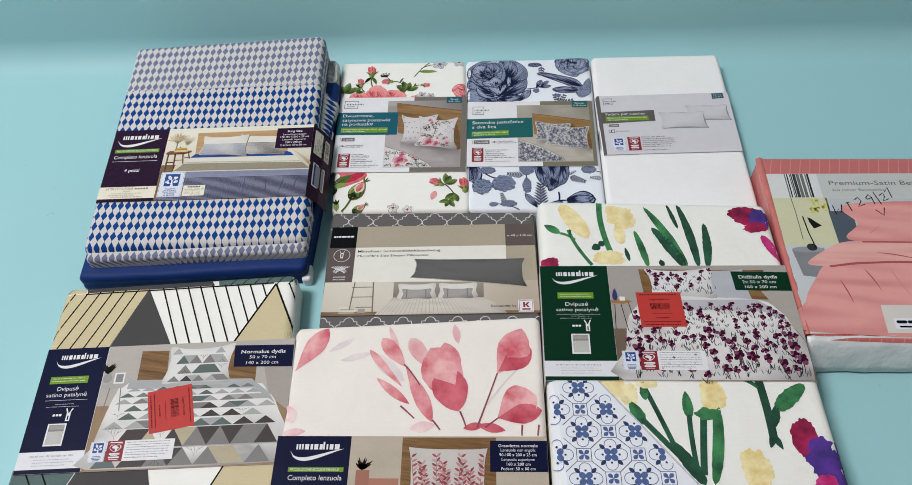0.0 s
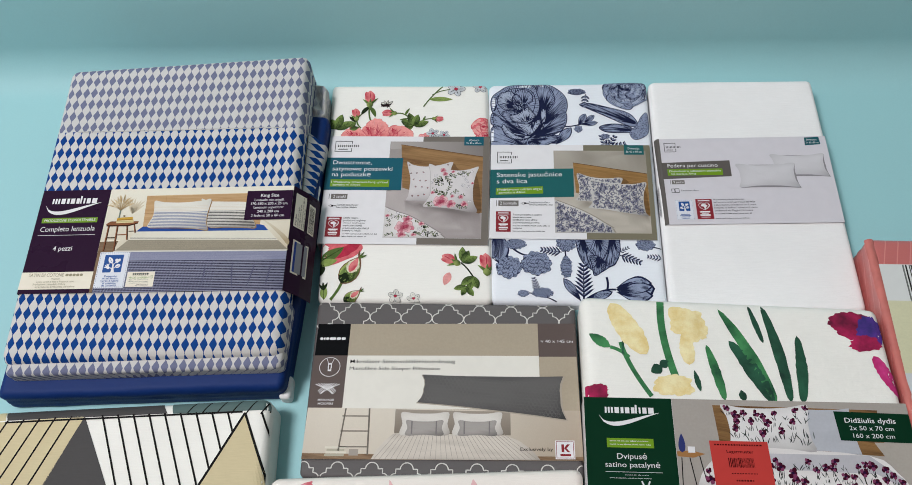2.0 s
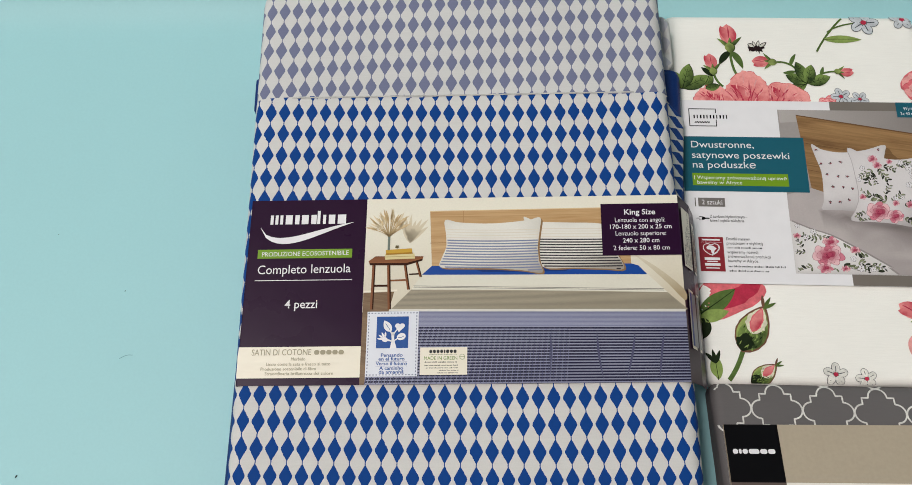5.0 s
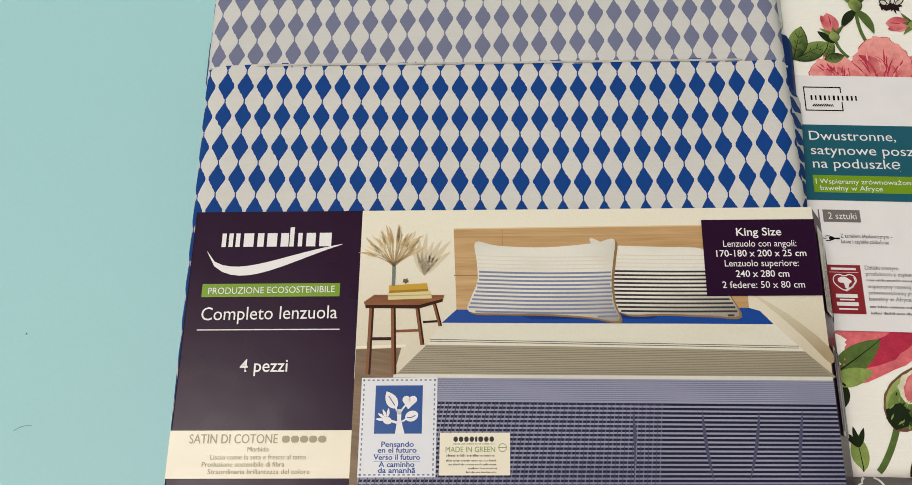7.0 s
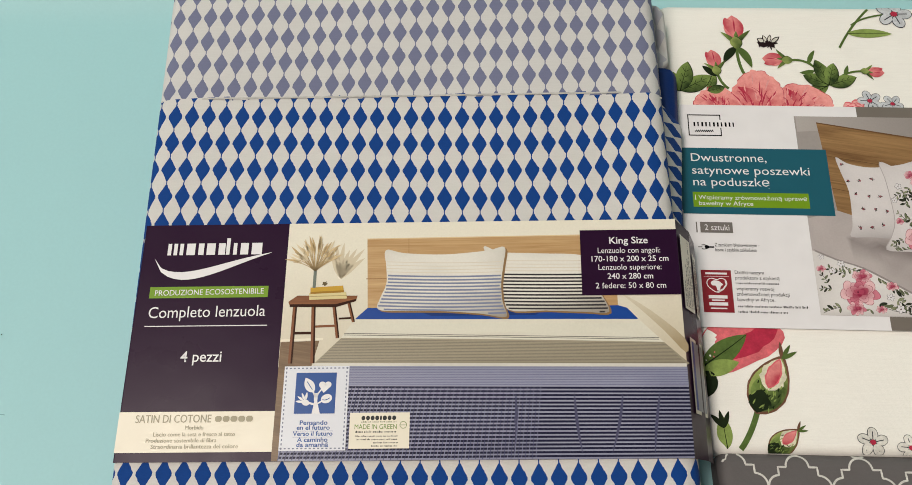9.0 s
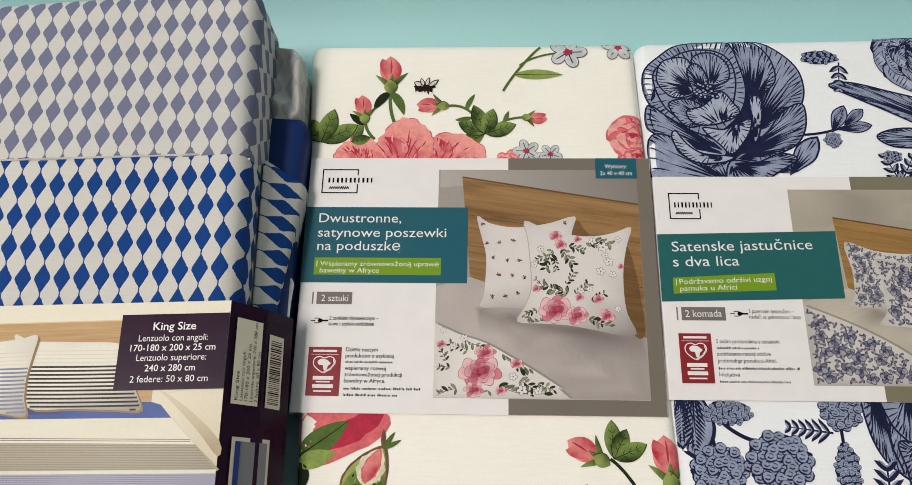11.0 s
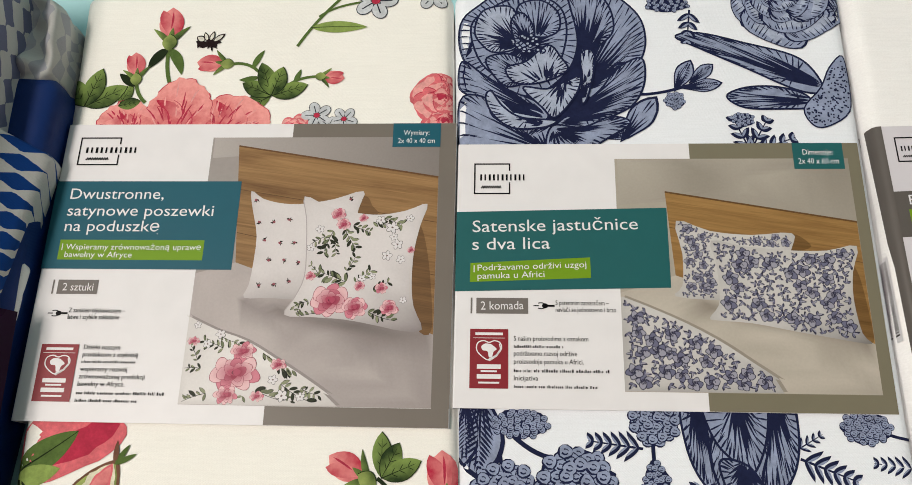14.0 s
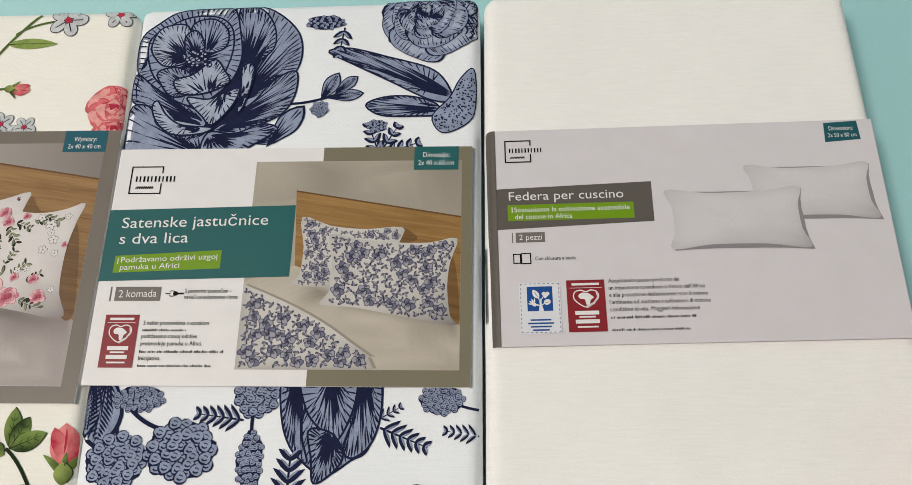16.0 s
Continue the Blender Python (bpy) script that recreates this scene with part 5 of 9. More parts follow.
def engraved(p, pts, foot, lift, seed, n=26, dark=0.6, pale=False):
    """one engraved petal: a dark rim, a grey-blue field and strokes that run out from its foot, all in metres"""
    r = random.Random(seed)
    rim = smooth([(a / 1000, b / 1000) for a, b in pts], 5)
    fx, fy = foot[0] / 1000, foot[1] / 1000
    size = max(math.hypot(a - fx, b - fy) for a, b in rim)
    mu, mv = sum(a for a, _ in rim) / len(rim), sum(b for _, b in rim) / len(rim)
    p.toned(rim, BLUE_PALE if pale else BLUE_MID, lift, lambda u, v: 1.0, 4)
    p.line(rim + rim[:1], 0.0011, BLUE_INK, lift + 0.5)
    inside = within(rim)
    for k in range(n * 5):
        e = rim[int((k + r.random()) / (n * 5) * len(rim)) % len(rim)]
        d = math.hypot(e[0] - fx, e[1] - fy)
        if d < size * 0.25:
            continue
        turn = math.degrees(math.atan2(e[1] - fy, e[0] - fx))
        # from the foot outwards, then from the rim inwards
        a = r.uniform(0.04, 0.16)
        l = d * dark * r.uniform(0.35, 1.1)
        a += r.random() ** 2 * 0.5 * (1 - dark)
        s = (fx + (e[0] - fx) * a, fy + (e[1] - fy) * a)
        tip = (s[0] + l * math.cos(radians(turn)), s[1] + l * math.sin(radians(turn)))
        if inside(*s) and inside(*tip) and inside((s[0] + tip[0]) / 2, (s[1] + tip[1]) / 2):
            p.leaf(*s, l, 0.00115 * r.uniform(0.6, 1.3), turn, BLUE_INK, lift + 0.6, r.uniform(-0.06, 0.06), None, 0.3, 0.15, k, 6)
        if k % 2:
            b = (mu - e[0], mv - e[1])
            turn = math.degrees(math.atan2(b[1] * 0.5 + fy * 0.5 - e[1] * 0.5, b[0] * 0.5 + fx * 0.5 - e[0] * 0.5)) + r.uniform(-8, 8)
            l = min(math.hypot(*b) * 0.6, size * r.uniform(0.06, 0.3))
            if inside(e[0] + l * math.cos(radians(turn)), e[1] + l * math.sin(radians(turn))):
                p.leaf(*e, l, 0.0008, turn, BLUE_INK, lift + 0.7, 0.0, None, 0.25, n=4)


def great_peony(p):
    """the wide open peony at the back of the pack"""
    p.mark("printed_peony")
    p.blob(0.022, 1.020, 0.046, 0.043, BLUE_INK, 0.4, 0, 5, 0.03, 40, 0.02, 3)
    leaf = (
        (((30, 1066), (42, 1071), (59, 1063), (72, 1049), (75, 1033), (71, 1020), (64, 1019), (55, 1008), (44, 996), (37, 1009), (36, 1038)), (38, 1002), 0.75),
        (((34, 1067), (46, 1068), (56, 1056), (58, 1040), (50, 1030), (42, 1022), (38, 1040)), (40, 1020), 0.7),
        (((72, 1022), (73, 1008), (67, 995), (56, 988), (39, 981), (25, 982), (36, 992), (49, 1003), (59, 1016)), (26, 984), 0.7),
        (((-26, 1046), (-15, 1058), (-3, 1066), (14, 1069), (30, 1068), (36, 1050), (38, 1030), (30, 1012), (10, 1000), (-16, 1014), (-25, 1026)), (14, 1026), 0.35),
        (((-20, 1044), (-8, 1056), (6, 1062), (22, 1061), (31, 1052), (32, 1034), (24, 1014), (4, 1008), (-14, 1020)), (10, 1030), 0.6),
        (((-26, 1006), (-25, 1022), (-14, 1014), (0, 1004), (16, 996), (21, 987), (9, 982), (-6, 988), (-16, 997)), (20, 988), 0.65),
        (((-26, 998), (-12, 999), (-8, 988), (7, 980), (22, 982), (21, 966), (-2, 964), (-24, 966)), (20, 968), 0.5),
        (((21, 966), (23, 982), (39, 981), (54, 987), (64, 983), (48, 972), (42, 966)), (24, 980), 0.5),
        (((-13, 1054), (2, 1056), (6, 1044), (5, 1030), (-7, 1027), (-14, 1032), (-18, 1041)), (6, 1032), 0.55),
        (((6, 1056), (18, 1060), (28, 1052), (28, 1040), (18, 1036), (8, 1042)), (16, 1034), 0.95),
        (((2, 1046), (8, 1052), (14, 1044), (14, 1034), (6, 1030)), (12, 1030), 0.95),
        (((-12, 1022), (-2, 1026), (8, 1022), (14, 1012), (4, 1006), (-4, 1008)), (14, 1008), 0.5),
        (((-1, 1017), (10, 1021), (22, 1031), (29, 1023), (32, 1015), (18, 1008), (4, 1008)), (20, 1005), 0.45),
        (((8, 1005), (21, 1004), (32, 1009), (39, 1011), (36, 1000), (25, 987), (18, 993)), (30, 1010), 0.45),
        (((39, 1024), (44, 1028), (47, 1024), (46, 1013), (42, 998), (39, 996), (40, 1012)), (40, 997), 0.2),
        (((-12, 999), (-9, 1003), (-3, 994), (7, 987), (25, 985), (18, 981), (2, 981), (-8, 989)), (20, 984), 0.3),
    )
    for k, (pts, foot, dark) in enumerate(leaf):
        engraved(p, pts, foot, 1 + 1.0 * k, 40 + k, 30 if k < 8 else 16, dark, k in (8, 12, 13, 14, 15))
    r = random.Random(9)
    for k in range(22):
        x, y = 0.013 + r.uniform(-0.008, 0.008), 1.032 + r.uniform(-0.006, 0.006)
        p.blob(x, y, 0.0016, 0.0014, BLUE_INK, 17.4 + 0.05 * k, 0, 0, 0, 8)
        p.blob(x, y, 0.0008, 0.0007, BLUE_PALE, 17.5 + 0.05 * k, 0, 0, 0, 7)


def hanging_peony(p):
    """the half-hidden flower in front of the sleeve, its petals drooping"""
    p.mark("printed_peony")
    leaf = (
        (((78, 838), (90, 846), (104, 846), (118, 846), (130, 836), (129, 818), (124, 802), (116, 797), (104, 790), (92, 796), (82, 810)), (104, 848), 0.6),
        (((78, 838), (86, 846), (92, 832), (90, 812), (94, 796), (86, 802), (80, 816)), (86, 846), 0.75),
        (((112, 846), (124, 846), (130, 836), (130, 818), (125, 804), (116, 798), (112, 804), (117, 820), (116, 834)), (120, 846), 0.6),
        (((88, 840), (104, 836), (117, 840), (116, 822), (108, 806), (100, 812), (92, 822)), (104, 840), 0.7),
        (((94, 812), (106, 810), (112, 800), (108, 792), (98, 786), (96, 798)), (106, 812), 0.6),
    )
    for k, (pts, foot, dark) in enumerate(leaf):
        engraved(p, pts, foot, 1 + k, 70 + k, 30, dark)
    p.toned(smooth([(0.090, 0.846), (0.104, 0.848), (0.118, 0.846), (0.116, 0.838), (0.104, 0.834), (0.093, 0.838)], 4), BLUE_PALE, 8, lambda u, v: 1.0, 3)


def berries(p, x, y, w, h, seed, n=26):
    p.mark("berry_cluster")
    rn = random.Random(seed)
    p.blob(x, y, w * 0.5, h * 0.5, BLUE_INK, 1, 0, 5, 0.08, 24, 0.12, seed)
    s = min(w, h) * 0.11
    for k in range(n + 10):
        d = math.sqrt((k + 0.5) / (n + 10))
        a = k * 2.4 + seed
        px, py = x + w * d * math.cos(a) * 0.5, y + h * d * math.sin(a) * 0.5
        at = 1.5 + 0.35 * (k % 5)
        p.blob(px, py, s * 1.2, s * 1.15, BLUE_INK, at, 0, 0, 0, 10)
        p.blob(px + s * 0.06, py + s * 0.08, s * 1.0, s * 0.94, BLUE_MID, at + 0.3, 0, 3, 0.12, 10, 0.1, k)
        p.curve((px - s * 0.5, py - s * 0.1), (px - s * 0.1, py - s * 0.6), (px + s * 0.4, py - s * 0.2), s * 0.3, BLUE_INK, at + 0.6, 0.4, 4)
        p.curve((px - s * 0.2, py + s * 0.4), (px + s * 0.3, py + s * 0.5), (px + s * 0.5, py + s * 0.1), s * 0.2, BLUE_INK, at + 0.6, 0.5, 4)


def fronds(p, x, y, l, turn, n, seed, w=0.3):
    """a notched dark leaf made of blades along a rib"""
    p.mark("printed_frond")
    rn = random.Random(seed)
    a = radians(turn)
    p.line([(x, y), (x + l * math.cos(a), y + l * math.sin(a))], l * 0.05, BLUE_INK, 2, 0.6)
    for k in range(n):
        t = (k + 0.4) / n
        for s in (-1, 1):
            p.leaf(x + l * t * math.cos(a), y + l * t * math.sin(a), l * 0.36 * (1.1 - 0.6 * t), l * w * 0.5, turn + s * 36, BLUE_INK, 2, 0.2 * s, n=6)
            p.leaf(x + l * (t + 0.05) * math.cos(a), y + l * (t + 0.05) * math.sin(a), l * 0.24 * (1.1 - 0.6 * t), l * w * 0.2, turn + s * 36, BLUE_MID, 3, 0.2 * s, n=5)


def plume(p, x, y, l, w, turn, seed, bend=0.0):
    """a long leaf with close ribs"""
    p.mark("printed_leaf")
    petal_lined(p, x, y, l, w, turn, 1, seed, hatch=5, bend=bend)
    a = radians(turn)
    for k in range(14):
        t = 0.15 + 0.75 * k / 14
        off = bend * l * t * t
        px, py = x + l * t * math.cos(a) - off * math.sin(a), y + l * t * math.sin(a) + off * math.cos(a)
        for s in (-1, 1):
            p.leaf(px, py, w * 0.42 * math.sin(math.pi * min(t + 0.1, 1)), w * 0.05, turn + 48 * s, BLUE_INK, 3, n=4)


def blue_pack():
    th = thing("pillowcase_pack", 0.077, 0.91, "folded white pillowcases with dark blue peonies in card sleeve", "bed linen", "pillowcase packs in the back row")
    bd = Bundle(((-0.0295, 1.071), (0.182, 1.0725), (0.1815, 0.749), (-0.0245, 0.751)), ROW_Z, ROW_MID, ROW_SLOPE, 0.007, seed=2)
    body = bd.mesh("folded_cloth", th, [printed_cloth("pale_satin", (236, 240, 246), 0.35, 0.6)])
    p = Print(bd.at)
    great_peony(p)
    p.finish("printed_peony", body, "large engraved-style blue peony print")
    p = Print(bd.at)
    peony(p, 0.152, 1.058, 0.030, 6)
    p.finish("printed_peony", body)
    p = Print(bd.at)
    hanging_peony(p)
    p.finish("printed_peony", body)
    p = Print(bd.at)
    p.mark("printed_bud")
    for k, (dy, turn, l, w, bend) in enumerate(((0, 2, 0.046, 0.034, 0), (0.002, 16, 0.043, 0.019, -0.12), (-0.003, -14, 0.043, 0.018, 0.14), (0.0, 3, 0.044, 0.014, 0.05))):
        petal_lined(p, 0.122, 0.768 + dy, l, w, turn, 1 + 2.0 * k, 80 + k, None, 8, bend)
    p.finish("printed_bud", body)
    p = Print(bd.at)
    p.curve((0.070, 1.000), (0.085, 1.000), (0.104, 1.008), 0.0016, BLUE_INK, 2)
    plume(p, 0.088, 1.001, 0.022, 0.010, 62, 1)
    plume(p, 0.092, 1.003, 0.022, 0.008, 8, 2)
    plume(p, 0.096, 1.006, 0.018, 0.008, 40, 3)
    berries(p, 0.088, 0.996, 0.010, 0.010, 3, 12)
    berries(p, 0.088, 1.056, 0.024, 0.010, 4, 18)
    fronds(p, 0.100, 1.052, 0.022, 262, 4, 5)
    # the printed hummingbird's two wings, simplified to ribbed leaf shapes
    for k, (pts, foot) in enumerate(((((91, 1035), (104, 1037), (128, 1030), (152, 1022), (162, 1012), (165, 1000), (152, 1001), (128, 1014), (104, 1027)), (172, 1000)), (((115, 998), (126, 1003), (142, 1003), (156, 998), (158, 991), (144, 990), (124, 991)), (166, 994)))):
        p.mark("printed_leaf")
        engraved(p, pts, foot, 2 + 1.2 * k, 200 + k, 26, 0.8)
    # the hummingbird's dotted body, simplified to a bud shape
    p.mark("printed_bud")
    bird_body = smooth([(0.178, 1.021), (0.170, 1.014), (0.164, 1.002), (0.154, 0.990), (0.158, 0.980), (0.166, 0.980), (0.177, 0.988), (0.1795, 1.004)], 4)
    p.toned(bird_body, BLUE_MID, 5, lambda u, v: 1.0, 4)
    p.line(bird_body + bird_body[:1], 0.0008, BLUE_INK, 5.4)
    r = random.Random(31)
    held = within(bird_body)
    for k in range(260):
        x, y = r.uniform(0.155, 0.179), r.uniform(0.980, 1.020)
        if held(x - 0.001, y) and held(x + 0.001, y):
            p.blob(x, y, 0.0007 * r.uniform(0.6, 1.3), 0.0005, BLUE_INK, 5.6, r.uniform(0, 180), 0, 0, 6)
    fronds(p, 0.124, 0.966, 0.022, 60, 4, 6)
    fronds(p, 0.124, 0.966, 0.022, 110, 4, 7)
    fronds(p, 0.127, 0.966, 0.022, 20, 4, 8)
    berries(p, 0.122, 0.984, 0.012, 0.008, 9, 12)
    petal_lined(p, 0.058, 0.972, 0.034, 0.014, 52, 3, 33)
    plume(p, 0.050, 0.974, 0.020, 0.008, 20, 34)
    p.finish("printed_foliage", body, "dark blue engraved-style leaf print")
    p = Print(bd.at)
    plume(p, -0.013, 0.846, 0.044, 0.024, 262, 41, 0.1)
    plume(p, -0.021, 0.842, 0.034, 0.014, 268, 42)
    p.curve((-0.006, 0.830), (0.008, 0.812), (0.024, 0.812), 0.0022, BLUE_INK, 1)
    p.curve((-0.008, 0.832), (-0.006, 0.815), (-0.004, 0.806), 0.0018, BLUE_INK, 1)
    p.curve((0.066, 0.838), (0.063, 0.815), (0.066, 0.795), 0.0018, BLUE_INK, 1)
    for k, (x, y, w, h) in enumerate(((0.004, 0.828, 0.026, 0.013), (-0.004, 0.797, 0.028, 0.026), (0.029, 0.802, 0.034, 0.028), (0.066, 0.829, 0.021, 0.020), (0.065, 0.797, 0.013, 0.028), (0.161, 0.827, 0.022, 0.014), (0.036, 0.764, 0.024, 0.012), (0.013, 0.763, 0.013, 0.008))):
        berries(p, x, y, w, h, 60 + k, 34)
    p.curve((0.013, 0.763), (0.026, 0.766), (0.052, 0.753), 0.0014, BLUE_INK, 1)
    p.curve((0.166, 0.826), (0.174, 0.822), (0.180, 0.822), 0.0014, BLUE_INK, 1)
    fronds(p, 0.060, 0.817, 0.025, 172, 6, 61, 0.2)
    fronds(p, 0.129, 0.817, 0.014, 30, 4, 62, 0.22)
    fronds(p, 0.130, 0.813, 0.026, -22, 6, 63, 0.2)
    fronds(p, 0.180, 0.809, 0.018, 172, 5, 64, 0.2)
    fronds(p, 0.030, 0.766, 0.018, 105, 5, 67, 0.22)
    fronds(p, 0.084, 0.756, 0.044, 88, 8, 68, 0.13)
    p.curve((0.122, 0.768), (0.104, 0.770), (0.082, 0.752), 0.0024, BLUE_INK, 2)
    p.curve((0.112, 0.768), (0.114, 0.776), (0.112, 0.784), 0.0026, BLUE_INK, 2)
    plume(p, 0.081, 0.753, 0.036, 0.011, 124, 65)
    plume(p, 0.084, 0.755, 0.036, 0.011, 14, 66, 0.05)
    plume(p, 0.084, 0.752, 0.026, 0.009, -2, 69)
    p.finish("printed_foliage", body, "dark blue engraved-style leaf print")

    card = row_card(-0.0262, 0.9712, -0.6, 203.5, 136.5)
    sl = sleeve(card, th, WHITE, left=0.022, right=0.02, label="white and olive printed card sleeve")
    teal, olive = ink(srgb(38, 104, 106)), ink(srgb(134, 128, 108))
    p = Print(card.at)
    p.rect(118.8, 0, 203.4, 8.6, olive, 1)
    p.rect(118.8, 127.8, 203.4, 136.4, olive, 1)
    p.rect(197.6, 8.6, 203.4, 127.8, olive, 1)
    p.poly([(0, 38), (105.3, 35.6), (105.1, 77.3), (0, 79.8)], teal, 4)
    p.poly([(7.4, 65.2), (66.5, 62), (66.6, 72.6), (7.2, 75)], GREEN, 5)
    p.rect(170.6, 0, 195.6, 14.5, teal, 5)
    p.rect(10.6, 83, 35.8, 90.9, GREY, 4)
    p.rect(7.8, 83, 8.6, 90.9, GREY, 4)
    p.finish("printed_panel", sl, split=True)
    p = Print(card.at)
    p.rect(80.6, 8.6, 197.6, 127.8, photo_ink(srgb(190, 182, 168), 0.92, 1.06), 1)
    p.toned([(82, 8.6), (110, 8.6), (150, 8.6), (197.6, 8.6), (197.6, 46), (150, 38), (110, 32), (82, 34)], tone_ink((146, 138, 126), (192, 184, 172), 0.02), 1.4, lambda u, v: 0.75 + 0.3 * math.sin(u * 0.09) * (v < 30) - 0.002 * (u - 82), 6)
    p.poly([(105, 27), (197.5, 43), (197.5, 104), (107.6, 71)], wood_ink(srgb(190, 148, 92), srgb(128, 92, 50)), 2)
    p.line([(105, 27), (197.5, 43)], 0.9, ink(srgb(110, 78, 46)), 2.5)
    p.line([(106, 46), (197.5, 64)], 0.35, ink(srgb(110, 80, 46)), 2.5)
    sheet = [(80.6, 80), (107.6, 71), (130, 79), (152, 88), (175, 96), (197.5, 104), (197.5, 116), (197.5, 127.6), (150, 127.6), (120, 127.6), (80.6, 127.6), (80.6, 100)]
    p.toned(sheet, tone_ink((126, 116, 104), (210, 201, 188), 0.02), 2.2, lambda u, v: 0.9 - 0.12 * (u > 170) + 0.3 * noise.noise((u * 0.04 - v * 0.03, v * 0.1 + u * 0.03, 6)) - 0.55 * math.exp(-((v - 84 - (u - 108) * 0.22) / 4.5) ** 2) * (106 < u < 197), 14)
    dim = wood_ink(srgb(150, 114, 68), srgb(102, 72, 38))
    p.poly(smooth([(162, 50), (168, 50), (174, 56), (164, 58)], 4), dim, 2.6)
    p.poly(smooth([(192, 66), (195, 72), (197, 92), (197, 103), (192, 100), (190, 82)], 4), dim, 2.6)
    back = smooth([(109.6, 42.6), (126, 48), (146, 50), (165.4, 49), (164, 58), (153, 84), (128, 83.4), (107, 81.6), (110.6, 76), (111.6, 60)], 3)
    front = smooth([(126, 53), (142, 56), (164, 58), (181, 58), (195.6, 55.6), (192, 69), (190.6, 83), (192.4, 99), (196, 104), (182, 102), (162, 98.4), (142, 94.6), (126, 93.4), (122.4, 92), (127, 86), (128, 77), (127.4, 64)], 3)
    linen = tone_ink((118, 114, 112), (220, 217, 214), 0.015)
    p.toned(back, linen, 3, plump(back, 4, 0.5, 0.14), 8)
    toile(p, back, (108, 44, 164, 84), 170, (2.6, 3.6), 3.4, 3, front)
    p.toned(front, linen, 5, plump(front, 6, 0.5, 0.14), 8)
    toile(p, front, (124, 55, 195, 103), 230, (4.0, 5.0), 5.4, 4)
    duvet = smooth([(80.6, 82.6), (103, 91), (124, 102), (140, 113), (150, 121)], 3)[:13] + [(153.4, 127.6), (120, 127.6), (80.6, 127.6), (80.6, 104)]
    p.toned([(a + 1.6, b - 0.6) for a, b in duvet], tone_ink((140, 130, 118), (176, 168, 156)), 3.1, lambda u, v: 0.6, 3)
    p.toned(duvet, linen, 3.5, plump(duvet, 9, 0.2, 0.2), 8)
    toile(p, duvet, (81, 84, 152, 127), 210, (4.2, 5.2), 4.2, 6)
    p.finish("printed_photo", sl, "printed picture of blue flowered pillows on a bed")
    p = Print(card.at)
    logo_frame(p, 8.5, 11, 18.6, 17.2, BLACK)
    zip_icon(p, 40.6, 86.8, BLACK)
    p.rect(9, 66.4, 9.5, 70, WHITE, 6.5)
    text_bars(p, 28.8, 106.1, (24,), 3.6, 1.9, BLACK)
    text_bars(p, 28.8, 117.6, (45.6,), 3.6, 2.1, BLACK)
    text_bars(p, 28.8, 125.2, (39,), 3.6, 1.9, BLACK)
    p.finish("small_print", sl, "plain black printed marks")
    letters(card, "Satenske jastučnice", 8.2, 48.9, 6.6, WHITE, sl, 82.5, turn=-1.2)
    letters(card, "s dva lica", 8.2, 58.3, 6.6, WHITE, sl, 38.7, turn=-1.2)
    letters(card, "Podržavamo održivi uzgoj", 11, 69.2, 3.3, WHITE, sl, 53.6, lift=7, turn=-2.2)
    letters(card, "pamuka u Africi", 11, 73.4, 3.3, WHITE, sl, 33, lift=7, turn=-2)
    letters(card, "2 komada", 12.8, 89, 4.4, WHITE, sl, 20.8, turn=-1)
    letters(card, "Dimenzije:", 183, 6.6, 3.2, WHITE, sl, 15, align="CENTER", lift=7)
    letters(card, "2x 40 x 60 cm", 183, 11.6, 3.2, WHITE, sl, 20, align="CENTER", lift=7)
    letters(card, "S patentnim zatvaračem –", 49.1, 86.4, 2.5, BLACK, sl, 25.6)
    letters(card, "navlači se jednostavno i brzo", 49.1, 89.8, 2.5, BLACK, sl, 29)
    for s, v, w in (("S našim proizvodima s oznakom", 104.2, 35.5), ("podržavamo razvoj održive", 111.4, 30), ("proizvodnje pamuka u Africi.", 115.3, 33), ("Inicijativa", 123.2, 11.5)):
        letters(card, s, 28.8, v, 2.5, BLACK, sl, w)
    red_badge(card, sl, 7.8, 98.6, 18.3, 28.6)


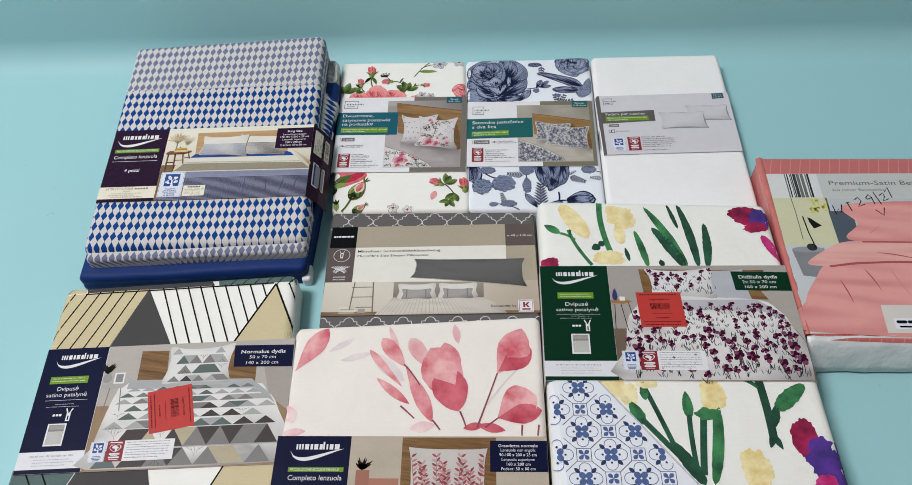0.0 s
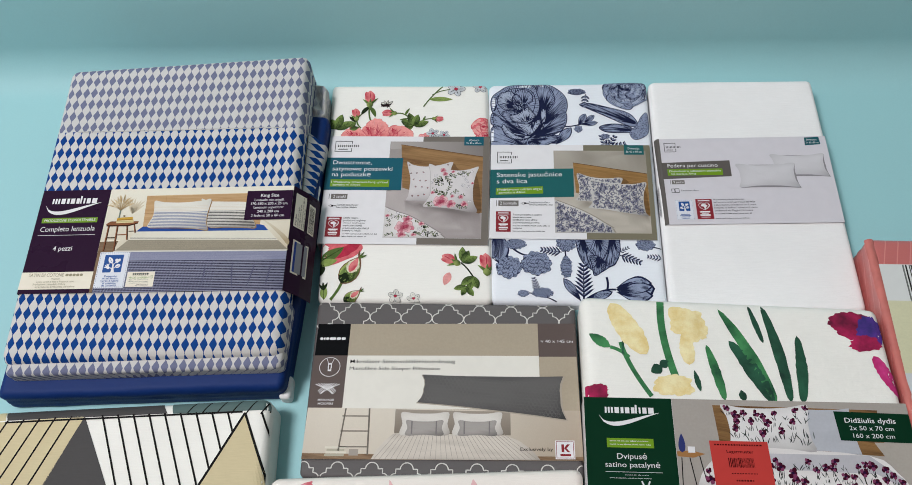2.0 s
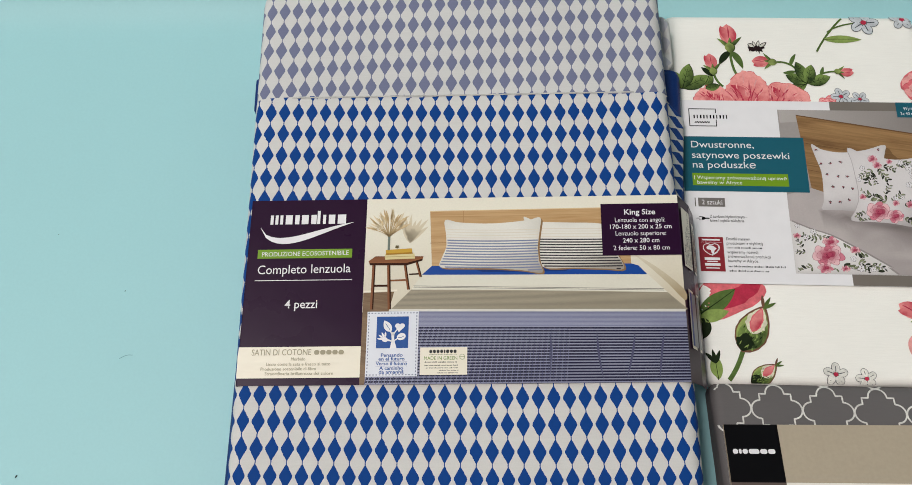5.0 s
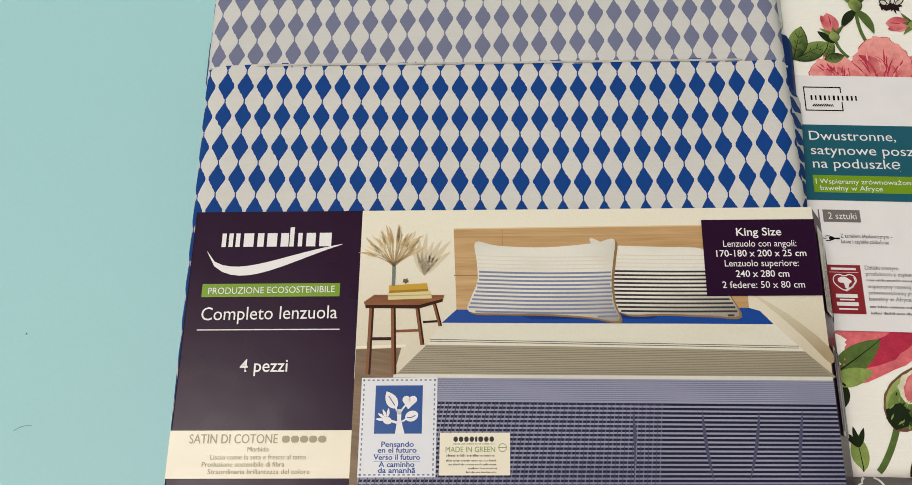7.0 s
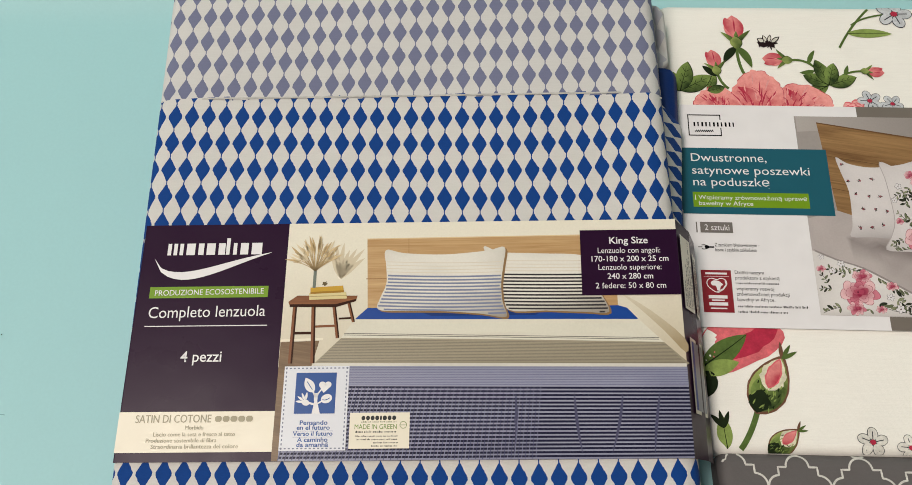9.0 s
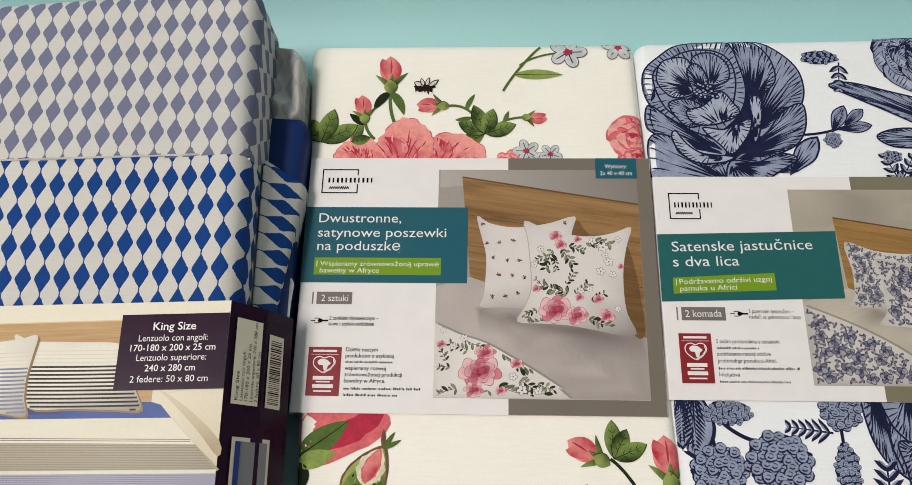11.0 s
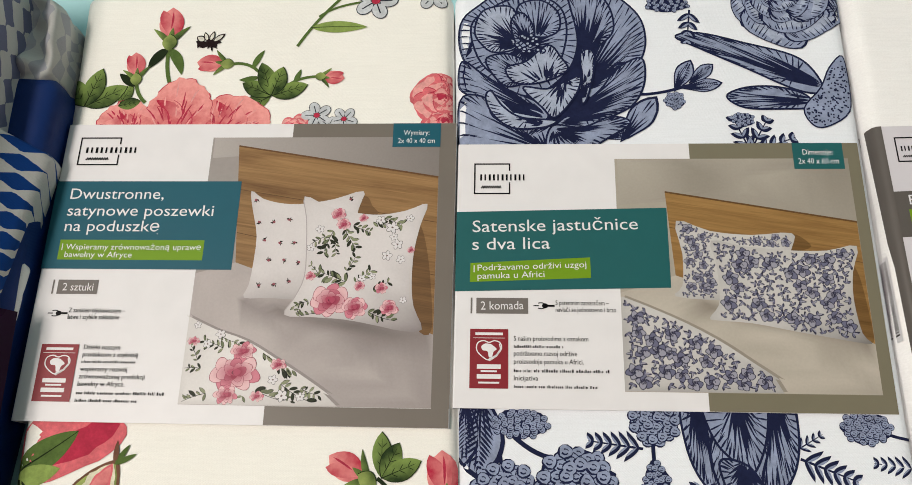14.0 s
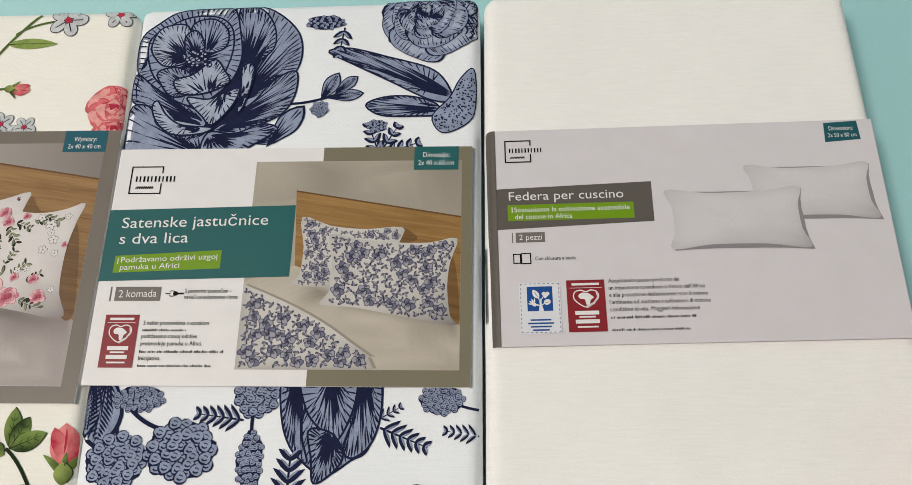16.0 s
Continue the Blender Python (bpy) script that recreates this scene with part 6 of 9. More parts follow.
def white_pack():
    th = thing("pillowcase_pack", 0.292, 0.91, "plain white folded pillowcase pack in a pale grey card sleeve", "bed linen", "pillowcase packs in the back row")
    bd = Bundle(((0.1845, 1.0735), (0.3995, 1.0735), (0.4075, 0.741), (0.1830, 0.7435)), ROW_Z + 0.001, ROW_MID, ROW_SLOPE, 0.008, seed=3)
    bd.mesh("folded_cloth", th, [WHITE_COTTON])
    card = row_card(0.1872, 0.9775, 0.9, 212.5, 124.5, 0.0026)
    pale = ink(srgb(218, 214, 220), 0.4)
    sl = sleeve(card, th, pale, left=0.024, right=0.024, label="pale grey printed card sleeve")
    brown = ink(srgb(104, 98, 94))
    p = Print(card.at)
    p.poly([(2.4, 36), (87.4, 33.8), (87.2, 57.2), (2.6, 60)], brown, 2)
    p.rect(8.4, 45.6, 76.8, 55, GREEN, 3)
    p.poly([(185.6, 1.6), (203.8, 0.8), (204.4, 12.2), (184.9, 13.5)], ink(srgb(32, 96, 106)), 2)
    p.rect(12.2, 61.8, 27.9, 67.6, GREY, 2)
    p.rect(10.2, 61.8, 10.8, 67.6, GREY, 2)
    p.finish("printed_panel", sl, split=True)
    p = Print(card.at)
    for u, v, w, h, lift in ((139, 26, 67, 33, 2), (94.4, 39.5, 73, 35, 9)):
        pillow_shape(p, u + 1, v + 0.5, u + w * 0.985 + 1, v + h * 0.02 + 0.5, v + h + 1.2, u + w + 2, u + 2, v + h * 0.98 + 0.8, ink(srgb(152, 148, 152)), lift - 0.5)
        rim = smooth([(u, v), (u + w * 0.3, v + h * 0.07), (u + w * 0.7, v + h * 0.06), (u + w * 0.98, v), (u + w * 0.955, v + h * 0.3), (u + w * 0.96, v + h * 0.7), (u + w, v + h), (u + w * 0.7, v + h * 0.93), (u + w * 0.3, v + h * 0.92), (u + 1, v + h * 0.98), (u + w * 0.04, v + h * 0.7), (u + w * 0.035, v + h * 0.3)], 4)
        p.toned(rim, tone_ink((150, 146, 150), (228, 225, 229), 0.012), lift, plump(rim, 3, 0.35, 0.12), 9)
    p.finish("printed_photo", sl, "printed picture of two plain white pillows")
    p = Print(card.at)
    logo_frame(p, 7.8, 6.3, 14.8, 13.8, BLACK)
    p.rect(10.4, 74, 14.6, 79.6, BLACK, 4)
    p.rect(11, 74.6, 14, 79, pale, 5)
    p.rect(14.6, 73.6, 20, 79.9, BLACK, 4)
    p.rect(15.2, 74.2, 19.4, 79.3, pale, 5)
    p.rect(10.6, 47, 11.1, 50.3, WHITE, 6)
    text_bars(p, 59.8, 109.3, (43.6,), 3.7, 2.1, BLACK)
    text_bars(p, 59.9, 116, (40,), 3.7, 1.9, BLACK)
    p.finish("small_print", sl, "plain black printed marks")
    letters(card, "Federa per cuscino", 9.3, 43, 5.4, WHITE, sl, 62.5)
    letters(card, "Sosteniamo la coltivazione sostenibile", 12, 50, 3.0, WHITE, sl, 62.6)
    letters(card, "del cotone in Africa", 12.3, 54.1, 3.0, WHITE, sl, 31)
    letters(card, "2 pezzi", 14.1, 66.2, 3.3, WHITE, sl, 12.2)
    letters(card, "Con chiusura a busta", 22.2, 77.9, 2.2, BLACK, sl, 21.4)
    letters(card, "Dimensioni:", 194.5, 6.4, 2.6, WHITE, sl, 13, align="CENTER")
    letters(card, "2x 50 x 80 cm", 194.7, 10.6, 2.6, WHITE, sl, 15.5, align="CENTER")
    for k, (s, w) in enumerate((("Acquistando questo prodotto dai", 37), ("un importante contributo al futuro dell'Africa", 50), ("e alla protezione dell'ambiente: con il cotone", 51), ("l'ambiente ed aiutiamo i coltivatori di cotone", 52), ("condizioni di vita. Maggiori informazioni", 46))):
        letters(card, s, 59.7, 91.4 + 3.9 * k, 2.4, BLACK, sl, w)
    tree_badge(card, sl, 12.8, 90.4, 21.5, 27.6)
    red_badge(card, sl, 37.7, 89.6, 19.9, 28)
    bend = ((2.6, 0.4), (0.2, 0.1), (-1.4, -1.6), (-2.5, -5), (-3.0, -21))
    V = [card.at(u, v, d / 1000) - base_of(sl) for v in (0, 124.4) for u, d in bend]
    me = bpy.data.meshes.new("side_panel")
    me.from_pydata(V, [], [(k, k + 5, k + 6, k + 1) for k in range(4)])
    me.materials.append(brown)
    me.polygons.foreach_set("use_smooth", [True] * 4)
    link_mesh("side_panel", me, sl, "dark brown printed flank")
    side = Card(card.at(-2.7, 0).x - 0.0004, card.at(0, 0).y - 0.068, card.at(0, 68).z - 0.004, 0, 0, 10, 40)
    p = Print(lambda u, v, lift: Vector((side.o.x - 0.0002 - lift, side.o.y - v / 1000, side.o.z - u / 1000)))
    p.rect(0, 0, 13, 42, WHITE, 1)
    r = random.Random(4)
    v = 2.0
    while v < 40:
        w = r.choice((0.3, 0.5, 0.8))
        p.rect(2, v, 12, v + w, BLACK, 2)
        v += w + r.choice((0.35, 0.5, 0.8))
    p.finish("barcode", sl, "black barcode on white")


rose_pack()
blue_pack()
white_pack()


# ---- the sheet set with blue diamonds ----
def diamond_cloth(name, mark, ground, turned=False, x0=-0.4882, y0=0.9392, px=0.01039, py=0.01764, lean=0.015, rise=0.0, bend=0.0):
    """rows of lozenges joined by threads; lean and rise turn the columns and rows a little"""
    m, nt, b = nodes_of(name, 0.75, 0.2)
    vec = coords(nt)
    s = nt.nodes.new("ShaderNodeSeparateXYZ")
    nt.links.new(vec, s.inputs[0])
    a, c = (s.outputs[1], s.outputs[0]) if turned else (s.outputs[0], s.outputs[1])
    dx, dy = calc(nt, "SUBTRACT", a, x0), calc(nt, "SUBTRACT", c, y0)
    wob = calc(nt, "MULTIPLY", calc(nt, "SUBTRACT", noise_of(nt, vec, 420, 2), 0.5), 0.0008)
    drift = calc(nt, "MULTIPLY", calc(nt, "SUBTRACT", noise_of(nt, vec, 9, 1), 0.5), 0.0006)
    fold = lambda v, p: calc(nt, "ABSOLUTE", calc(nt, "SUBTRACT", calc(nt, "FRACT", calc(nt, "ADD", calc(nt, "DIVIDE", calc(nt, "ADD", v, wob), p), 100.5)), 0.5))
    fx = fold(calc(nt, "ADD", calc(nt, "ADD", dx, drift), calc(nt, "MULTIPLY", dy, lean)), px)
    # the rows climb a little where the cloth turns over its edge
    over = calc(nt, "MAXIMUM", calc(nt, "SUBTRACT", dx, 0.1), 0.0)
    climb = calc(nt, "ADD", calc(nt, "MULTIPLY", dx, rise), calc(nt, "MULTIPLY", calc(nt, "MULTIPLY", over, over), bend))
    fy = fold(calc(nt, "SUBTRACT", dy, climb), py)
    lozenge = calc(nt, "LESS_THAN", calc(nt, "ADD", calc(nt, "DIVIDE", fx, 0.455), calc(nt, "DIVIDE", fy, 0.47)), 1.0)
    trim = calc(nt, "LESS_THAN", fx, 0.415)
    thread = calc(nt, "LESS_THAN", fx, 0.032)
    fac = calc(nt, "MAXIMUM", calc(nt, "MULTIPLY", lozenge, trim), thread)
    finish_cloth(nt, b, vec, mixed(nt, fac, srgb(*ground), srgb(*mark)), 0.0006, 0.45)
    return m


BLUE_DIAMOND = diamond_cloth("blue_diamond_cotton", (0, 60, 132), (206, 204, 201), bend=0.44)
FRONT_DIAMOND = diamond_cloth("front_diamond_cotton", (0, 60, 132), (206, 204, 201), x0=-0.4907, y0=0.9401, px=0.01045, bend=0.24)
GREY_DIAMOND = diamond_cloth("grey_diamond_cotton", (112, 116, 144), (204, 203, 201), x0=-0.5675, y0=0.9744, px=0.0102, py=0.0174, lean=0.0, rise=0.054)
SIDE_DIAMOND = diamond_cloth("side_diamond_cotton", (0, 60, 132), (204, 202, 199), True, x0=0.9, y0=-0.247, px=0.0105, py=0.0176, lean=0.1)
ROYAL_SATIN = printed_cloth("royal_blue_satin", (0, 42, 106), 0.9, 0.6)


def stripes(p, quad, n, duty, mat, lift):
    """level stripes filling a four-sided field: corners top left, top right, bottom right, bottom left"""
    (a, b), (c, d), (e, f), (g, h) = quad
    for k in range(n):
        t, q = k / n, (k + duty) / n
        row = lambda t: ((a + (g - a) * t, b + (h - b) * t), (c + (e - c) * t, d + (f - d) * t))
        l0, r0 = row(t)
        l1, r1 = row(q)
        p.poly([l0, r0, r1, l1], mat, lift)


def brand_mark(card, parent, u, v, w, lift=6):
    p = Print(card.at)
    x, a, b = u + w * 0.1, v + w * 0.03, v + w * 0.135
    for k, (f, gap, tall) in enumerate(((0.03, 0.02, 0), (0.03, 0.02, 0), (0.03, 0.028, 0), (0.07, 0.028, 0), (0.045, 0.024, 0), (0.07, 0.028, 0), (0.055, 0.008, 0), (0.03, 0.03, 1), (0.03, 0.03, 0), (0.065, 0.028, 0), (0.085, 0, 0))):
        p.rect(x, a - 0.045 * w * tall, x + f * w * 1.06, b, WHITE, lift)
        x += (f * 1.06 + gap) * w
    swoosh(p, u, v + w * 0.17, w, WHITE, lift)
    p.finish("brand_mark", parent, "plain white brand bars over a swoosh")


def sheet_set():
    th = thing("sheet_set", -0.415, 0.84, "thick sheet set with blue and grey diamonds in purple sleeve", "bed linen")
    z, mid, sl = 0.077, 0.8, 0.075
    top = Bundle(((-0.578, 1.050), (-0.262, 1.071), (-0.253, 0.667), (-0.570, 0.653)), z, mid, sl, 0.013, foot=0.044, seed=4)
    edge = lambda x: 0.951 + (x + 0.577) * 0.02
    top.mesh("folded_diamond_sheet", th, [BLUE_DIAMOND, GREY_DIAMOND, FRONT_DIAMOND], lambda x, y: 1 if y > edge(x) else 2 if y < 0.79 else 0, 4, 0.002, nu=56, nv=150, label="blue and grey diamond print cotton sheet")
    seam = Print(top.at)
    seam.line([(-0.572 + 0.0315 * k, edge(-0.572 + 0.0315 * k)) for k in range(11)], 0.0012, cloth_ink(196, 194, 190), 4)
    seam.finish("folded_hem", th)
    Bundle(((-0.568, 0.72), (-0.252, 0.735), (-0.2535, 0.6545), (-0.565, 0.6415)), 0.0575, 0.65, 0.0, 0.006, foot=0.036, seed=6).mesh("grey_hem", th, [GREY_DIAMOND], layers=2, label="grey diamond print hem")
    Bundle(((-0.5835, 1.035), (-0.2385, 1.006), (-0.2545, 0.637), (-0.578, 0.6225)), 0.044, 0.8, 0.03, 0.007, 0.0022, foot=0.0, seed=7).mesh("under_sheet", th, [ROYAL_SATIN], layers=3, bulge=0.003, label="royal blue satin sheet")
    Bundle(((-0.2585, 0.968), (-0.2375, 0.962), (-0.2485, 0.868), (-0.257, 0.868)), 0.054, 0.9, 0.04, 0.003, foot=0.030, slope_x=-1.1, seed=8).mesh("turned_flap", th, [SIDE_DIAMOND], layers=1, label="turned-over blue diamond flap")
    Bundle(((-0.268, 1.056), (-0.2450, 1.052), (-0.2440, 1.003), (-0.266, 1.001)), 0.054, 1.02, 0.1, 0.006, 0.009, foot=0.0, seed=9, folds=75).mesh("crumpled_corner", th, [diamond_cloth("pale_diamond_cotton", (176, 176, 184), (204, 203, 200))], layers=3, bulge=0.005, nu=26, nv=40, label="crumpled pale grey sheet corner")
    Bundle(((-0.2455, 0.905), (-0.2415, 0.903), (-0.2430, 0.874), (-0.2465, 0.874)), 0.036, 0.88, 0.1, 0.0022, foot=0.032, seed=10).mesh("rolled_edge", th, [WHITE_COTTON], layers=1, nu=10, nv=30)
    Bundle(((-0.264, 0.66), (-0.2505, 0.66), (-0.2500, 0.632), (-0.264, 0.632)), 0.017, 0.64, 0.0, 0.005, 0.002, seed=12).mesh("white_corner", th, [WHITE_COTTON], layers=2, nu=14, nv=18)

    Bundle(((-0.5850, 0.988), (-0.574, 0.988), (-0.574, 0.956), (-0.5835, 0.956)), 0.062, 0.97, 0.0, 0.004, foot=0.044, seed=17).mesh("turned_edge", th, [ROYAL_SATIN], layers=2, nu=10, nv=16)

    y0 = 0.8672
    card = Card(-0.568, y0, z + sl * (y0 - mid) + 0.0014, 1.2, sl, 307.8, 134, -0.9)
    slv = sleeve(card, th, PLUM, left=0.03, right=0.044, out_right=22, label="dark purple printed card sleeve")
    p = Print(card.at)
    p.rect(0, 107.6, 85.8, 129, CREAM, 1)
    p.rect(7.4, 37.4, 75, 44, GREEN, 1)
    p.rect(252.3, 6.6, 307.6, 45.2, PLUM, 19)
    p.rect(7, 60, 76, 60.5, WHITE, 1)
    p.finish("printed_panel", slv, split=True)
    p = Print(card.at)
    W, H = 307.6, 133.9
    box = lambda a, b, c, d, n=10: [split_line((a, b), (c, b), k / n) for k in range(n)] + [split_line((c, b), (c, d), k / n) for k in range(n)] + [split_line((c, d), (a, d), k / n) for k in range(n)] + [split_line((a, d), (a, b), k / n) for k in range(n)]
    p.toned(box(84.2, 0, W, 84), tone_ink((196, 178, 146), (250, 244, 226), 0.02), 1, lambda u, v: 1.0 - 0.0075 * max(0, v - 20) - 0.25 * (u > 290) * (v - 30) / 60, 10)
    p.poly([(84.4, 70), (106, 69.4), (90, H), (84.4, H)], wood_ink(srgb(150, 122, 92), srgb(106, 82, 60)), 1.6)
    p.line([(84.4, 69), (108, 68.4)], 1.2, ink(srgb(236, 228, 208)), 1.8)
    p.poly([(130, 10), (272, 9), (272, 51), (132, 51)], wood_ink(srgb(226, 190, 142), srgb(186, 142, 92), turn=-0.02), 2)
    p.line([(130.4, 34), (272, 33.6)], 0.5, ink(srgb(164, 122, 78)), 2.4)
    p.line([(130, 10), (272, 9)], 0.6, ink(srgb(238, 212, 168)), 2.4)
    p.line([(154, 10), (154.6, 33)], 0.35, ink(srgb(180, 138, 92)), 2.4)
    p.toned(smooth([(274, 44), (284, 53), (297, 66), (W, 78), (W, 70), (290, 54)], 3), tone_ink((176, 156, 122), (240, 230, 206)), 2, lambda u, v: 0.9 - 0.03 * (v - 44), 4)
    blue = [(125, 57.5), (132, 51), (272, 51), (277, 52.5), (283, 59.2)]
    p.poly(blue, ink(srgb(22, 74, 160)), 3)
    p.poly([(160, 53), (232, 53), (226, 56), (168, 56)], ink(srgb(14, 56, 128)), 3.2)
    white = [(125, 57.4), (180, 58), (240, 58.5), (283, 59), (296, 72), (240, 70.4), (180, 69), (118, 68)]
    p.toned(white, tone_ink((196, 188, 166), (242, 238, 222), 0.03), 3.4, lambda u, v: 0.95 - 0.3 * abs(noise.noise((u * 0.05, v * 0.2, 1))), 5)
    for v, w in ((65.4, 0.35), (66.3, 0.35)):
        p.line([(119.5, v), (293.5, v + 4.2)], w, ink(srgb(110, 104, 100)), 3.8)
    khaki = [(118, 68), (180, 69), (240, 70.4), (296, 72), (309, 84), (307.4, 85), (200, 83.6), (104, 82)]
    p.toned(khaki, tone_ink((138, 130, 112), (178, 168, 146), 0.03), 3.4, plump(khaki, 3, 0.3, 0.3), 6)
    stripes(p, ((117.4, 68.8), (296.6, 72.6), (307, 84.2), (105, 81.8)), 15, 0.3, ink(srgb(128, 120, 106)), 3.8)
    p.poly([(104, 81.8), (307.4, 84), (307.4, 85.8), (102.6, 83.4)], photo_ink(srgb(238, 234, 224)), 4)
    low = [(102.6, 83.3), (200, 84.6), (W, 85.8), (W, 110), (W, H), (200, H), (88, H), (88, 118), (96, 98)]
    p.toned(low, tone_ink((104, 106, 136), (166, 168, 190), 0.03), 3.3, plump(low, 7, 0.25, 0.5), 8)
    stripes(p, ((102, 84.2), (W, 86.4), (W, 96.4), (97.4, 94)), 11, 0.34, ink(srgb(112, 116, 152)), 3.7)
    stripes(p, ((97, 94.4), (W, 96.8), (W, H), (88, H - 0.3)), 19, 0.56, ink(srgb(58, 58, 90)), 3.9)
    for k in range(74):
        t = k / 73
        a, b = (97 + 211 * t * 0.62, 94.6 + 1.5 * t), (88 + 220 * t * 0.62, H - 0.4)
        p.line([a, b], 0.55 * (1 - 0.5 * t), ink(srgb(140, 142, 172) if k % 2 else srgb(80, 82, 116)), 4.3)
        p.line([(102.4 + 205 * t * 0.62, 84.4 + 1.4 * t), (97.4 + 211 * t * 0.62, 94 + 1.5 * t)], 0.3, ink(srgb(150, 152, 182)), 4.1)
    for k, (u, c) in enumerate(((214, 0.14), (246, -0.1), (272, 0.12), (292, -0.06))):
        p.leaf(u, 99, 33, 1.6, 84 + 6 * k, ink(srgb(84, 84, 114)), 4.2, c, n=8)
    left = [(141, 17), (152, 19), (175, 20), (199, 18), (209, 16), (208.4, 26), (207, 37), (207.6, 48), (209.6, 57), (195, 55), (174, 53.4), (153, 53), (138, 52), (139, 45), (142, 37), (141.6, 27)]
    right = [(197, 16), (207, 19), (228, 20), (254, 21.6), (260, 30), (262, 42), (267, 54.6), (253, 54.6), (232, 53.6), (210, 52.6), (207, 37)]
    for rim, seed, at in ((right, 2, 5), (left, 1, 8)):
        rim = smooth(rim, 4)
        p.toned([(a + 1.2, b + 1.0) for a, b in rim], tone_ink((120, 92, 60), (170, 134, 92)), at - 0.6, lambda u, v: 0.6, 3)
        p.toned(rim, tone_ink((164, 156, 146), (246, 242, 232), 0.02), at, plump(rim, seed + 3, 0.75, 0.2), 8)
        inside = within(rim)
        l, r = min(a for a, _ in rim), max(a for a, _ in rim)
        for k in range(17):
            v = 23.6 + 1.98 * k
            sag = lambda u, v=v: v + 0.8 * math.sin((u - l) / (r - l) * 3.1) * (1 if seed == 1 else 0.4) + (u - l) * 0.012
            row = [u for u in (l + (r - l) * i / 90 for i in range(91)) if inside(u, sag(u) - 0.2) and inside(u, sag(u) + 1.2)]
            if len(row) > 4:
                col = ink(srgb(*((222, 212, 194) if k < 4 else (134, 142, 172) if seed == 1 else (92, 88, 92))))
                th = 0.45 if k < 4 else 0.95
                p.strip([(u, sag(u)) for u in row], [(u, sag(u) + th) for u in row], col, at + 0.6)
    oak, shade = ink(srgb(138, 82, 46)), ink(srgb(84, 46, 28))
    for a, b, c, d, w in ((91, 49, 90.6, 82, 2.3), (101.4, 49, 103, 82, 2.3), (113, 49.4, 116, 68, 2.0), (121, 47, 124.4, 59, 1.8)):
        p.line([(a, b), (c, d)], w, oak, 4.4)
        p.line([(a + w * 0.3, b), (c + w * 0.3, d)], w * 0.4, shade, 4.6)
    p.line([(91, 65), (102.6, 65)], 1.5, shade, 4.3)
    p.line([(102, 61.4), (114.6, 61)], 1.3, oak, 4.3)
    p.line([(116, 57), (124, 56.6)], 1.1, shade, 4.3)
    p.poly([(87, 47), (92, 43.4), (126, 43.8), (125.4, 46), (114, 50), (88, 49.4)], wood_ink(srgb(176, 112, 66), srgb(116, 66, 36), turn=0), 5)
    p.poly([(88, 48.4), (114, 48.6), (125.4, 45.6), (125.2, 47), (114, 50.4), (88, 50)], shade, 5.3)
    p.poly([(98.4, 42), (119.4, 41.6), (120, 45.4), (98.8, 46)], ink(srgb(232, 216, 160)), 5.6)
    p.poly([(98.6, 43.8), (119.8, 43.4), (119.9, 43.8), (98.7, 44.3)], ink(srgb(190, 170, 116)), 5.9)
    p.poly([(99, 38.8), (117.4, 37.8), (118.2, 41.8), (99.2, 42.6)], ink(srgb(214, 168, 56)), 6)
    p.poly([(99.1, 41.4), (118, 40.6), (118.2, 41.8), (99.2, 42.6)], ink(srgb(172, 126, 34)), 6.3)
    p.blob(107, 36.6, 1.4, 1.2, ink(srgb(110, 96, 62)), 6.4, 0, 5, 0.3, 12)
    p.rect(100.2, 28, 101.9, 39, ink(srgb(120, 130, 120)), 6.2)
    r = random.Random(6)
    for k in range(34):
        a = -160 + 4.1 * k + r.uniform(-5, 5)
        l = 12 + 6 * r.random()
        p.curve((101, 29), (101 + 0.4 * l * math.cos(radians(a)), 24), (101 + l * math.cos(radians(a)) * 0.9, 29 + l * math.sin(radians(a))), 0.5, ink(srgb(206, 178, 132)), 6.4, 0.5, 5)
        p.leaf(101 + 0.5 * l * math.cos(radians(a)), 28 + 0.6 * l * math.sin(radians(a)), l * 0.6, 1.3, a + r.uniform(-14, 14), ink(srgb(*r.choice(((230, 204, 160), (214, 184, 136), (240, 222, 186))))), 6.6, r.uniform(-0.2, 0.2), n=5)
    for k in range(7):
        p.leaf(116, 34, 18 + 2 * (k % 3), 3, -118 + 11 * k, ink(srgb(228, 214, 186)), 1.6, 0.15, n=6)
    p.finish("printed_photo", slv, "printed picture of a bed with striped linen")
    tree_badge(card, slv, 88, 83.6, 35.6, 45)
    p = Print(card.at)
    p.rect(125.2, 109, 157.4, 127.8, CREAM, 7)
    brand_bars(p, 131.5, 110, 19, 3.2, ink(srgb(96, 98, 96)), 8, (0.13, 0.13, 0.13, 0.13, 0.08, 0.14, 0.13, 0.13))
    text_bars(p, 131.5, 113.4, (19,), 2, 1.0, ink(srgb(150, 160, 120)), 8)
    text_bars(p, 128.4, 118.4, (22,), 2, 1.4, DARK, 8)
    for k, w in enumerate((23, 22, 13, 14)):
        text_bars(p, 128.4 + 23 - w, 120.8 + 1.7 * k, (w,), 2, 1.1, DARK, 8)
    ring = [(154 + 1.8 * math.cos(q * 0.5236), 115.6 + 1.8 * math.sin(q * 0.5236)) for q in range(13)]
    p.line(ring, 0.3, ink(srgb(130, 150, 80)), 8)
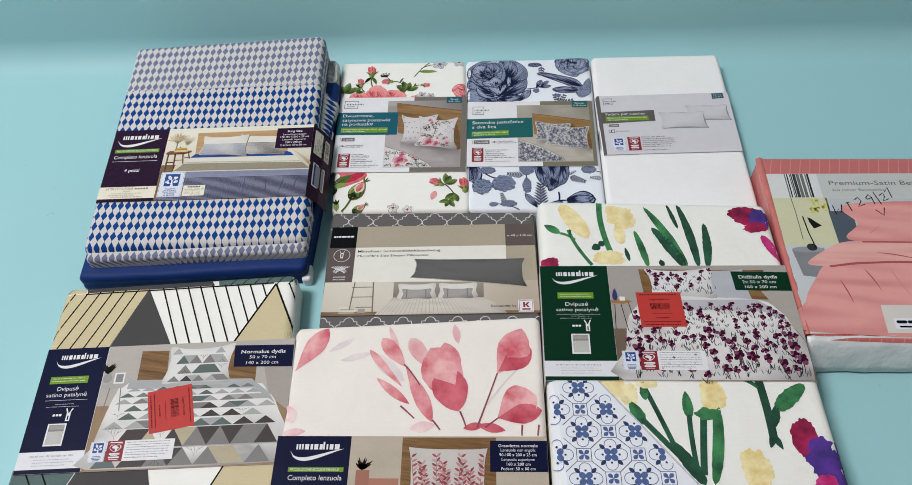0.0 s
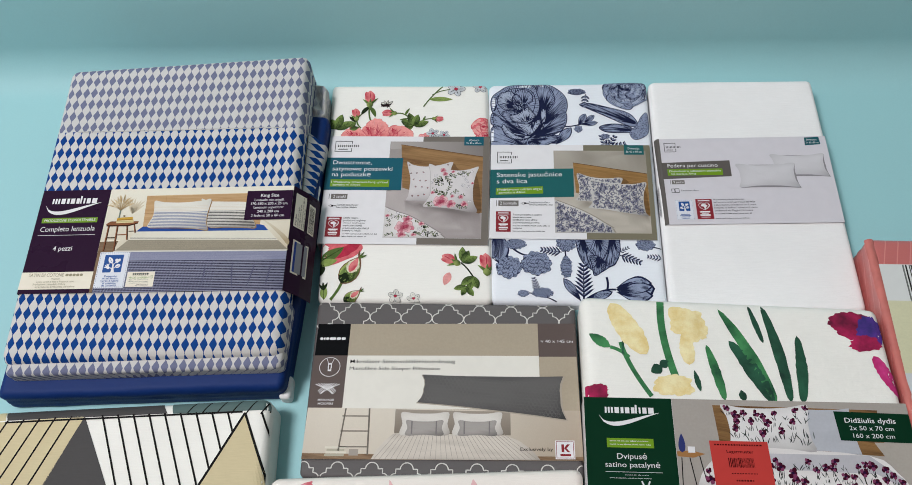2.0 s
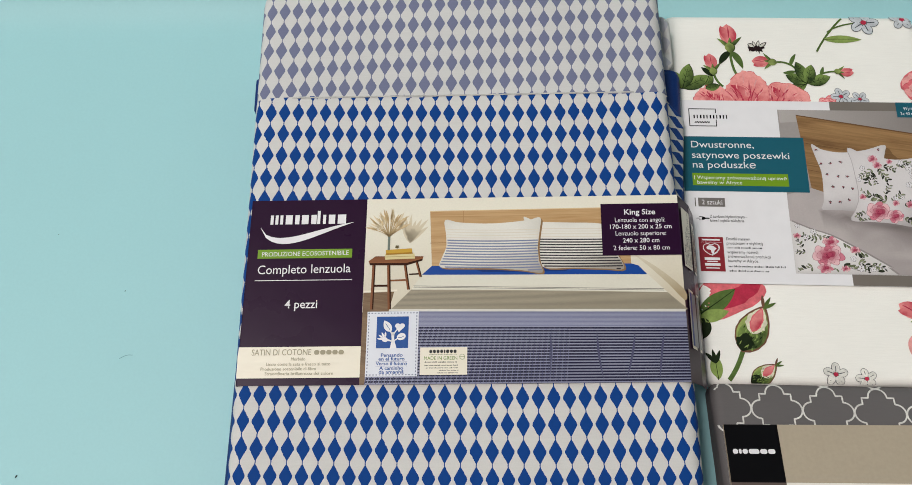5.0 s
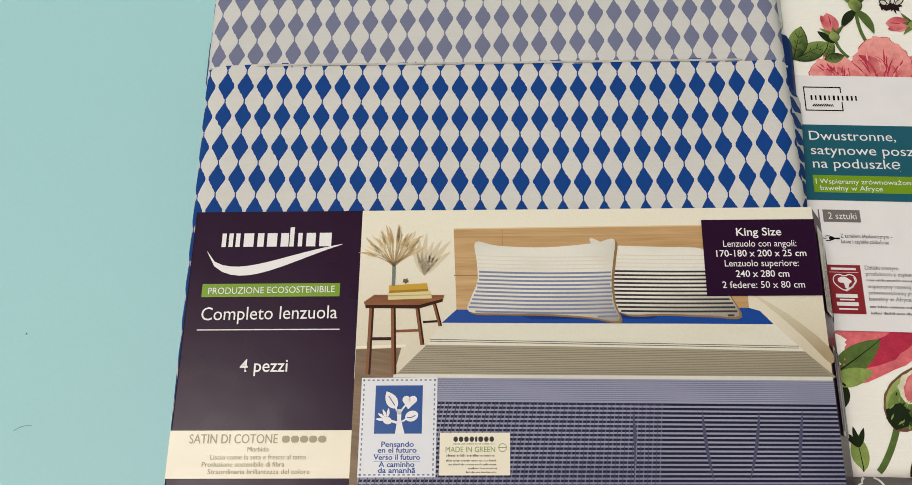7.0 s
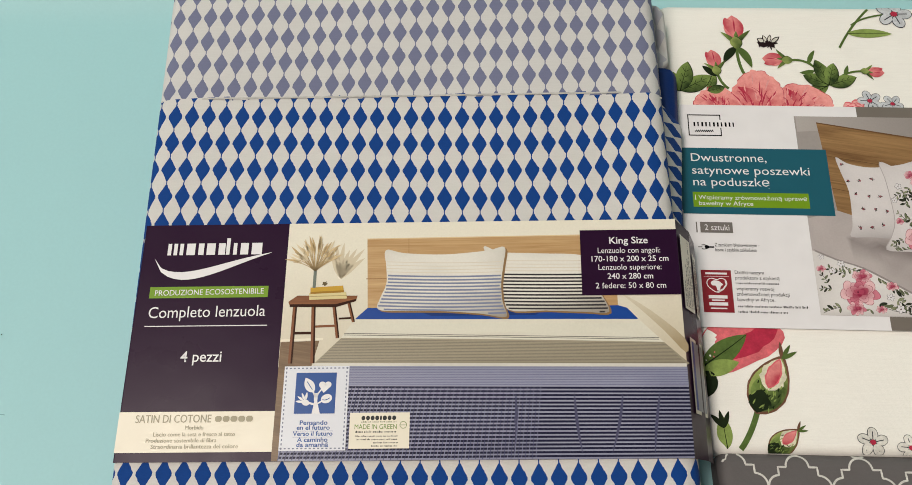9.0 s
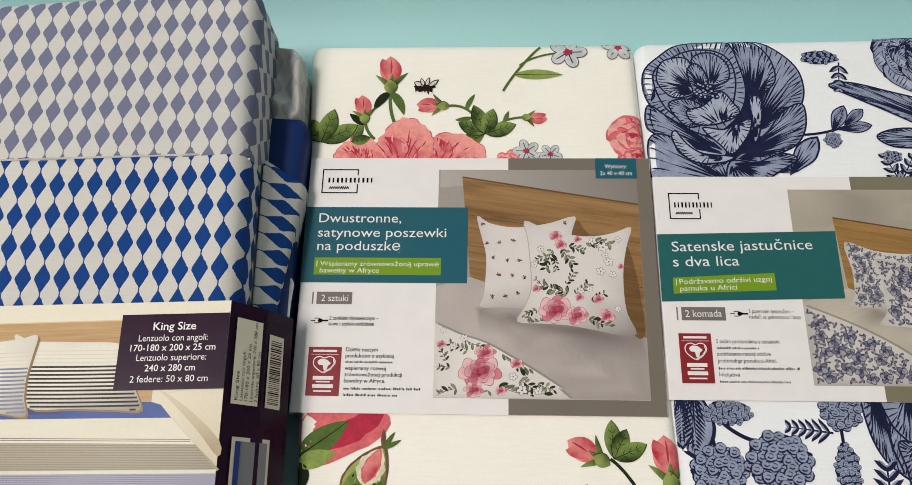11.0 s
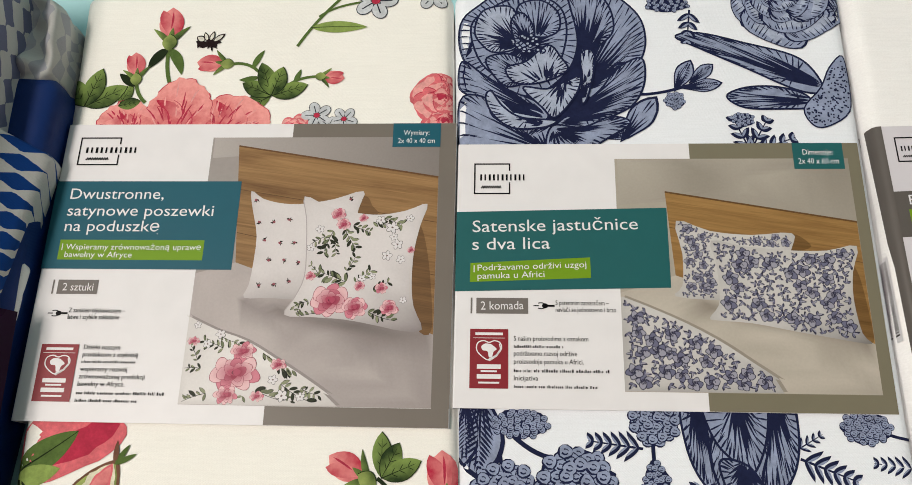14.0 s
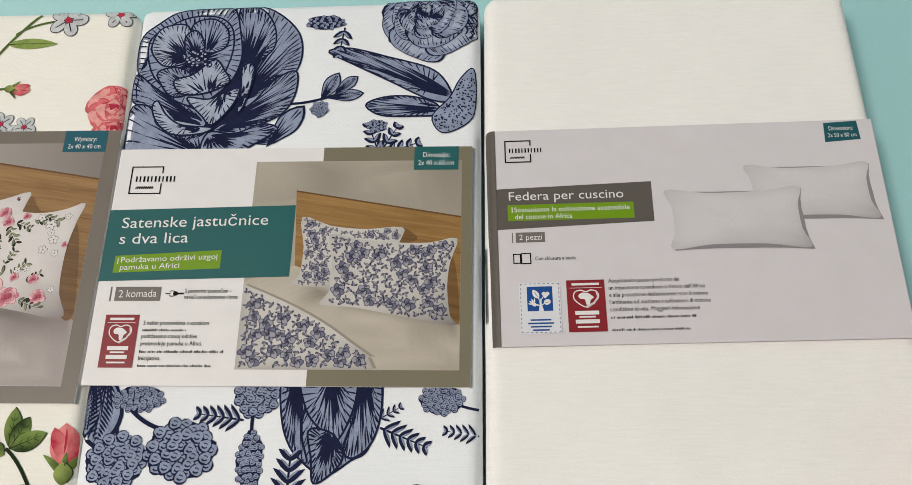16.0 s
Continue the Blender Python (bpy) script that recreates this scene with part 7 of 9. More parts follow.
    p.line([(152.2, 115.6), (155.8, 115.6)], 0.3, ink(srgb(130, 150, 80)), 8.4)
    letters(card, "MADE IN GREEN", 128, 117.6, 2.6, ink(srgb(110, 150, 40)), slv, 22.6, lift=8)
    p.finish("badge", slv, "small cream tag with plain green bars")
    brand_mark(card, slv, 8, 9.5, 67)
    letters(card, "PRODUZIONE ECOSOSTENIBILE", 10.6, 42.6, 3.4, WHITE, slv, 62, turn=-0.6)
    letters(card, "Completo lenzuola", 8.5, 55.6, 6.8, WHITE, slv, 66, turn=-0.6)
    letters(card, "4 pezzi", 29.6, 80.5, 6.3, WHITE, slv, 22.8, bold=0.006)
    faint = ink(srgb(168, 160, 132))
    letters(card, "SATIN DI COTONE", 9.4, 113.4, 4.4, faint, slv, 41)
    p = Print(card.at)
    brand_bars(p, 52.4, 109.2, 21, 4.2, faint, 6, (0.2, 0.2, 0.2, 0.2, 0.2))
    p.finish("brand_mark", slv)
    for s, u, v, w in (("Morbido", 36.8, 117.1, 9.8), ("Liscio come la seta e fresco al tatto", 20, 120.6, 44), ("Produzione sostenibile di fibra", 16.4, 123.8, 38), ("Straordinaria brillantezza del colore", 19.4, 127, 46.8)):
        letters(card, s, u, v, 2.3, faint, slv, w)
    for s, v, w, bd in (("King Size", 14.9, 22, 0.012), ("Lenzuolo con angoli:", 20.6, 35.5, 0), ("170-180 x 200 x 25 cm", 25.6, 43.5, 0.008), ("Lenzuolo superiore:", 30.6, 35.6, 0), ("240 x 280 cm", 35.9, 25.6, 0.008), ("2 federe: 50 x 80 cm", 41.4, 39.4, 0)):
        letters(card, s, 279.8, v, 3.5 if v > 15 else 4.2, WHITE, slv, w, bd, "CENTER", lift=21)
    # the flank of the sleeve, which leans outwards
    o, up = card.at(card.w, 0), card.n
    away = -card.down
    flank = lambda k: (lambda u, v, lift: (o - away * (u / 1000)) + (card.right * (13.2 * min(v, 22) / 22 + 8.8 * max(v - 22, 0) / 22) - up * v) / 1000 + card.right * (0.0006 + lift))
    p = Print(flank(0))
    p.rect(8, 3.5, 52, 19, CREAM, 1)
    p.rect(13, 24, 52, 36, CREAM, 1)
    p.rect(68, 6, 110, 30, CREAM, 1)
    p.rect(70, 8, 108, 28, ink(srgb(150, 152, 160)), 2)
    p.rect(70, 8, 108, 11, ink(srgb(36, 66, 150)), 3)
    p.finish("printed_panel", slv, split=True)
    p = Print(flank(0))
    r = random.Random(11)
    u = 16.0
    while u < 50:
        w = r.choice((0.3, 0.45, 0.7))
        p.rect(u, 25.5, u + w, 34.5, BLACK, 2)
        u += w + r.choice((0.35, 0.5, 0.7))
    p.finish("barcode", slv, "black barcode on cream")

    class Flank:
        def __init__(self, f):
            self.f = f

        def at(self, u, v, lift=0.0):
            return self.f(u, v, lift)
    side = Flank(flank(0))
    for k, (s, w) in enumerate((("King Size", 15), ("Lenzuolo con angoli:", 26), ("170-180 x 200 x 25 cm", 30), ("Lenzuolo superiore: 240 x 280 cm", 42), ("2 federe: 50 x 80 cm", 27))):
        turned = Flank(lambda a, b, lift, k=k: side.at(50.5 - a, 6.6 + b, lift))
        letters(turned, s, 0.5, 0.4 + 2.9 * k, 1.9, BLACK, slv, w * 0.98, 0.004 if k in (0, 2) else 0.0, lift=3)


# ---- the side sleeper pillowcase in its box-shaped pack ----
def side_sleeper_pack():
    th = thing("pillowcase_pack", -0.077, 0.645, "charcoal trellis side sleeper pillowcase under beige card", "bed linen")
    z, mid, sl = 0.026, 0.65, -0.08
    bd = Bundle(((-0.2315, 0.753), (0.0735, 0.7495), (0.0725, 0.541), (-0.2255, 0.541)), z, mid, sl, 0.006, seed=13)
    charcoal = printed_cloth("charcoal_microfibre", (98, 94, 94), 0.4, 0.7)
    body = bd.mesh("folded_cloth", th, [charcoal])
    line = cloth_ink(222, 220, 214)
    p = Print(bd.at)
    # quatrefoils that touch on all four sides, cut off by the edges of the pack and the card
    lobe = [(0.37 * math.sin(math.pi * q / 14), 0.63 + 0.37 * math.cos(math.pi * q / 14)) for q in range(8)]
    quarter = lobe + [(0.63, 0.63)] + [(b, a) for a, b in lobe[::-1]]
    for row, y in ((0, 0.733), (1, 0.7698), (2, 0.540)):
        for k in range(-1, 9):
            cx = -0.204 + 0.0184 + 0.0368 * k
            cy = y - (0.03 * (cx + 0.2) if row < 2 else 0)
            for sx, sy in ((1, 1), (-1, 1), (1, -1), (-1, -1)):
                run = []
                fine = [split_line(quarter[i], quarter[i + 1], j / 3) for i in range(len(quarter) - 1) for j in range(3)] + [quarter[-1]]
                for a, b in fine:
                    q = (cx + sx * a * 0.0182, cy + sy * b * 0.0182)
                    ok = -0.229 < q[0] < 0.0725 and (0.716 < q[1] < 0.7515 if row < 2 else 0.5425 < q[1] < 0.562)
                    if ok:
                        run.append(q)
                    if (not ok or (a, b) == fine[-1]) and len(run) > 1:
                        p.mark("printed_trellis")
                        p.line(run, 0.0012, line, 2)
                        run = []
    p.finish("printed_trellis", body, "white trellis lines")
    y0 = 0.7208
    card = Card(-0.2262, y0, z + sl * (y0 - mid) + 0.0016, 0.5, sl, 297.5, 161)
    beige = photo_ink(srgb(196, 182, 160), 0.88, 1.08, 9)
    slv = sleeve(card, th, beige, left=0.024, right=0.02, label="beige and brown printed card")
    brown = ink(srgb(106, 92, 88))
    off = ink(srgb(238, 234, 224))
    p = Print(lambda u, v, lift: card.at(-0.2, v, -u / 1000) - card.right * lift)
    p.rect(2, 4, 20, 62, off, 1)
    r = random.Random(14)
    v = 6.0
    while v < 59:
        w = r.choice((0.4, 0.6, 1.0))
        p.rect(3, v, 18, v + w, BLACK, 2)
        v += w + r.choice((0.45, 0.7, 1.0))
    p.finish("barcode", slv, "black barcode on white")
    p = Print(card.at)
    p.rect(0, 0, 38, 40.5, BLACK, 2)
    p.rect(0, 40.5, 38, 103.5, brown, 2)
    p.rect(255, 0, 297.3, 42, brown, 2)
    p.poly([(38, 40.5), (255, 41), (255, 69), (242, 105), (38, 104)], off, 2)
    p.finish("printed_panel", slv, split=True)
    p = Print(card.at)
    edge = [split_line((0, 103.5), (297.3, 106), k / 12) for k in range(13)] + [split_line((297.3, 160.9), (0, 160.9), k / 12) for k in range(13)]
    p.toned(edge, tone_ink((176, 156, 134), (240, 230, 214), 0.02), 1, lambda u, v: 1.0 - max(0, abs(u - 80) - 60) * 0.004 - 0.004 * (v - 104), 6)
    p.poly([(0, 154.6), (297.3, 157), (297.3, 160.9), (0, 160.9)], wood_ink(srgb(170, 140, 110), srgb(110, 84, 62)), 2)
    p.toned([(97, 105), (140, 106), (180, 106.8), (222, 107.4), (222, 134), (180, 133.4), (140, 132.6), (97, 132)], tone_ink((132, 120, 108), (178, 166, 152)), 2, lambda u, v: 1.0 - 0.03 * (v - 105), 4)
    cover = [(97, 132.4), (137, 133.2), (177, 134), (217, 134.6), (231, 140), (244, 150), (253, 160.8), (200, 160.8), (140, 160.8), (74, 160.8), (80, 150), (88, 140)]
    p.toned(cover, tone_ink((150, 140, 130), (232, 222, 210), 0.03), 3, plump(cover, 4, 0.3, 0.4), 8)
    for k in range(30):
        t = (k + 0.5) / 30
        p.line([(97 + 120 * t, 133), (74 + 179 * t, 160.8)], 0.45, ink(srgb(176, 166, 156)), 3.4)
    for u, w in ((105, 49.5), (161.6, 50)):
        for a, b, c, d, dark, light, at in ((u - 1, 108.6, u + w + 1, 134, (166, 156, 148), (244, 238, 230), 4), (u + 4.6, 117.6, u + w - 5, 134.6, (116, 110, 106), (184, 177, 172), 5)):
            rim = smooth([(a, b), (a + (c - a) * 0.3, b + 1.2), (a + (c - a) * 0.7, b + 1.2), (c, b), (c - 1.4, b + (d - b) * 0.5), (c, d), (a + (c - a) * 0.5, d - 0.8), (a, d), (a + 1.4, b + (d - b) * 0.5)], 4)
            p.toned(rim, tone_ink(dark, light, 0.02), at, plump(rim, at, 0.6, 0.15), 6)
        p.rect(u + 10, 118.6, u + 11.5, 133, ink(srgb(138, 132, 132)), 6)
        p.rect(u + w - 13, 118.6, u + w - 11.5, 133.4, ink(srgb(138, 132, 132)), 6)
    wood = ink(srgb(128, 118, 108))
    p.line([(42.4, 104), (38.4, 152)], 1.6, wood, 3)
    p.line([(68.4, 104), (70, 156)], 1.8, wood, 3)
    for v in (113, 130, 147.5):
        p.line([(41.5 - v * 0.02, v), (69, v)], 1.3, wood, 3)
    for k in range(4):
        p.rect(24 + 2 * k % 3, 147 + 2.8 * k, 47 - k % 2 * 2, 149.4 + 2.8 * k, ink(srgb(226 - 30 * (k % 2), 220 - 30 * (k % 2), 204 - 34 * (k % 2))), 3)
    p.rect(50, 150, 60, 157, ink(srgb(180, 170, 160)), 3)
    rim = pillow_shape(p, 124.6, 64, 281, 66, 116.5, 282, 120, 97, photo_ink(srgb(92, 89, 88), 0.7, 1.25, 16), 6, photo_ink(srgb(196, 184, 168)))
    p.toned(rim, tone_ink((52, 50, 50), (112, 109, 108), 0.04), 6.4, plump(rim, 3, 0.6, 0.3), 8)
    lat = ink(srgb(116, 114, 112))
    inside = within(rim)
    for a in range(36):
        for b in range(13):
            u, v = 123 + 4.5 * a + (b % 2) * 2.2, 66 + 3.8 * b + a * 0.35
            if inside(u - 2, v) and inside(u + 2, v) and inside(u, v - 2) and inside(u, v + 2):
                p.line([(u + 1.9 * math.cos(q * 0.7854), v + 1.9 * math.sin(q * 0.7854)) for q in range(9)], 0.42, lat, 7)
    p.finish("printed_photo", slv, "printed picture of a bed and a long dark pillow")
    p = Print(card.at)
    brand_bars(p, 4, 16.5, 31, 4.6, WHITE, 5, (0.14, 0.08, 0.14, 0.26, 0.18, 0.18))
    p.finish("brand_mark", slv, "plain white brand bars")
    p = Print(card.at)
    for q in range(40):
        a, b = q * math.pi / 20, (q + 1) * math.pi / 20
        p.line([(19 + 11.6 * math.cos(a), 54.8 + 11.6 * math.sin(a)), (19 + 11.6 * math.cos(b), 54.8 + 11.6 * math.sin(b))], 0.7, WHITE, 5)
    p.line([(15, 45), (17, 50), (17, 56)], 0.6, WHITE, 5)
    p.line([(23, 45), (21, 50), (21, 56)], 0.6, WHITE, 5)
    p.rect(17, 50, 21, 60, WHITE, 5)
    p.rect(18, 52, 20, 58, brown, 6)
    p.finish("round_icon", slv, "white round zip sign")
    p = Print(card.at)
    for k in range(6):
        t = -7.5 + 3 * k
        p.line([(18.9 + t - 6, 80.1 - 6 + abs(t) * 0.2), (18.9 + t * 0.4 + 7, 80.1 + 8 - abs(t) * 0.5)], 0.8, WHITE, 5)
        p.line([(18.9 - t + 6, 80.1 - 6 + abs(t) * 0.2), (18.9 - t * 0.4 - 7, 80.1 + 8 - abs(t) * 0.5)], 0.8, WHITE, 5.5)
    p.finish("weave_icon", slv, "white woven thread sign")
    letters(card, "MIKROFASER", 18.9, 95.6, 2.5, WHITE, slv, 18, 0.01, "CENTER")
    letters(card, "MICROFIBRE", 18.9, 100, 2.5, WHITE, slv, 17, 0.01, "CENTER")
    letters(card, "Mikrofaser Seitenschläferkissenbezug", 41.8, 50, 4.6, BLACK, slv, 119, 0.0015)
    letters(card, "Microfibre Side Sleeper Pillowcase", 41.8, 58.5, 4.4, DARK, slv, 102)
    letters(card, "≈ 40 x 145 cm", 257.6, 24.6, 4.0, WHITE, slv, 36.5)
    letters(card, "Exclusively by", 232, 150.8, 3.8, BLACK, slv, 34)
    p = Print(card.at)
    p.rect(268.5, 139.4, 289, 159.6, WHITE, 4)
    p.rect(269.5, 140.4, 288, 158.6, RED, 5)
    p.rect(270.1, 141, 287.4, 158, WHITE, 6)
    p.rect(275, 143.6, 277.8, 152, RED, 7)
    p.poly([(277.8, 147.8), (281, 143.6), (284, 143.6), (280.4, 148), (284, 152), (281, 152)], RED, 7)
    p.rect(273.6, 154, 284.6, 156.4, RED, 7)
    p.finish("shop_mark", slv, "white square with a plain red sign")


# ---- the bedding set with grey and sand triangles ----
def red_tag(card, parent, pts, turned, lift=9):
    """a red sample sticker with a barcode"""
    (a, b), (c, d), (e, f), (g, h) = pts
    tag = ink(srgb(206, 66, 60), 0.5)
    mark = ink(srgb(98, 26, 28))
    at = lambda s, t: ((1 - t) * ((1 - s) * a + s * c) + t * ((1 - s) * g + s * e), (1 - t) * ((1 - s) * b + s * d) + t * ((1 - s) * h + s * f))
    p = Print(lambda u, v, l: card.at(*at(u, v), l))
    p.rect(0, 0, 1, 1, tag, lift)
    q = Print((lambda u, v, l: card.at(*at(1 - v, u), l)) if turned else (lambda u, v, l: card.at(*at(u, v), l)))
    r = random.Random(5)
    u = 0.28
    while u < 0.72:
        w = r.choice((0.006, 0.01, 0.016))
        q.rect(u, 0.32, u + w, 0.50, mark, lift + 1)
        u += w + r.choice((0.007, 0.012))
    for v, u0, u1, t in ((0.05, 0.08, 0.92, 0.05), (0.60, 0.3, 0.74, 0.03), (0.72, 0.36, 0.66, 0.05), (0.83, 0.08, 0.9, 0.045), (0.91, 0.1, 0.88, 0.045)):
        x = u0
        while x < u1 - 0.02:
            l = min(r.uniform(0.025, 0.05), u1 - x)
            q.rect(x, v + t * 0.2, x + l * 0.8, v + t * 0.75, mark, lift + 1)
            x += l * 0.8 + 0.016
    p.finish("sample_sticker", parent, "red sample sticker with a barcode")
    q.finish("sticker_print", parent)
    surf = q.surf

    class Face:
        def at(self, u, v, l=0.0):
            return surf(u / 100, v / 100, l)
    letters(Face(), "Lagermuster", 50, 23, 6, mark, parent, 46, 0.01, "CENTER", lift=lift + 1)


def watercolour(pale, deep, scale=28, low=0.35, high=0.68):
    m, nt, b = nodes_of("watercolour_print", 0.78, 0.3)
    vec = coords(nt, "Object")
    mr = nt.nodes.new("ShaderNodeMapRange")
    mr.inputs["From Min"].default_value, mr.inputs["From Max"].default_value = low, high
    nt.links.new(noise_of(nt, vec, scale, 4, 0.55), mr.inputs["Value"])
    col = mixed(nt, mr.outputs[0], srgb(*pale), srgb(*deep))
    nt.links.new(shade_var(nt, col, noise_of(nt, vec, 700, 2), 0.92, 1.08), b.inputs["Base Color"])
    return m


def flat_dye(*rgb):
    """an even colour dyed into smooth satin"""
    m, nt, b = nodes_of("dyed_satin", 0.62, 0.2)
    vec = coords(nt, "Object")
    col = shade_var(nt, srgb(*rgb), noise_of(nt, vec, 16, 3), 0.93, 1.06)
    mp = nt.nodes.new("ShaderNodeMapping")
    mp.inputs["Scale"].default_value = (80, 900, 1)
    nt.links.new(vec, mp.inputs[0])
    nt.links.new(shade_var(nt, col, noise_of(nt, mp.outputs[0], 1.0, 3), 0.9, 1.07), b.inputs["Base Color"])
    bump_to(nt, b, noise_of(nt, vec, 26, 4), 0.5, 0.0025)
    return m


SAND, CHARCOAL, SAGE, LINE = flat_dye(206, 192, 154), flat_dye(70, 68, 68), flat_dye(88, 108, 106), cloth_ink(44, 42, 42)


def field(p, quad, mat, lift=1, n=20):
    """a four-sided field of print, finely divided so that it lies on the cloth"""
    a, b, c, d = quad
    for k in range(n):
        L = [split_line(split_line(a, d, k / n), split_line(b, c, k / n), i / n) for i in range(n + 1)]
        R = [split_line(split_line(a, d, (k + 1) / n), split_line(b, c, (k + 1) / n), i / n) for i in range(n + 1)]
        p.strip(L, R, mat, lift)


def triangle_set():
    th = thing("bedding_set", -0.415, 0.43, "bedding set with grey and sand triangles in a navy sleeve", "bed linen", "duvet cover sets in the front row")
    z, mid, sl = 0.043, 0.45, 0.02
    bd = Bundle(((-0.5835, 0.6035), (-0.262, 0.624), (-0.244, 0.262), (-0.5755, 0.25)), z, mid, sl, 0.012, seed=14, wave=0.0005)
    body = bd.mesh("folded_cloth", th, [WHITE_SATIN])
    A = lambda *m: tuple(v / 1000 for v in m)
    p = Print(bd.at)

    def tri(quad, mat, name):
        p.mark(name)
        field(p, [A(*q) for q in quad], mat, 1)

    tri(((-584, 590), (-465, 600), (-499, 508), (-584, 500)), SAND, "sand_field")
    tri(((-465, 600), (-465, 600), (-416, 512), (-500, 508)), CHARCOAL, "dark_triangle")
    tri(((-289, 607), (-289, 607), (-246, 512), (-334, 512)), SAND, "sand_triangle")
    tri(((-584, 606), (-556, 606), (-552, 594), (-584, 591)), SAND, "sand_field")
    tri(((-556, 606), (-382, 616), (-374, 604), (-550, 594)), CHARCOAL, "dark_field")
    tri(((-372, 617), (-258, 625), (-258, 610), (-368, 604)), SAGE, "sage_field")
    tri(((-580, 346), (-495, 346), (-530, 255), (-580, 255)), SAGE, "sage_field")
    tri(((-493, 347), (-409, 348), (-380, 255), (-530, 255)), CHARCOAL, "dark_field")
    tri(((-317, 352), (-240, 352), (-240, 255), (-362, 255)), SAND, "sand_field")
    def ln(a, b, w=0.0020):
        p.mark("printed_line")
        p.line([split_line(A(*a), A(*b), k / 10) for k in range(11)], w, LINE, 3)
    ln((-584, 590), (-262, 609))
    for k in range(6):
        x = -567 + 17.5 * k
        ln((x, 591 + (x + 584) * 0.085), (x - 36, 508))
    for k in range(9):
        x = -446 + 17.2 * k
        # stop where the sand triangle's flank begins
        t = min(1.0, max(0.0, (-289 - x) / (38 + 45.5 * 1.0) * 1.0)) if x + 38 > -334 else 1.0
        hi = 601 + (x + 461) * 0.04
        ln((x, hi), (x + 38 * t, hi - (hi - 512) * t))
    ln((-289, 606), (-334, 514), 0.0026)
    ln((-289, 606), (-247, 514), 0.0026)
    ln((-271, 607), (-250, 560))
    for k in range(7):
        ln((-352 + 16 * k, 605), (-342 + 16 * k, 621), 0.0014)
    ln((-572, 606), (-578, 594))
    ln((-560, 346), (-530, 300))
    ln((-540, 346), (-510, 300))
    ln((-317, 350), (-345, 290))
    p.finish("printed_field", body)

    y0 = 0.5062
    card = Card(-0.5775, y0, z + sl * (y0 - mid) + 0.0018, 2.4, sl, 326, 168.5)
    slv = sleeve(card, th, WHITE, left=0.03, right=0.03, label="navy and white printed card sleeve")
    bedding_label(card, slv, NAVY, 81, "Dvipusė", "satino patalynė", (15, 8.5, 58), (13.7, 40.6, 63, 50.6), (26, 60.7, 27.5), (14.1, 68.8, 52), (29, 84, 105, 134))
    p = Print(card.at)
    p.rect(81.5, 0, 325.8, 168.4, photo_ink(srgb(206, 198, 190), 0.86, 1.06, 12), 1)
    p.rect(81.5, 84, 325.8, 168.4, photo_ink(srgb(170, 140, 108)), 1.5)
    for q in (((126.4, 9), (162, 10), (165.4, 55.6), (127, 54)), ((240, 7), (279, 14), (280, 62), (238, 58))):
        p.poly(q, WOOD_OAK, 2)
    p.poly([(283, 14), (325, 18), (325, 100), (300, 80)], photo_ink(srgb(190, 180, 172)), 2)
    pil = smooth([(164, 5), (182, 8), (206, 9), (230, 7), (249, 3), (245, 20), (243, 40), (246, 58), (226, 57), (204, 56), (182, 56), (160, 57), (164, 40), (166, 22)], 3)
    p.toned(pil, tone_ink((150, 146, 144), (244, 242, 238), 0.02), 4, plump(pil, 3, 0.5, 0.2), 8)
    greys = [photo_ink(srgb(*c)) for c in ((74, 66, 64), (142, 140, 138), (104, 118, 116), (204, 190, 160), (190, 190, 188))]
    r = random.Random(3)

    def bands(test, rows, lift):
        """rows of triangles, point up and point down by turns"""
        n = 0
        for (v0, v1, w, off) in rows:
            for k in range(-1, 40):
                u = 80 + off + w * 0.5 * k
                up = k % 2
                tip, foot = (v0, v1) if up else (v1, v0)
                if not all(test(a, b) for a, b in ((u - w * 0.46, foot + (0.3 if not up else -0.3)), (u + w * 0.46, foot + (0.3 if not up else -0.3)), (u, tip + (0.3 if up else -0.3)))):
                    continue
                shape = [(u - w / 2, foot), (u + w / 2, foot), (u, tip)]
                pick = r.random()
                if up or pick < 0.25 or v1 - v0 > 12 and pick < 0.6:
                    p.poly(shape, greys[((0, 0, 1, 2, 3, 1) if v1 - v0 > 12 else (1, 4, 1, 2, 0, 4))[int(pick * 24) % 6]], lift)
                if pick > 0.7 and v1 - v0 > 8:
                    for q in range(1, 6):
                        p.line([(u - w / 2 + w * q / 6, foot), (u + (w / 2 - w * q / 6) * 0.1 - (w / 2 - w * q / 6) * 0.5, foot + (tip - foot) * min(q, 6 - q) / 6)], 0.35, greys[0], lift + 0.5)
                n += 1

    bands(within(pil), ((7, 16, 14, 3), (18, 30, 17, 9), (32, 44, 19, 2), (47, 55, 16, 6)), 5)
    bed = [(112, 54), (150, 56), (275, 60), (296, 72), (314, 100), (323, 166), (88, 166), (88, 140), (96, 96), (104, 66)]
    p.toned([(min(a, 325), min(b, 167.4)) for a, b in smooth(bed, 3)], tone_ink((140, 136, 134), (246, 244, 240), 0.03), 3, plump(bed, 5, 0.35, 0.6), 10)
    p.poly([(118, 50), (275, 55), (300, 76), (308, 90), (280, 68), (116, 62)], photo_ink(srgb(196, 196, 198)), 3.4)
    test = within(bed)
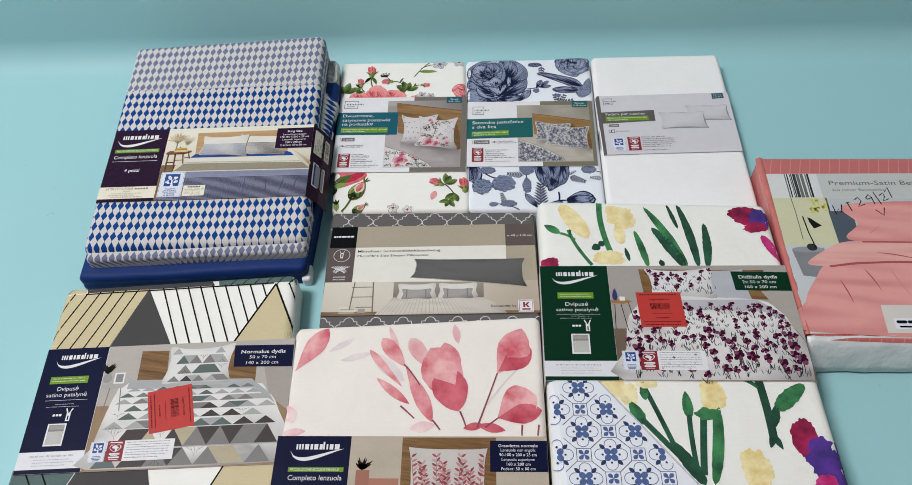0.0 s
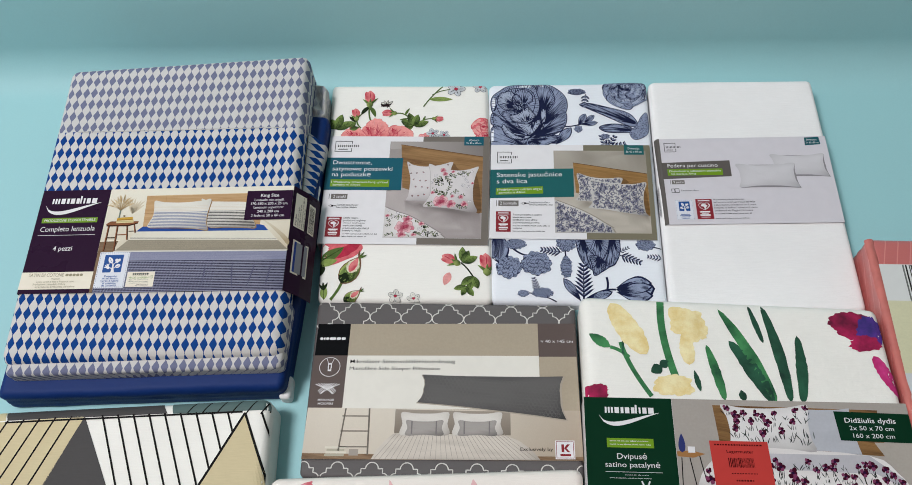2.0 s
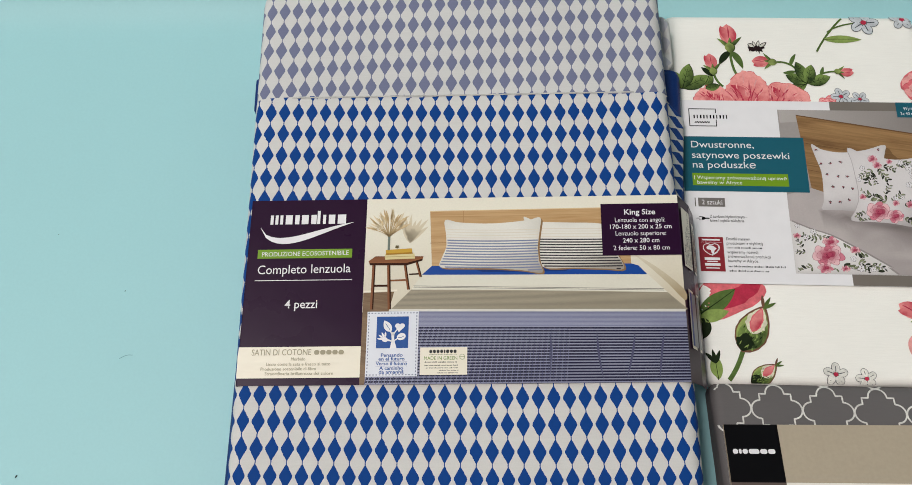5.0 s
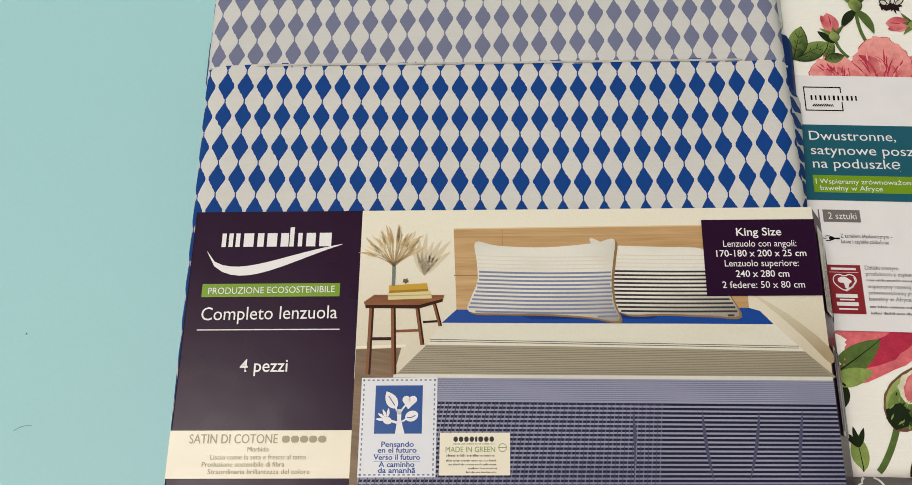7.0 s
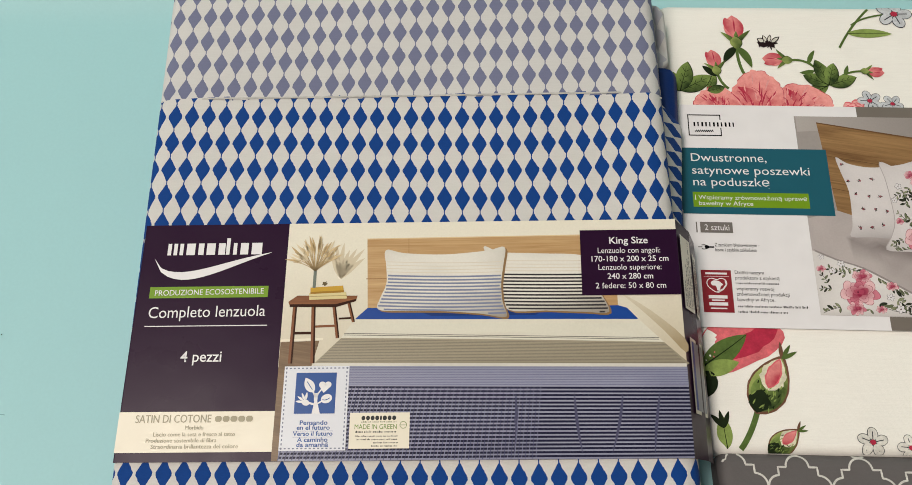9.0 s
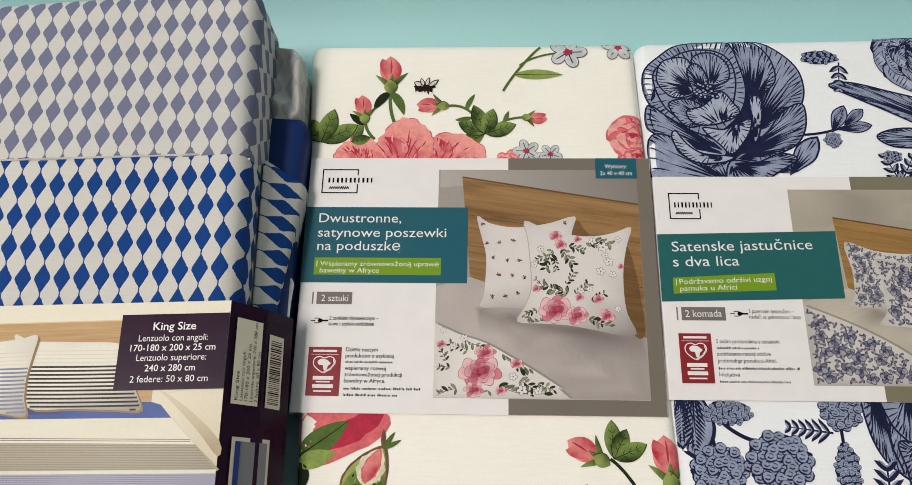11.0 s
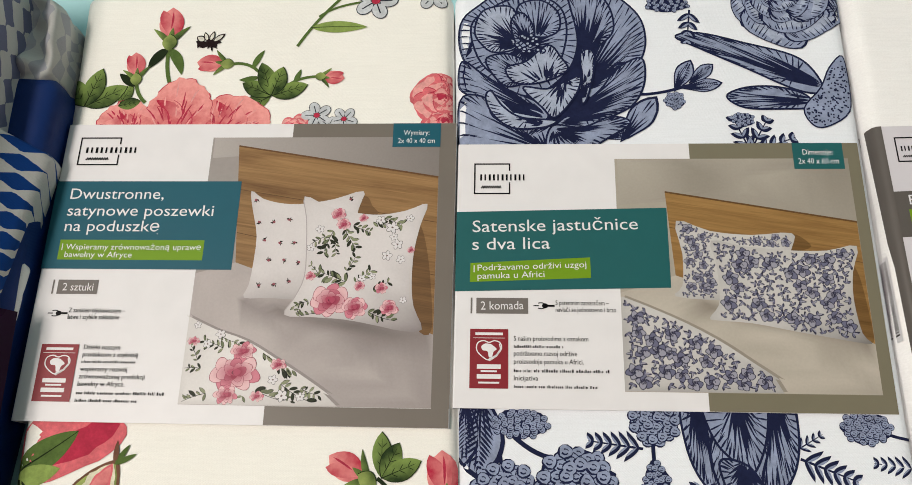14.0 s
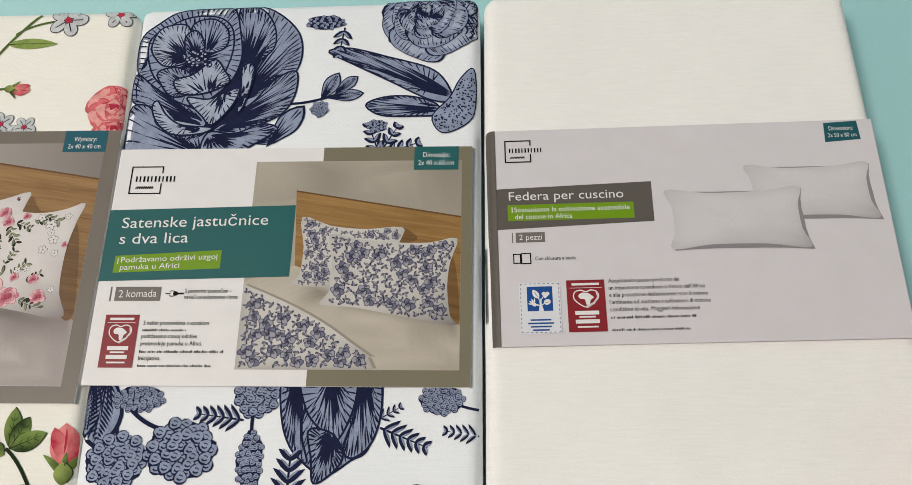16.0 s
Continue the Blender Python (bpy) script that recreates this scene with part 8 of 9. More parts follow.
    bands(test, ((61, 66, 18, 2), (68, 74, 20, 9), (76, 83, 22, 3), (85, 93, 24, 14), (95, 104, 26, 6), (106, 116, 27, 16), (117, 141, 29, 4), (143, 165, 31, 12)), 4)
    p.poly([(88, 141), (320, 141), (320, 142.6), (88, 142.6)], photo_ink(srgb(190, 188, 186)), 4.6)
    p.poly([(82, 57), (96, 52), (118, 53), (110, 60), (90, 62)], ink(srgb(186, 182, 178)), 4)
    p.line([(94, 60), (90, 100)], 1.2, ink(srgb(150, 130, 110)), 4)
    p.line([(108, 60), (112, 92)], 1.2, ink(srgb(150, 130, 110)), 4)
    p.rect(97, 38.6, 110.4, 54, WHITE, 5)
    p.rect(99, 40.8, 108.4, 52, ink(srgb(150, 150, 150)), 6)
    p.blob(88, 46, 6, 6.5, ink(srgb(168, 166, 164)), 5)
    for k in range(9):
        p.leaf(87, 40, 14 + 3 * math.sin(k), 3.4, -60 - 9 * k, ink(srgb(60, 62, 58)), 5, 0.2, n=6)
    p.finish("printed_photo", slv, "printed picture of a bed with triangle bedding")
    p = Print(card.at)
    p.poly([(248, 6.5), (325.6, 9.2), (325.6, 40.5), (249.6, 37.4)], NAVY, 6)
    p.finish("printed_panel", slv)
    letters(card, "Normalus dydis", 257.4, 18.9, 5.2, WHITE, slv, 58, 0.012, turn=1.6, lift=9)
    letters(card, "50 x 70 cm", 269, 26.7, 4.6, WHITE, slv, 34.4, turn=1.6, lift=9)
    letters(card, "140 x 200 cm", 265.4, 34.6, 4.6, WHITE, slv, 41.6, turn=1.6, lift=9)
    badge_row(card, slv, 87, 131, 190, 157)
    red_tag(card, slv, ((144, 68.4), (199, 58.8), (211, 115.2), (156.4, 124.4)), True)


def badge_row(card, parent, u0, v0, u1, v1):
    h = v1 - v0
    p = Print(card.at)
    p.rect(u0 + h * 1.6, v0, u1, v1, WHITE, 6.5)
    text_bars(p, u0 + h * 1.72, v0 + 2, [u1 - u0 - h * 1.95] * 6, (h - 4) / 7, 1.3, DARK, 7.5)
    text_bars(p, u0 + h * 1.72, v0 + 2 + (h - 4) * 6 / 7, [(u1 - u0) * 0.4], 3, 1.8, BLACK, 7.5)
    p.finish("text_panel", parent, "white panel with plain bars of small print")
    tree_badge(card, parent, u0, v0, h * 0.76, h)
    red_badge(card, parent, u0 + h * 0.8, v0, h * 0.8, h)


def bedding_label(card, slv, colour, w, line1, line2, brand, green, l1, l2, rest, drop=0.0):
    """the dark panel at the head of a bedding sleeve"""
    p = Print(card.at)
    p.rect(0, 0, w, card.h - 0.1, colour, 1)
    p.rect(0, card.h - 27.5, w, card.h - 5.5, ink(srgb(232, 232, 236)), 2)
    p.rect(*green, GREEN, 2)
    p.rect(l2[0], l2[1] + 4.6, l2[0] + l2[2] + 2, l2[1] + 5, WHITE, 2)
    p.finish("printed_panel", slv, split=True)
    brand_mark(card, slv, *brand)
    letters(card, line1, l1[0], l1[1], 6.0, WHITE, slv, l1[2])
    letters(card, line2, l2[0], l2[1], 5.6, WHITE, slv, l2[2])
    x, y, py0, py1 = rest
    p = Print(card.at)
    text_bars(p, x, y - 5.5, (24,), 3, 1.2, WHITE)
    text_bars(p, l2[0] + 4, y - 2.2, (42,), 3, 1.2, WHITE)
    text_bars(p, card.w * 0 + 14, card.h - 23.5, (56,), 4, 3.4, ink(srgb(186, 186, 192)))
    text_bars(p, 20, card.h - 18, (44, 50, 40), 3.6, 1.5, ink(srgb(176, 176, 182)))
    brand_bars(p, x, y + 7.4, 12, 4.2, WHITE, 4, (0.33, 0.33, 0.34))
    text_bars(p, green[0] + 3, green[1] + 2, (green[2] - green[0] - 8, green[2] - green[0] - 6), 3.6, 1.7, WHITE, 4)
    p.finish("small_print", slv)
    p = Print(card.at)
    p.line([(x + 16, y + 1), (x + 19, y + 8)], 1.6, WHITE, 4)
    p.line([(x + 24, y + 1), (x + 21, y + 8)], 1.6, WHITE, 4)
    p.rect(x + 17.4, y + 7, x + 22.6, y + 18, WHITE, 4)
    p.rect(x + 19.2, y + 11, x + 20.8, y + 16.6, colour, 5)
    p.finish("zip_sign", slv, "white zip sign")
    p = Print(card.at)
    p.rect(x - 2.4, py0, x + 21, py1, WHITE, 4)
    p.rect(x - 0.6, py0 + 9, x + 19.2, py1 - 2, photo_ink(srgb(214, 212, 206)), 5)
    p.rect(x - 0.6, py0 + 1.6, x + 19.2, py0 + 9, photo_ink(srgb(180, 176, 172), 0.7, 1.2, 300), 5)
    for k in range(6):
        p.blob(x + 1.4 + 3.2 * k, py0 + 9, 1.8, 1.4, ink(srgb(150, 146, 146)), 6, 0, 3, 0.2)
    p.finish("small_picture", slv, "small printed picture of a pillow")


# ---- the sheet set with pink watercolour leaves ----
def watercolour_set():
    th = thing("sheet_set", -0.09, 0.37, "cream sheet set with pink watercolour leaves in a navy sleeve", "bed linen")
    z, mid, sl = 0.045, 0.45, 0.0
    bd = Bundle(((-0.2535, 0.5385), (0.0705, 0.5535), (0.0715, 0.2), (-0.259, 0.2)), z, mid, sl, 0.010, seed=15, wave=0.0009)
    body = bd.mesh("folded_cloth", th, [printed_cloth("cream_cotton", (242, 234, 226), 1.3)])
    wash = watercolour((238, 184, 184), (204, 88, 102))
    deep = watercolour((214, 110, 122), (176, 52, 72))
    pale = watercolour((240, 214, 212), (222, 160, 164))
    mist = watercolour((232, 222, 220), (214, 200, 200))
    stem = cloth_ink(150, 84, 92)
    p = Print(bd.at)

    def petal(x, y, l, w, turn, mat, lift=1, bend=0.0, fat=0.5):
        p.mark("printed_leaf")
        p.leaf(x / 1000, y / 1000, l / 1000, w / 1000, turn, mat, lift, bend, None, fat, 0.05, int(x), 14)

    petal(-246, 472, 74, 26, 58, wash, 1, 0.02, 0.62)
    petal(-205, 500, 38, 8, 32, mist)
    petal(-189, 487, 42, 9, 16, mist)
    petal(-150, 500, 62, 20, -46, mist, 1, 0.05)
    petal(-152, 503, 70, 10, -52, wash, 2, 0.04, 0.35)
    petal(-136, 520, 52, 20, -54, wash, 2, 0.02, 0.4)
    petal(-128, 538, 46, 8, -72, pale, 1, 0.05)
    petal(-99, 520, 50, 21, -62, pale, 2, 0.03, 0.4)
    petal(-104, 478, 84, 19, -62, wash, 2, -0.05, 0.6)
    petal(-140, 462, 56, 12, -42, wash, 2, 0.04, 0.5)
    petal(-42, 540, 30, 10, -80, pale, 1)
    p.mark("printed_heart_leaf")
    p.leaf(-0.034, 0.415, 0.098, 0.052, 112, wash, 2, 0.02, None, 0.62, 0.05, 3, 16)
    p.leaf(-0.036, 0.416, 0.075, 0.044, 108, deep, 3, 0.02, None, 0.45, 0.06, 4, 16)
    p.leaf(-0.040, 0.440, 0.074, 0.030, 98, wash, 3, 0.06, None, 0.66, 0.06, 5, 16)
    p.leaf(-0.040, 0.452, 0.062, 0.046, 122, wash, 4, 0.0, None, 0.6, 0.06, 6, 16)
    p.mark("printed_heart_leaf")
    p.leaf(0.012, 0.466, 0.074, 0.040, 56, wash, 2, 0.12, None, 0.6, 0.06, 7, 16)
    p.leaf(0.014, 0.470, 0.054, 0.030, 34, deep, 3, 0.05, None, 0.6, 0.06, 8, 16)
    p.leaf(0.026, 0.490, 0.036, 0.034, 44, wash, 4, 0.0, None, 0.6, 0.06, 9, 16)
    p.mark("printed_heart_leaf")
    p.leaf(0.012, 0.408, 0.056, 0.050, 36, wash, 2, -0.1, None, 0.62, 0.05, 10, 16)
    p.leaf(0.012, 0.407, 0.056, 0.026, 8, deep, 3, 0.05, None, 0.6, 0.06, 11, 16)
    petal(-30, 394, 26, 10, 10, deep, 2)
    petal(-12, 398, 34, 12, -12, deep, 2)
    petal(-96, 394, 32, 14, 8, pale, 2)
    petal(-252, 425, 26, 18, 300, pale, 1)
    petal(-252, 388, 30, 10, 6, pale, 1)
    p.mark("printed_stem")
    for a, c, b in (((-13, 395), (0, 430), (13, 468)), ((-34, 416), (-29, 405), (-26, 394)), ((-68, 405), (-62, 398), (-58, 392)), ((-108, 424), (-98, 415), (-90, 407)), ((-106, 481), (-95, 470), (-85, 452)), ((-3, 395), (6, 402), (14, 408)), ((42, 398), (41, 390), (41, 384)), ((62, 398), (61, 390), (60, 384))):
        p.curve(*(tuple(v / 1000 for v in q) for q in (a, c, b)), 0.0024, stem, 3, 0.3)
    p.curve((0.000, 0.425), (0.020, 0.455), (0.050, 0.485), 0.003, mist, 1, 0.5)
    p.finish("printed_leaf", body)

    y0 = 0.384
    card = Card(-0.2545, y0, z + 0.0026, -0.4, sl, 325, 135)
    slv = sleeve(card, th, photo_ink(srgb(206, 190, 168)), left=0.03, right=0.03, label="navy and beige printed card sleeve")
    p = Print(card.at)
    p.rect(0, 0, 90, 134.9, NAVY, 1)
    p.rect(18, 38.8, 84, 44.4, GREEN, 2)
    p.rect(257, 5.5, 324.6, 43.6, NAVY, 6)
    p.finish("printed_panel", slv, split=True)
    brand_mark(card, slv, 18, 8.4, 64)
    letters(card, "PRODUZIONE ECOSOSTENIBILE", 20.5, 43.2, 3.2, WHITE, slv, 58)
    letters(card, "Completo lenzuola", 19, 54.6, 6.6, WHITE, slv, 64)
    p = Print(card.at)
    p.rect(90, 0, 324.8, 134.8, photo_ink(srgb(212, 198, 178)), 1)
    p.rect(152, 1.5, 264, 100, WOOD_OAK, 2)
    pil = pillow_shape(p, 160, 13.6, 254, 15, 78, 252, 162, 78, photo_ink(srgb(230, 222, 216)), 3, photo_ink(srgb(130, 96, 60)))
    pinks = [ink(srgb(*c)) for c in ((176, 84, 92), (208, 138, 140), (150, 72, 82), (196, 176, 172))]
    held = within(pil)
    for k in range(11):
        foot, top = (170 + 8 * k, 78), (164 + 9 * k + 5 * math.sin(k * 2.3), 26 + 9 * (k % 3))
        for q in range(10):
            x, y = split_line(foot, top, q / 9)
            for o in (-1, 1):
                a = -90 + 42 * o + 14 * math.sin(k + q)
                if held(x, y) and held(x + 8 * math.cos(radians(a)), y + 8 * math.sin(radians(a))):
                    p.leaf(x, y, 7.4, 2.8, a, pinks[(k + q + (o > 0)) % 4], 5 + 0.2 * (q % 3), 0.1 * o, n=7)
            if q < 9 and held(x, y) and held(*split_line(foot, top, (q + 1) / 9)):
                p.line([(x, y), split_line(foot, top, (q + 1) / 9)], 0.5, pinks[2], 4.8)
    p.rect(99, 42, 115, 62, ink(srgb(176, 120, 100)), 3)
    for k in range(12):
        p.leaf(106, 42, 13 + 4 * math.sin(k * 1.7), 2.6, -40 - 9 * k, ink(srgb(60, 56, 48)), 4, 0.1, n=6)
    p.rect(115, 52, 150, 64, ink(srgb(188, 130, 110)), 3)
    p.finish("printed_photo", slv, "printed picture of a leaf print pillow on a bed")
    for s, v, w, bd2 in (("Grandezza normale", 13.4, 47, 0.01), ("Lenzuola con angoli:", 18.8, 41, 0), ("90-100 x 200 x 25 cm", 24.6, 44, 0.008), ("Lenzuolo superiore:", 30.4, 39, 0), ("160 x 280 cm", 36, 28, 0.008), ("Federa: 50 x 80 cm", 41.6, 40, 0)):
        letters(card, s, 290, v, 3.7, WHITE, slv, w, bd2, "CENTER", lift=9)


# ---- the bedding set with irises ----
def iris_sprig(p, u, v, s, lift, seed, inks):
    """a small painted iris on its stalk with blades of grass"""
    r = random.Random(seed)
    p.line([(u, v), (u + s * r.uniform(-0.1, 0.1), v + s * 0.6), (u + s * r.uniform(-0.2, 0.2), v + s * 1.1)], s * 0.06, inks[1], lift)
    for k in range(3):
        p.leaf(u + s * r.uniform(-0.3, 0.3), v + s * 1.1, s * r.uniform(0.5, 1.0), s * 0.09, -90 + r.uniform(-35, 35), inks[(1, 3)[k % 2]], lift, r.uniform(-0.3, 0.3), n=5)
    for k in range(5):
        a = 72 * k + r.uniform(-25, 25)
        p.leaf(u, v, s * r.uniform(0.34, 0.56), s * 0.42, a, inks[(0, 2, 0, 2, 0)[k]], lift + 0.3 + 0.2 * k, r.uniform(-0.3, 0.3), None, 0.6, 0.3, k, 6)
    p.blob(u, v, s * 0.14, s * 0.12, ink(srgb(62, 34, 84)), lift + 1.6, 0, 4, 0.2, 10, 0.2, seed)


def meadow(p, box, n, seed, inks, inside, size, lift):
    r = random.Random(seed)
    done, kept = 0, []
    for _ in range(n * 30):
        u, v = r.uniform(box[0], box[2]), r.uniform(box[1], box[3])
        s = r.uniform(*size) * (0.7 + 0.5 * (v - box[1]) / (box[3] - box[1]))
        if not (inside(u, v - s * 0.4) and inside(u, v + s * 1.1)) or any(math.hypot(u - a, v - b) < s * 0.85 for a, b in kept):
            continue
        kept.append((u, v))
        if done % 5 < 2:
            for k in range(4):
                p.leaf(u + s * r.uniform(-0.4, 0.4), v + s * 0.8, s * r.uniform(0.4, 0.9), s * 0.09, -90 + r.uniform(-40, 40), inks[(1, 3)[k % 2]], lift, r.uniform(-0.3, 0.3), n=5)
        else:
            iris_sprig(p, u, v, s, lift + 0.4, done, inks)
        done += 1
        if done >= n:
            break


def iris_set():
    th = thing("bedding_set", 0.24, 0.52, "white bedding set with painted irises in a green sleeve", "bed linen", "duvet cover sets in the front row")
    z, mid, sl = 0.053, 0.55, -0.03
    bd = Bundle(((0.0765, 0.7495), (0.4045, 0.735), (0.4075, 0.27), (0.0735, 0.27)), z, mid, sl, 0.012, seed=16)
    body = bd.mesh("folded_cloth", th, [CRUMPLED_SATIN])
    green = watercolour((70, 140, 84), (28, 74, 50), 40)
    dark = watercolour((40, 90, 66), (22, 54, 42), 40)
    yellow = watercolour((244, 232, 184), (226, 200, 130), 60)
    wine = watercolour((176, 30, 84), (96, 18, 50), 50)
    violet = watercolour((92, 52, 150), (54, 44, 112), 50)
    magenta = watercolour((206, 60, 134), (168, 24, 88), 50)
    p = Print(bd.at)
    M = lambda q: (q[0] / 1000, q[1] / 1000)

    def blade(x, y, x2, y2, w, mat, bend=0.0, fat=0.45, lift=2):
        p.mark("printed_blade")
        l = math.hypot(x2 - x, y2 - y)
        p.leaf(x / 1000, y / 1000, l / 1000, w / 1000, math.degrees(math.atan2(y2 - y, x2 - x)), mat, lift, bend, None, fat, 0.16, int(x), 18, 0.45 if l > 40 else 0.8)

    def stalk(a, c, b, w, mat):
        p.mark("printed_stem")
        p.curve(M(a), M(c), M(b), w / 1000, mat, 2, 0.0, 12)

    def splash(x, y, rx, ry, mat, seed, lift=2, turn=0):
        p.mark("printed_flower")
        p.blob(x / 1000, y / 1000, rx / 1000, ry / 1000, mat, lift, turn, 3, 0.12, 40, 0.22, seed)
        r = random.Random(seed)
        for k in range(4):
            a = r.random() * 6.28
            p.blob((x + rx * 0.6 * math.cos(a)) / 1000, (y + ry * 0.6 * math.sin(a)) / 1000, rx * 0.5 / 1000, ry * 0.45 / 1000, mat, lift + 0.4, turn, 4, 0.15, 24, 0.25, seed + k)

    blade(110, 738, 142, 674, 27, yellow, 0.05, 0.5, 3)
    splash(190, 716, 19, 17, yellow, 2)
    splash(198, 706, 14, 16, yellow, 23)
    blade(188, 704, 190, 664, 16, yellow, 0.0, 0.6, 3)
    splash(170, 640, 20, 12, yellow, 4)
    stalk((118, 690), (122, 665), (146, 628), 5, green)
    blade(106, 684, 84, 700, 12, green)
    stalk((106, 684), (116, 682), (126, 672), 4, green)
    stalk((128, 714), (118, 690), (120, 675), 2.6, dark)
    stalk((166, 740), (160, 700), (174, 648), 8, green)
    blade(160, 662, 148, 655, 12, dark)
    blade(158, 662, 168, 668, 10, dark)
    blade(198, 634, 194, 658, 6, dark)
    blade(222, 624, 214, 688, 10, green, 0.06)
    blade(272, 622, 244, 696, 16, dark, 0.12)
    blade(275, 622, 244, 735, 12, green, 0.14)
    blade(290, 622, 290, 735, 12, dark, 0.12)
    blade(302, 622, 318, 697, 12, dark, 0.12)
    blade(272, 690, 262, 735, 6, dark)
    blade(242, 624, 240, 636, 8, dark)
    splash(370, 712, 22, 16, wine, 6)
    splash(388, 704, 13, 18, violet, 7, 3)
    splash(380, 690, 16, 9, wine, 8, 4)
    blade(386, 676, 402, 626, 14, magenta, 0.1)
    splash(88, 632, 14, 9, wine, 9)
    splash(150, 445, 26, 12, yellow, 11, 2, -30)
    splash(172, 432, 12, 14, yellow, 12)
    splash(196, 448, 12, 8, yellow, 13)
    splash(272, 430, 15, 24, yellow, 14)
    splash(306, 335, 17, 26, yellow, 15)
    blade(186, 392, 172, 424, 16, green, 0, 0.4)
    stalk((184, 400), (200, 380), (232, 340), 7, dark)
    stalk((190, 448), (204, 410), (222, 352), 6, dark)
    blade(192, 424, 190, 446, 10, green)
    blade(241, 398, 241, 436, 13, green)
    stalk((241, 404), (238, 370), (240, 325), 6, dark)
    p.mark("printed_flower")
    p.blob(0.263, 0.405, 0.015, 0.008, green, 4, 0, 5, 0.15, 24, 0.2, 5)
    stalk((258, 404), (252, 370), (246, 330), 8, dark)
    blade(246, 318, 218, 374, 16, dark, 0.08)
    blade(256, 318, 290, 420, 14, green, 0.14)
    stalk((332, 458), (336, 410), (334, 372), 10, dark)
    stalk((314, 452), (326, 446), (334, 436), 5, green)
    blade(333, 384, 352, 418, 12, dark, 0.1)
    blade(346, 410, 384, 446, 20, green, -0.06)
    blade(336, 380, 328, 362, 8, dark)
    blade(334, 380, 342, 360, 8, dark)
    splash(372, 372, 16, 26, wine, 16, 3)
    splash(386, 352, 18, 24, violet, 17, 3, -40)
    splash(400, 336, 10, 22, violet, 18, 3, 20)
    splash(384, 318, 14, 14, magenta, 19, 3)
    p.finish("printed_stem", body)

    # the turned-back corner shows the tile print of the reverse side
    tile_white = printed_cloth("tile_print_ground", (232, 234, 240), 0.3)
    q = Print(lambda x, y, lift: bd.at(x, y, lift) + Vector((0, 0, 0.0012)))
    field(q, ((0.0765, 0.456), (0.133, 0.455), (0.262, 0.285), (0.0765, 0.285)), tile_white, 1, 12)
    q.finish("turned_corner", body, "turned-back corner with blue tile print")
    corner = body
    blue, deep = cloth_ink(88, 108, 158), cloth_ink(56, 66, 104)
    lim = lambda x, y: 0.0785 < x and (x - 0.133) * 0.170 + (y - 0.455) * 0.129 < -0.0006 and y > 0.285
    t = Print(lambda x, y, lift: bd.at(x, y, lift) + Vector((0, 0, 0.0014)))
    ox, oy, px, py = 0.1115, 0.4405, 0.0625, 0.0575
    for i in range(-2, 5):
        for j in range(-1, 7):
            x, y = ox + i * px / 2, oy - j * py / 2
            if (i + j) % 2 == 0:
                if not lim(x, y):
                    continue
                t.mark("tile_flower")
                for k in range(4):
                    a = 45 + 90 * k
                    c, s = math.cos(radians(a)), math.sin(radians(a))
                    if lim(x + 0.007 * c, y + 0.007 * s):
                        t.blob(x + 0.0054 * c, y + 0.0054 * s, 0.0044, 0.0038, blue, 2, a, 0, 0, 14)
                    if lim(x + 0.016 * c, y + 0.016 * s):
                        t.leaf(x + 0.0095 * c, y + 0.0095 * s, 0.0085, 0.005, a, deep, 2, n=6)
                for k in range(4):
                    a = 90 * k
                    c, s = math.cos(radians(a)), math.sin(radians(a))
                    if lim(x + 0.012 * c, y + 0.012 * s):
                        t.blob(x + 0.0098 * c, y + 0.0098 * s, 0.0014, 0.0014, deep, 2, 0, 0, 0, 8)
                    if lim(x + 0.022 * c, y + 0.022 * s):
                        arc = [(x + 0.012 * c + 0.007 * math.cos(radians(a - 100 + 20 * m)), y + 0.012 * s + 0.007 * math.sin(radians(a - 100 + 20 * m))) for m in range(11)]
                        t.line(arc, 0.0008, blue, 2)
            else:
                pts = [(x + 0.0085, y + 0.0078), (x - 0.0085, y + 0.0078), (x - 0.0085, y - 0.0078), (x + 0.0085, y - 0.0078)]
                if all(lim(*c) for c in pts):
                    t.mark("tile_square")
                    for a, b in zip(pts, pts[1:] + pts[:1]):
                        t.line([a, b], 0.0007, deep, 2)
                    for k in range(4):
                        t.leaf(x, y, 0.008, 0.0052, 45 + 90 * k, blue, 2, 0, None, 0.62, n=6)
                    for (sx, sy) in ((1, 1), (-1, 1), (-1, -1), (1, -1)):
                        a, b = (x + 0.0085 * sx, y + 0.0078 * sy), (x + 0.0225 * sx, y + 0.0205 * sy)
                        if lim(*b):
                            t.line([a, b], 0.0007, deep, 2)
    t.finish("tile_flower", body)
    e = Print(lambda x, y, lift: bd.at(x, y, lift) + Vector((0, 0, 0.0016)))
    e.line([(0.133 + 0.0129 * k, 0.4555 - 0.017 * k) for k in range(11)], 0.0022, cloth_ink(206, 206, 214), 2)
    e.finish("folded_edge", body)

    y0 = 0.6258
    card = Card(0.0742, y0, z + sl * (y0 - mid) + 0.0018, -0.6, sl, 331, 175)
    slv = sleeve(card, th, WHITE, left=0.034, right=0.034, label="dark green and white printed card sleeve")
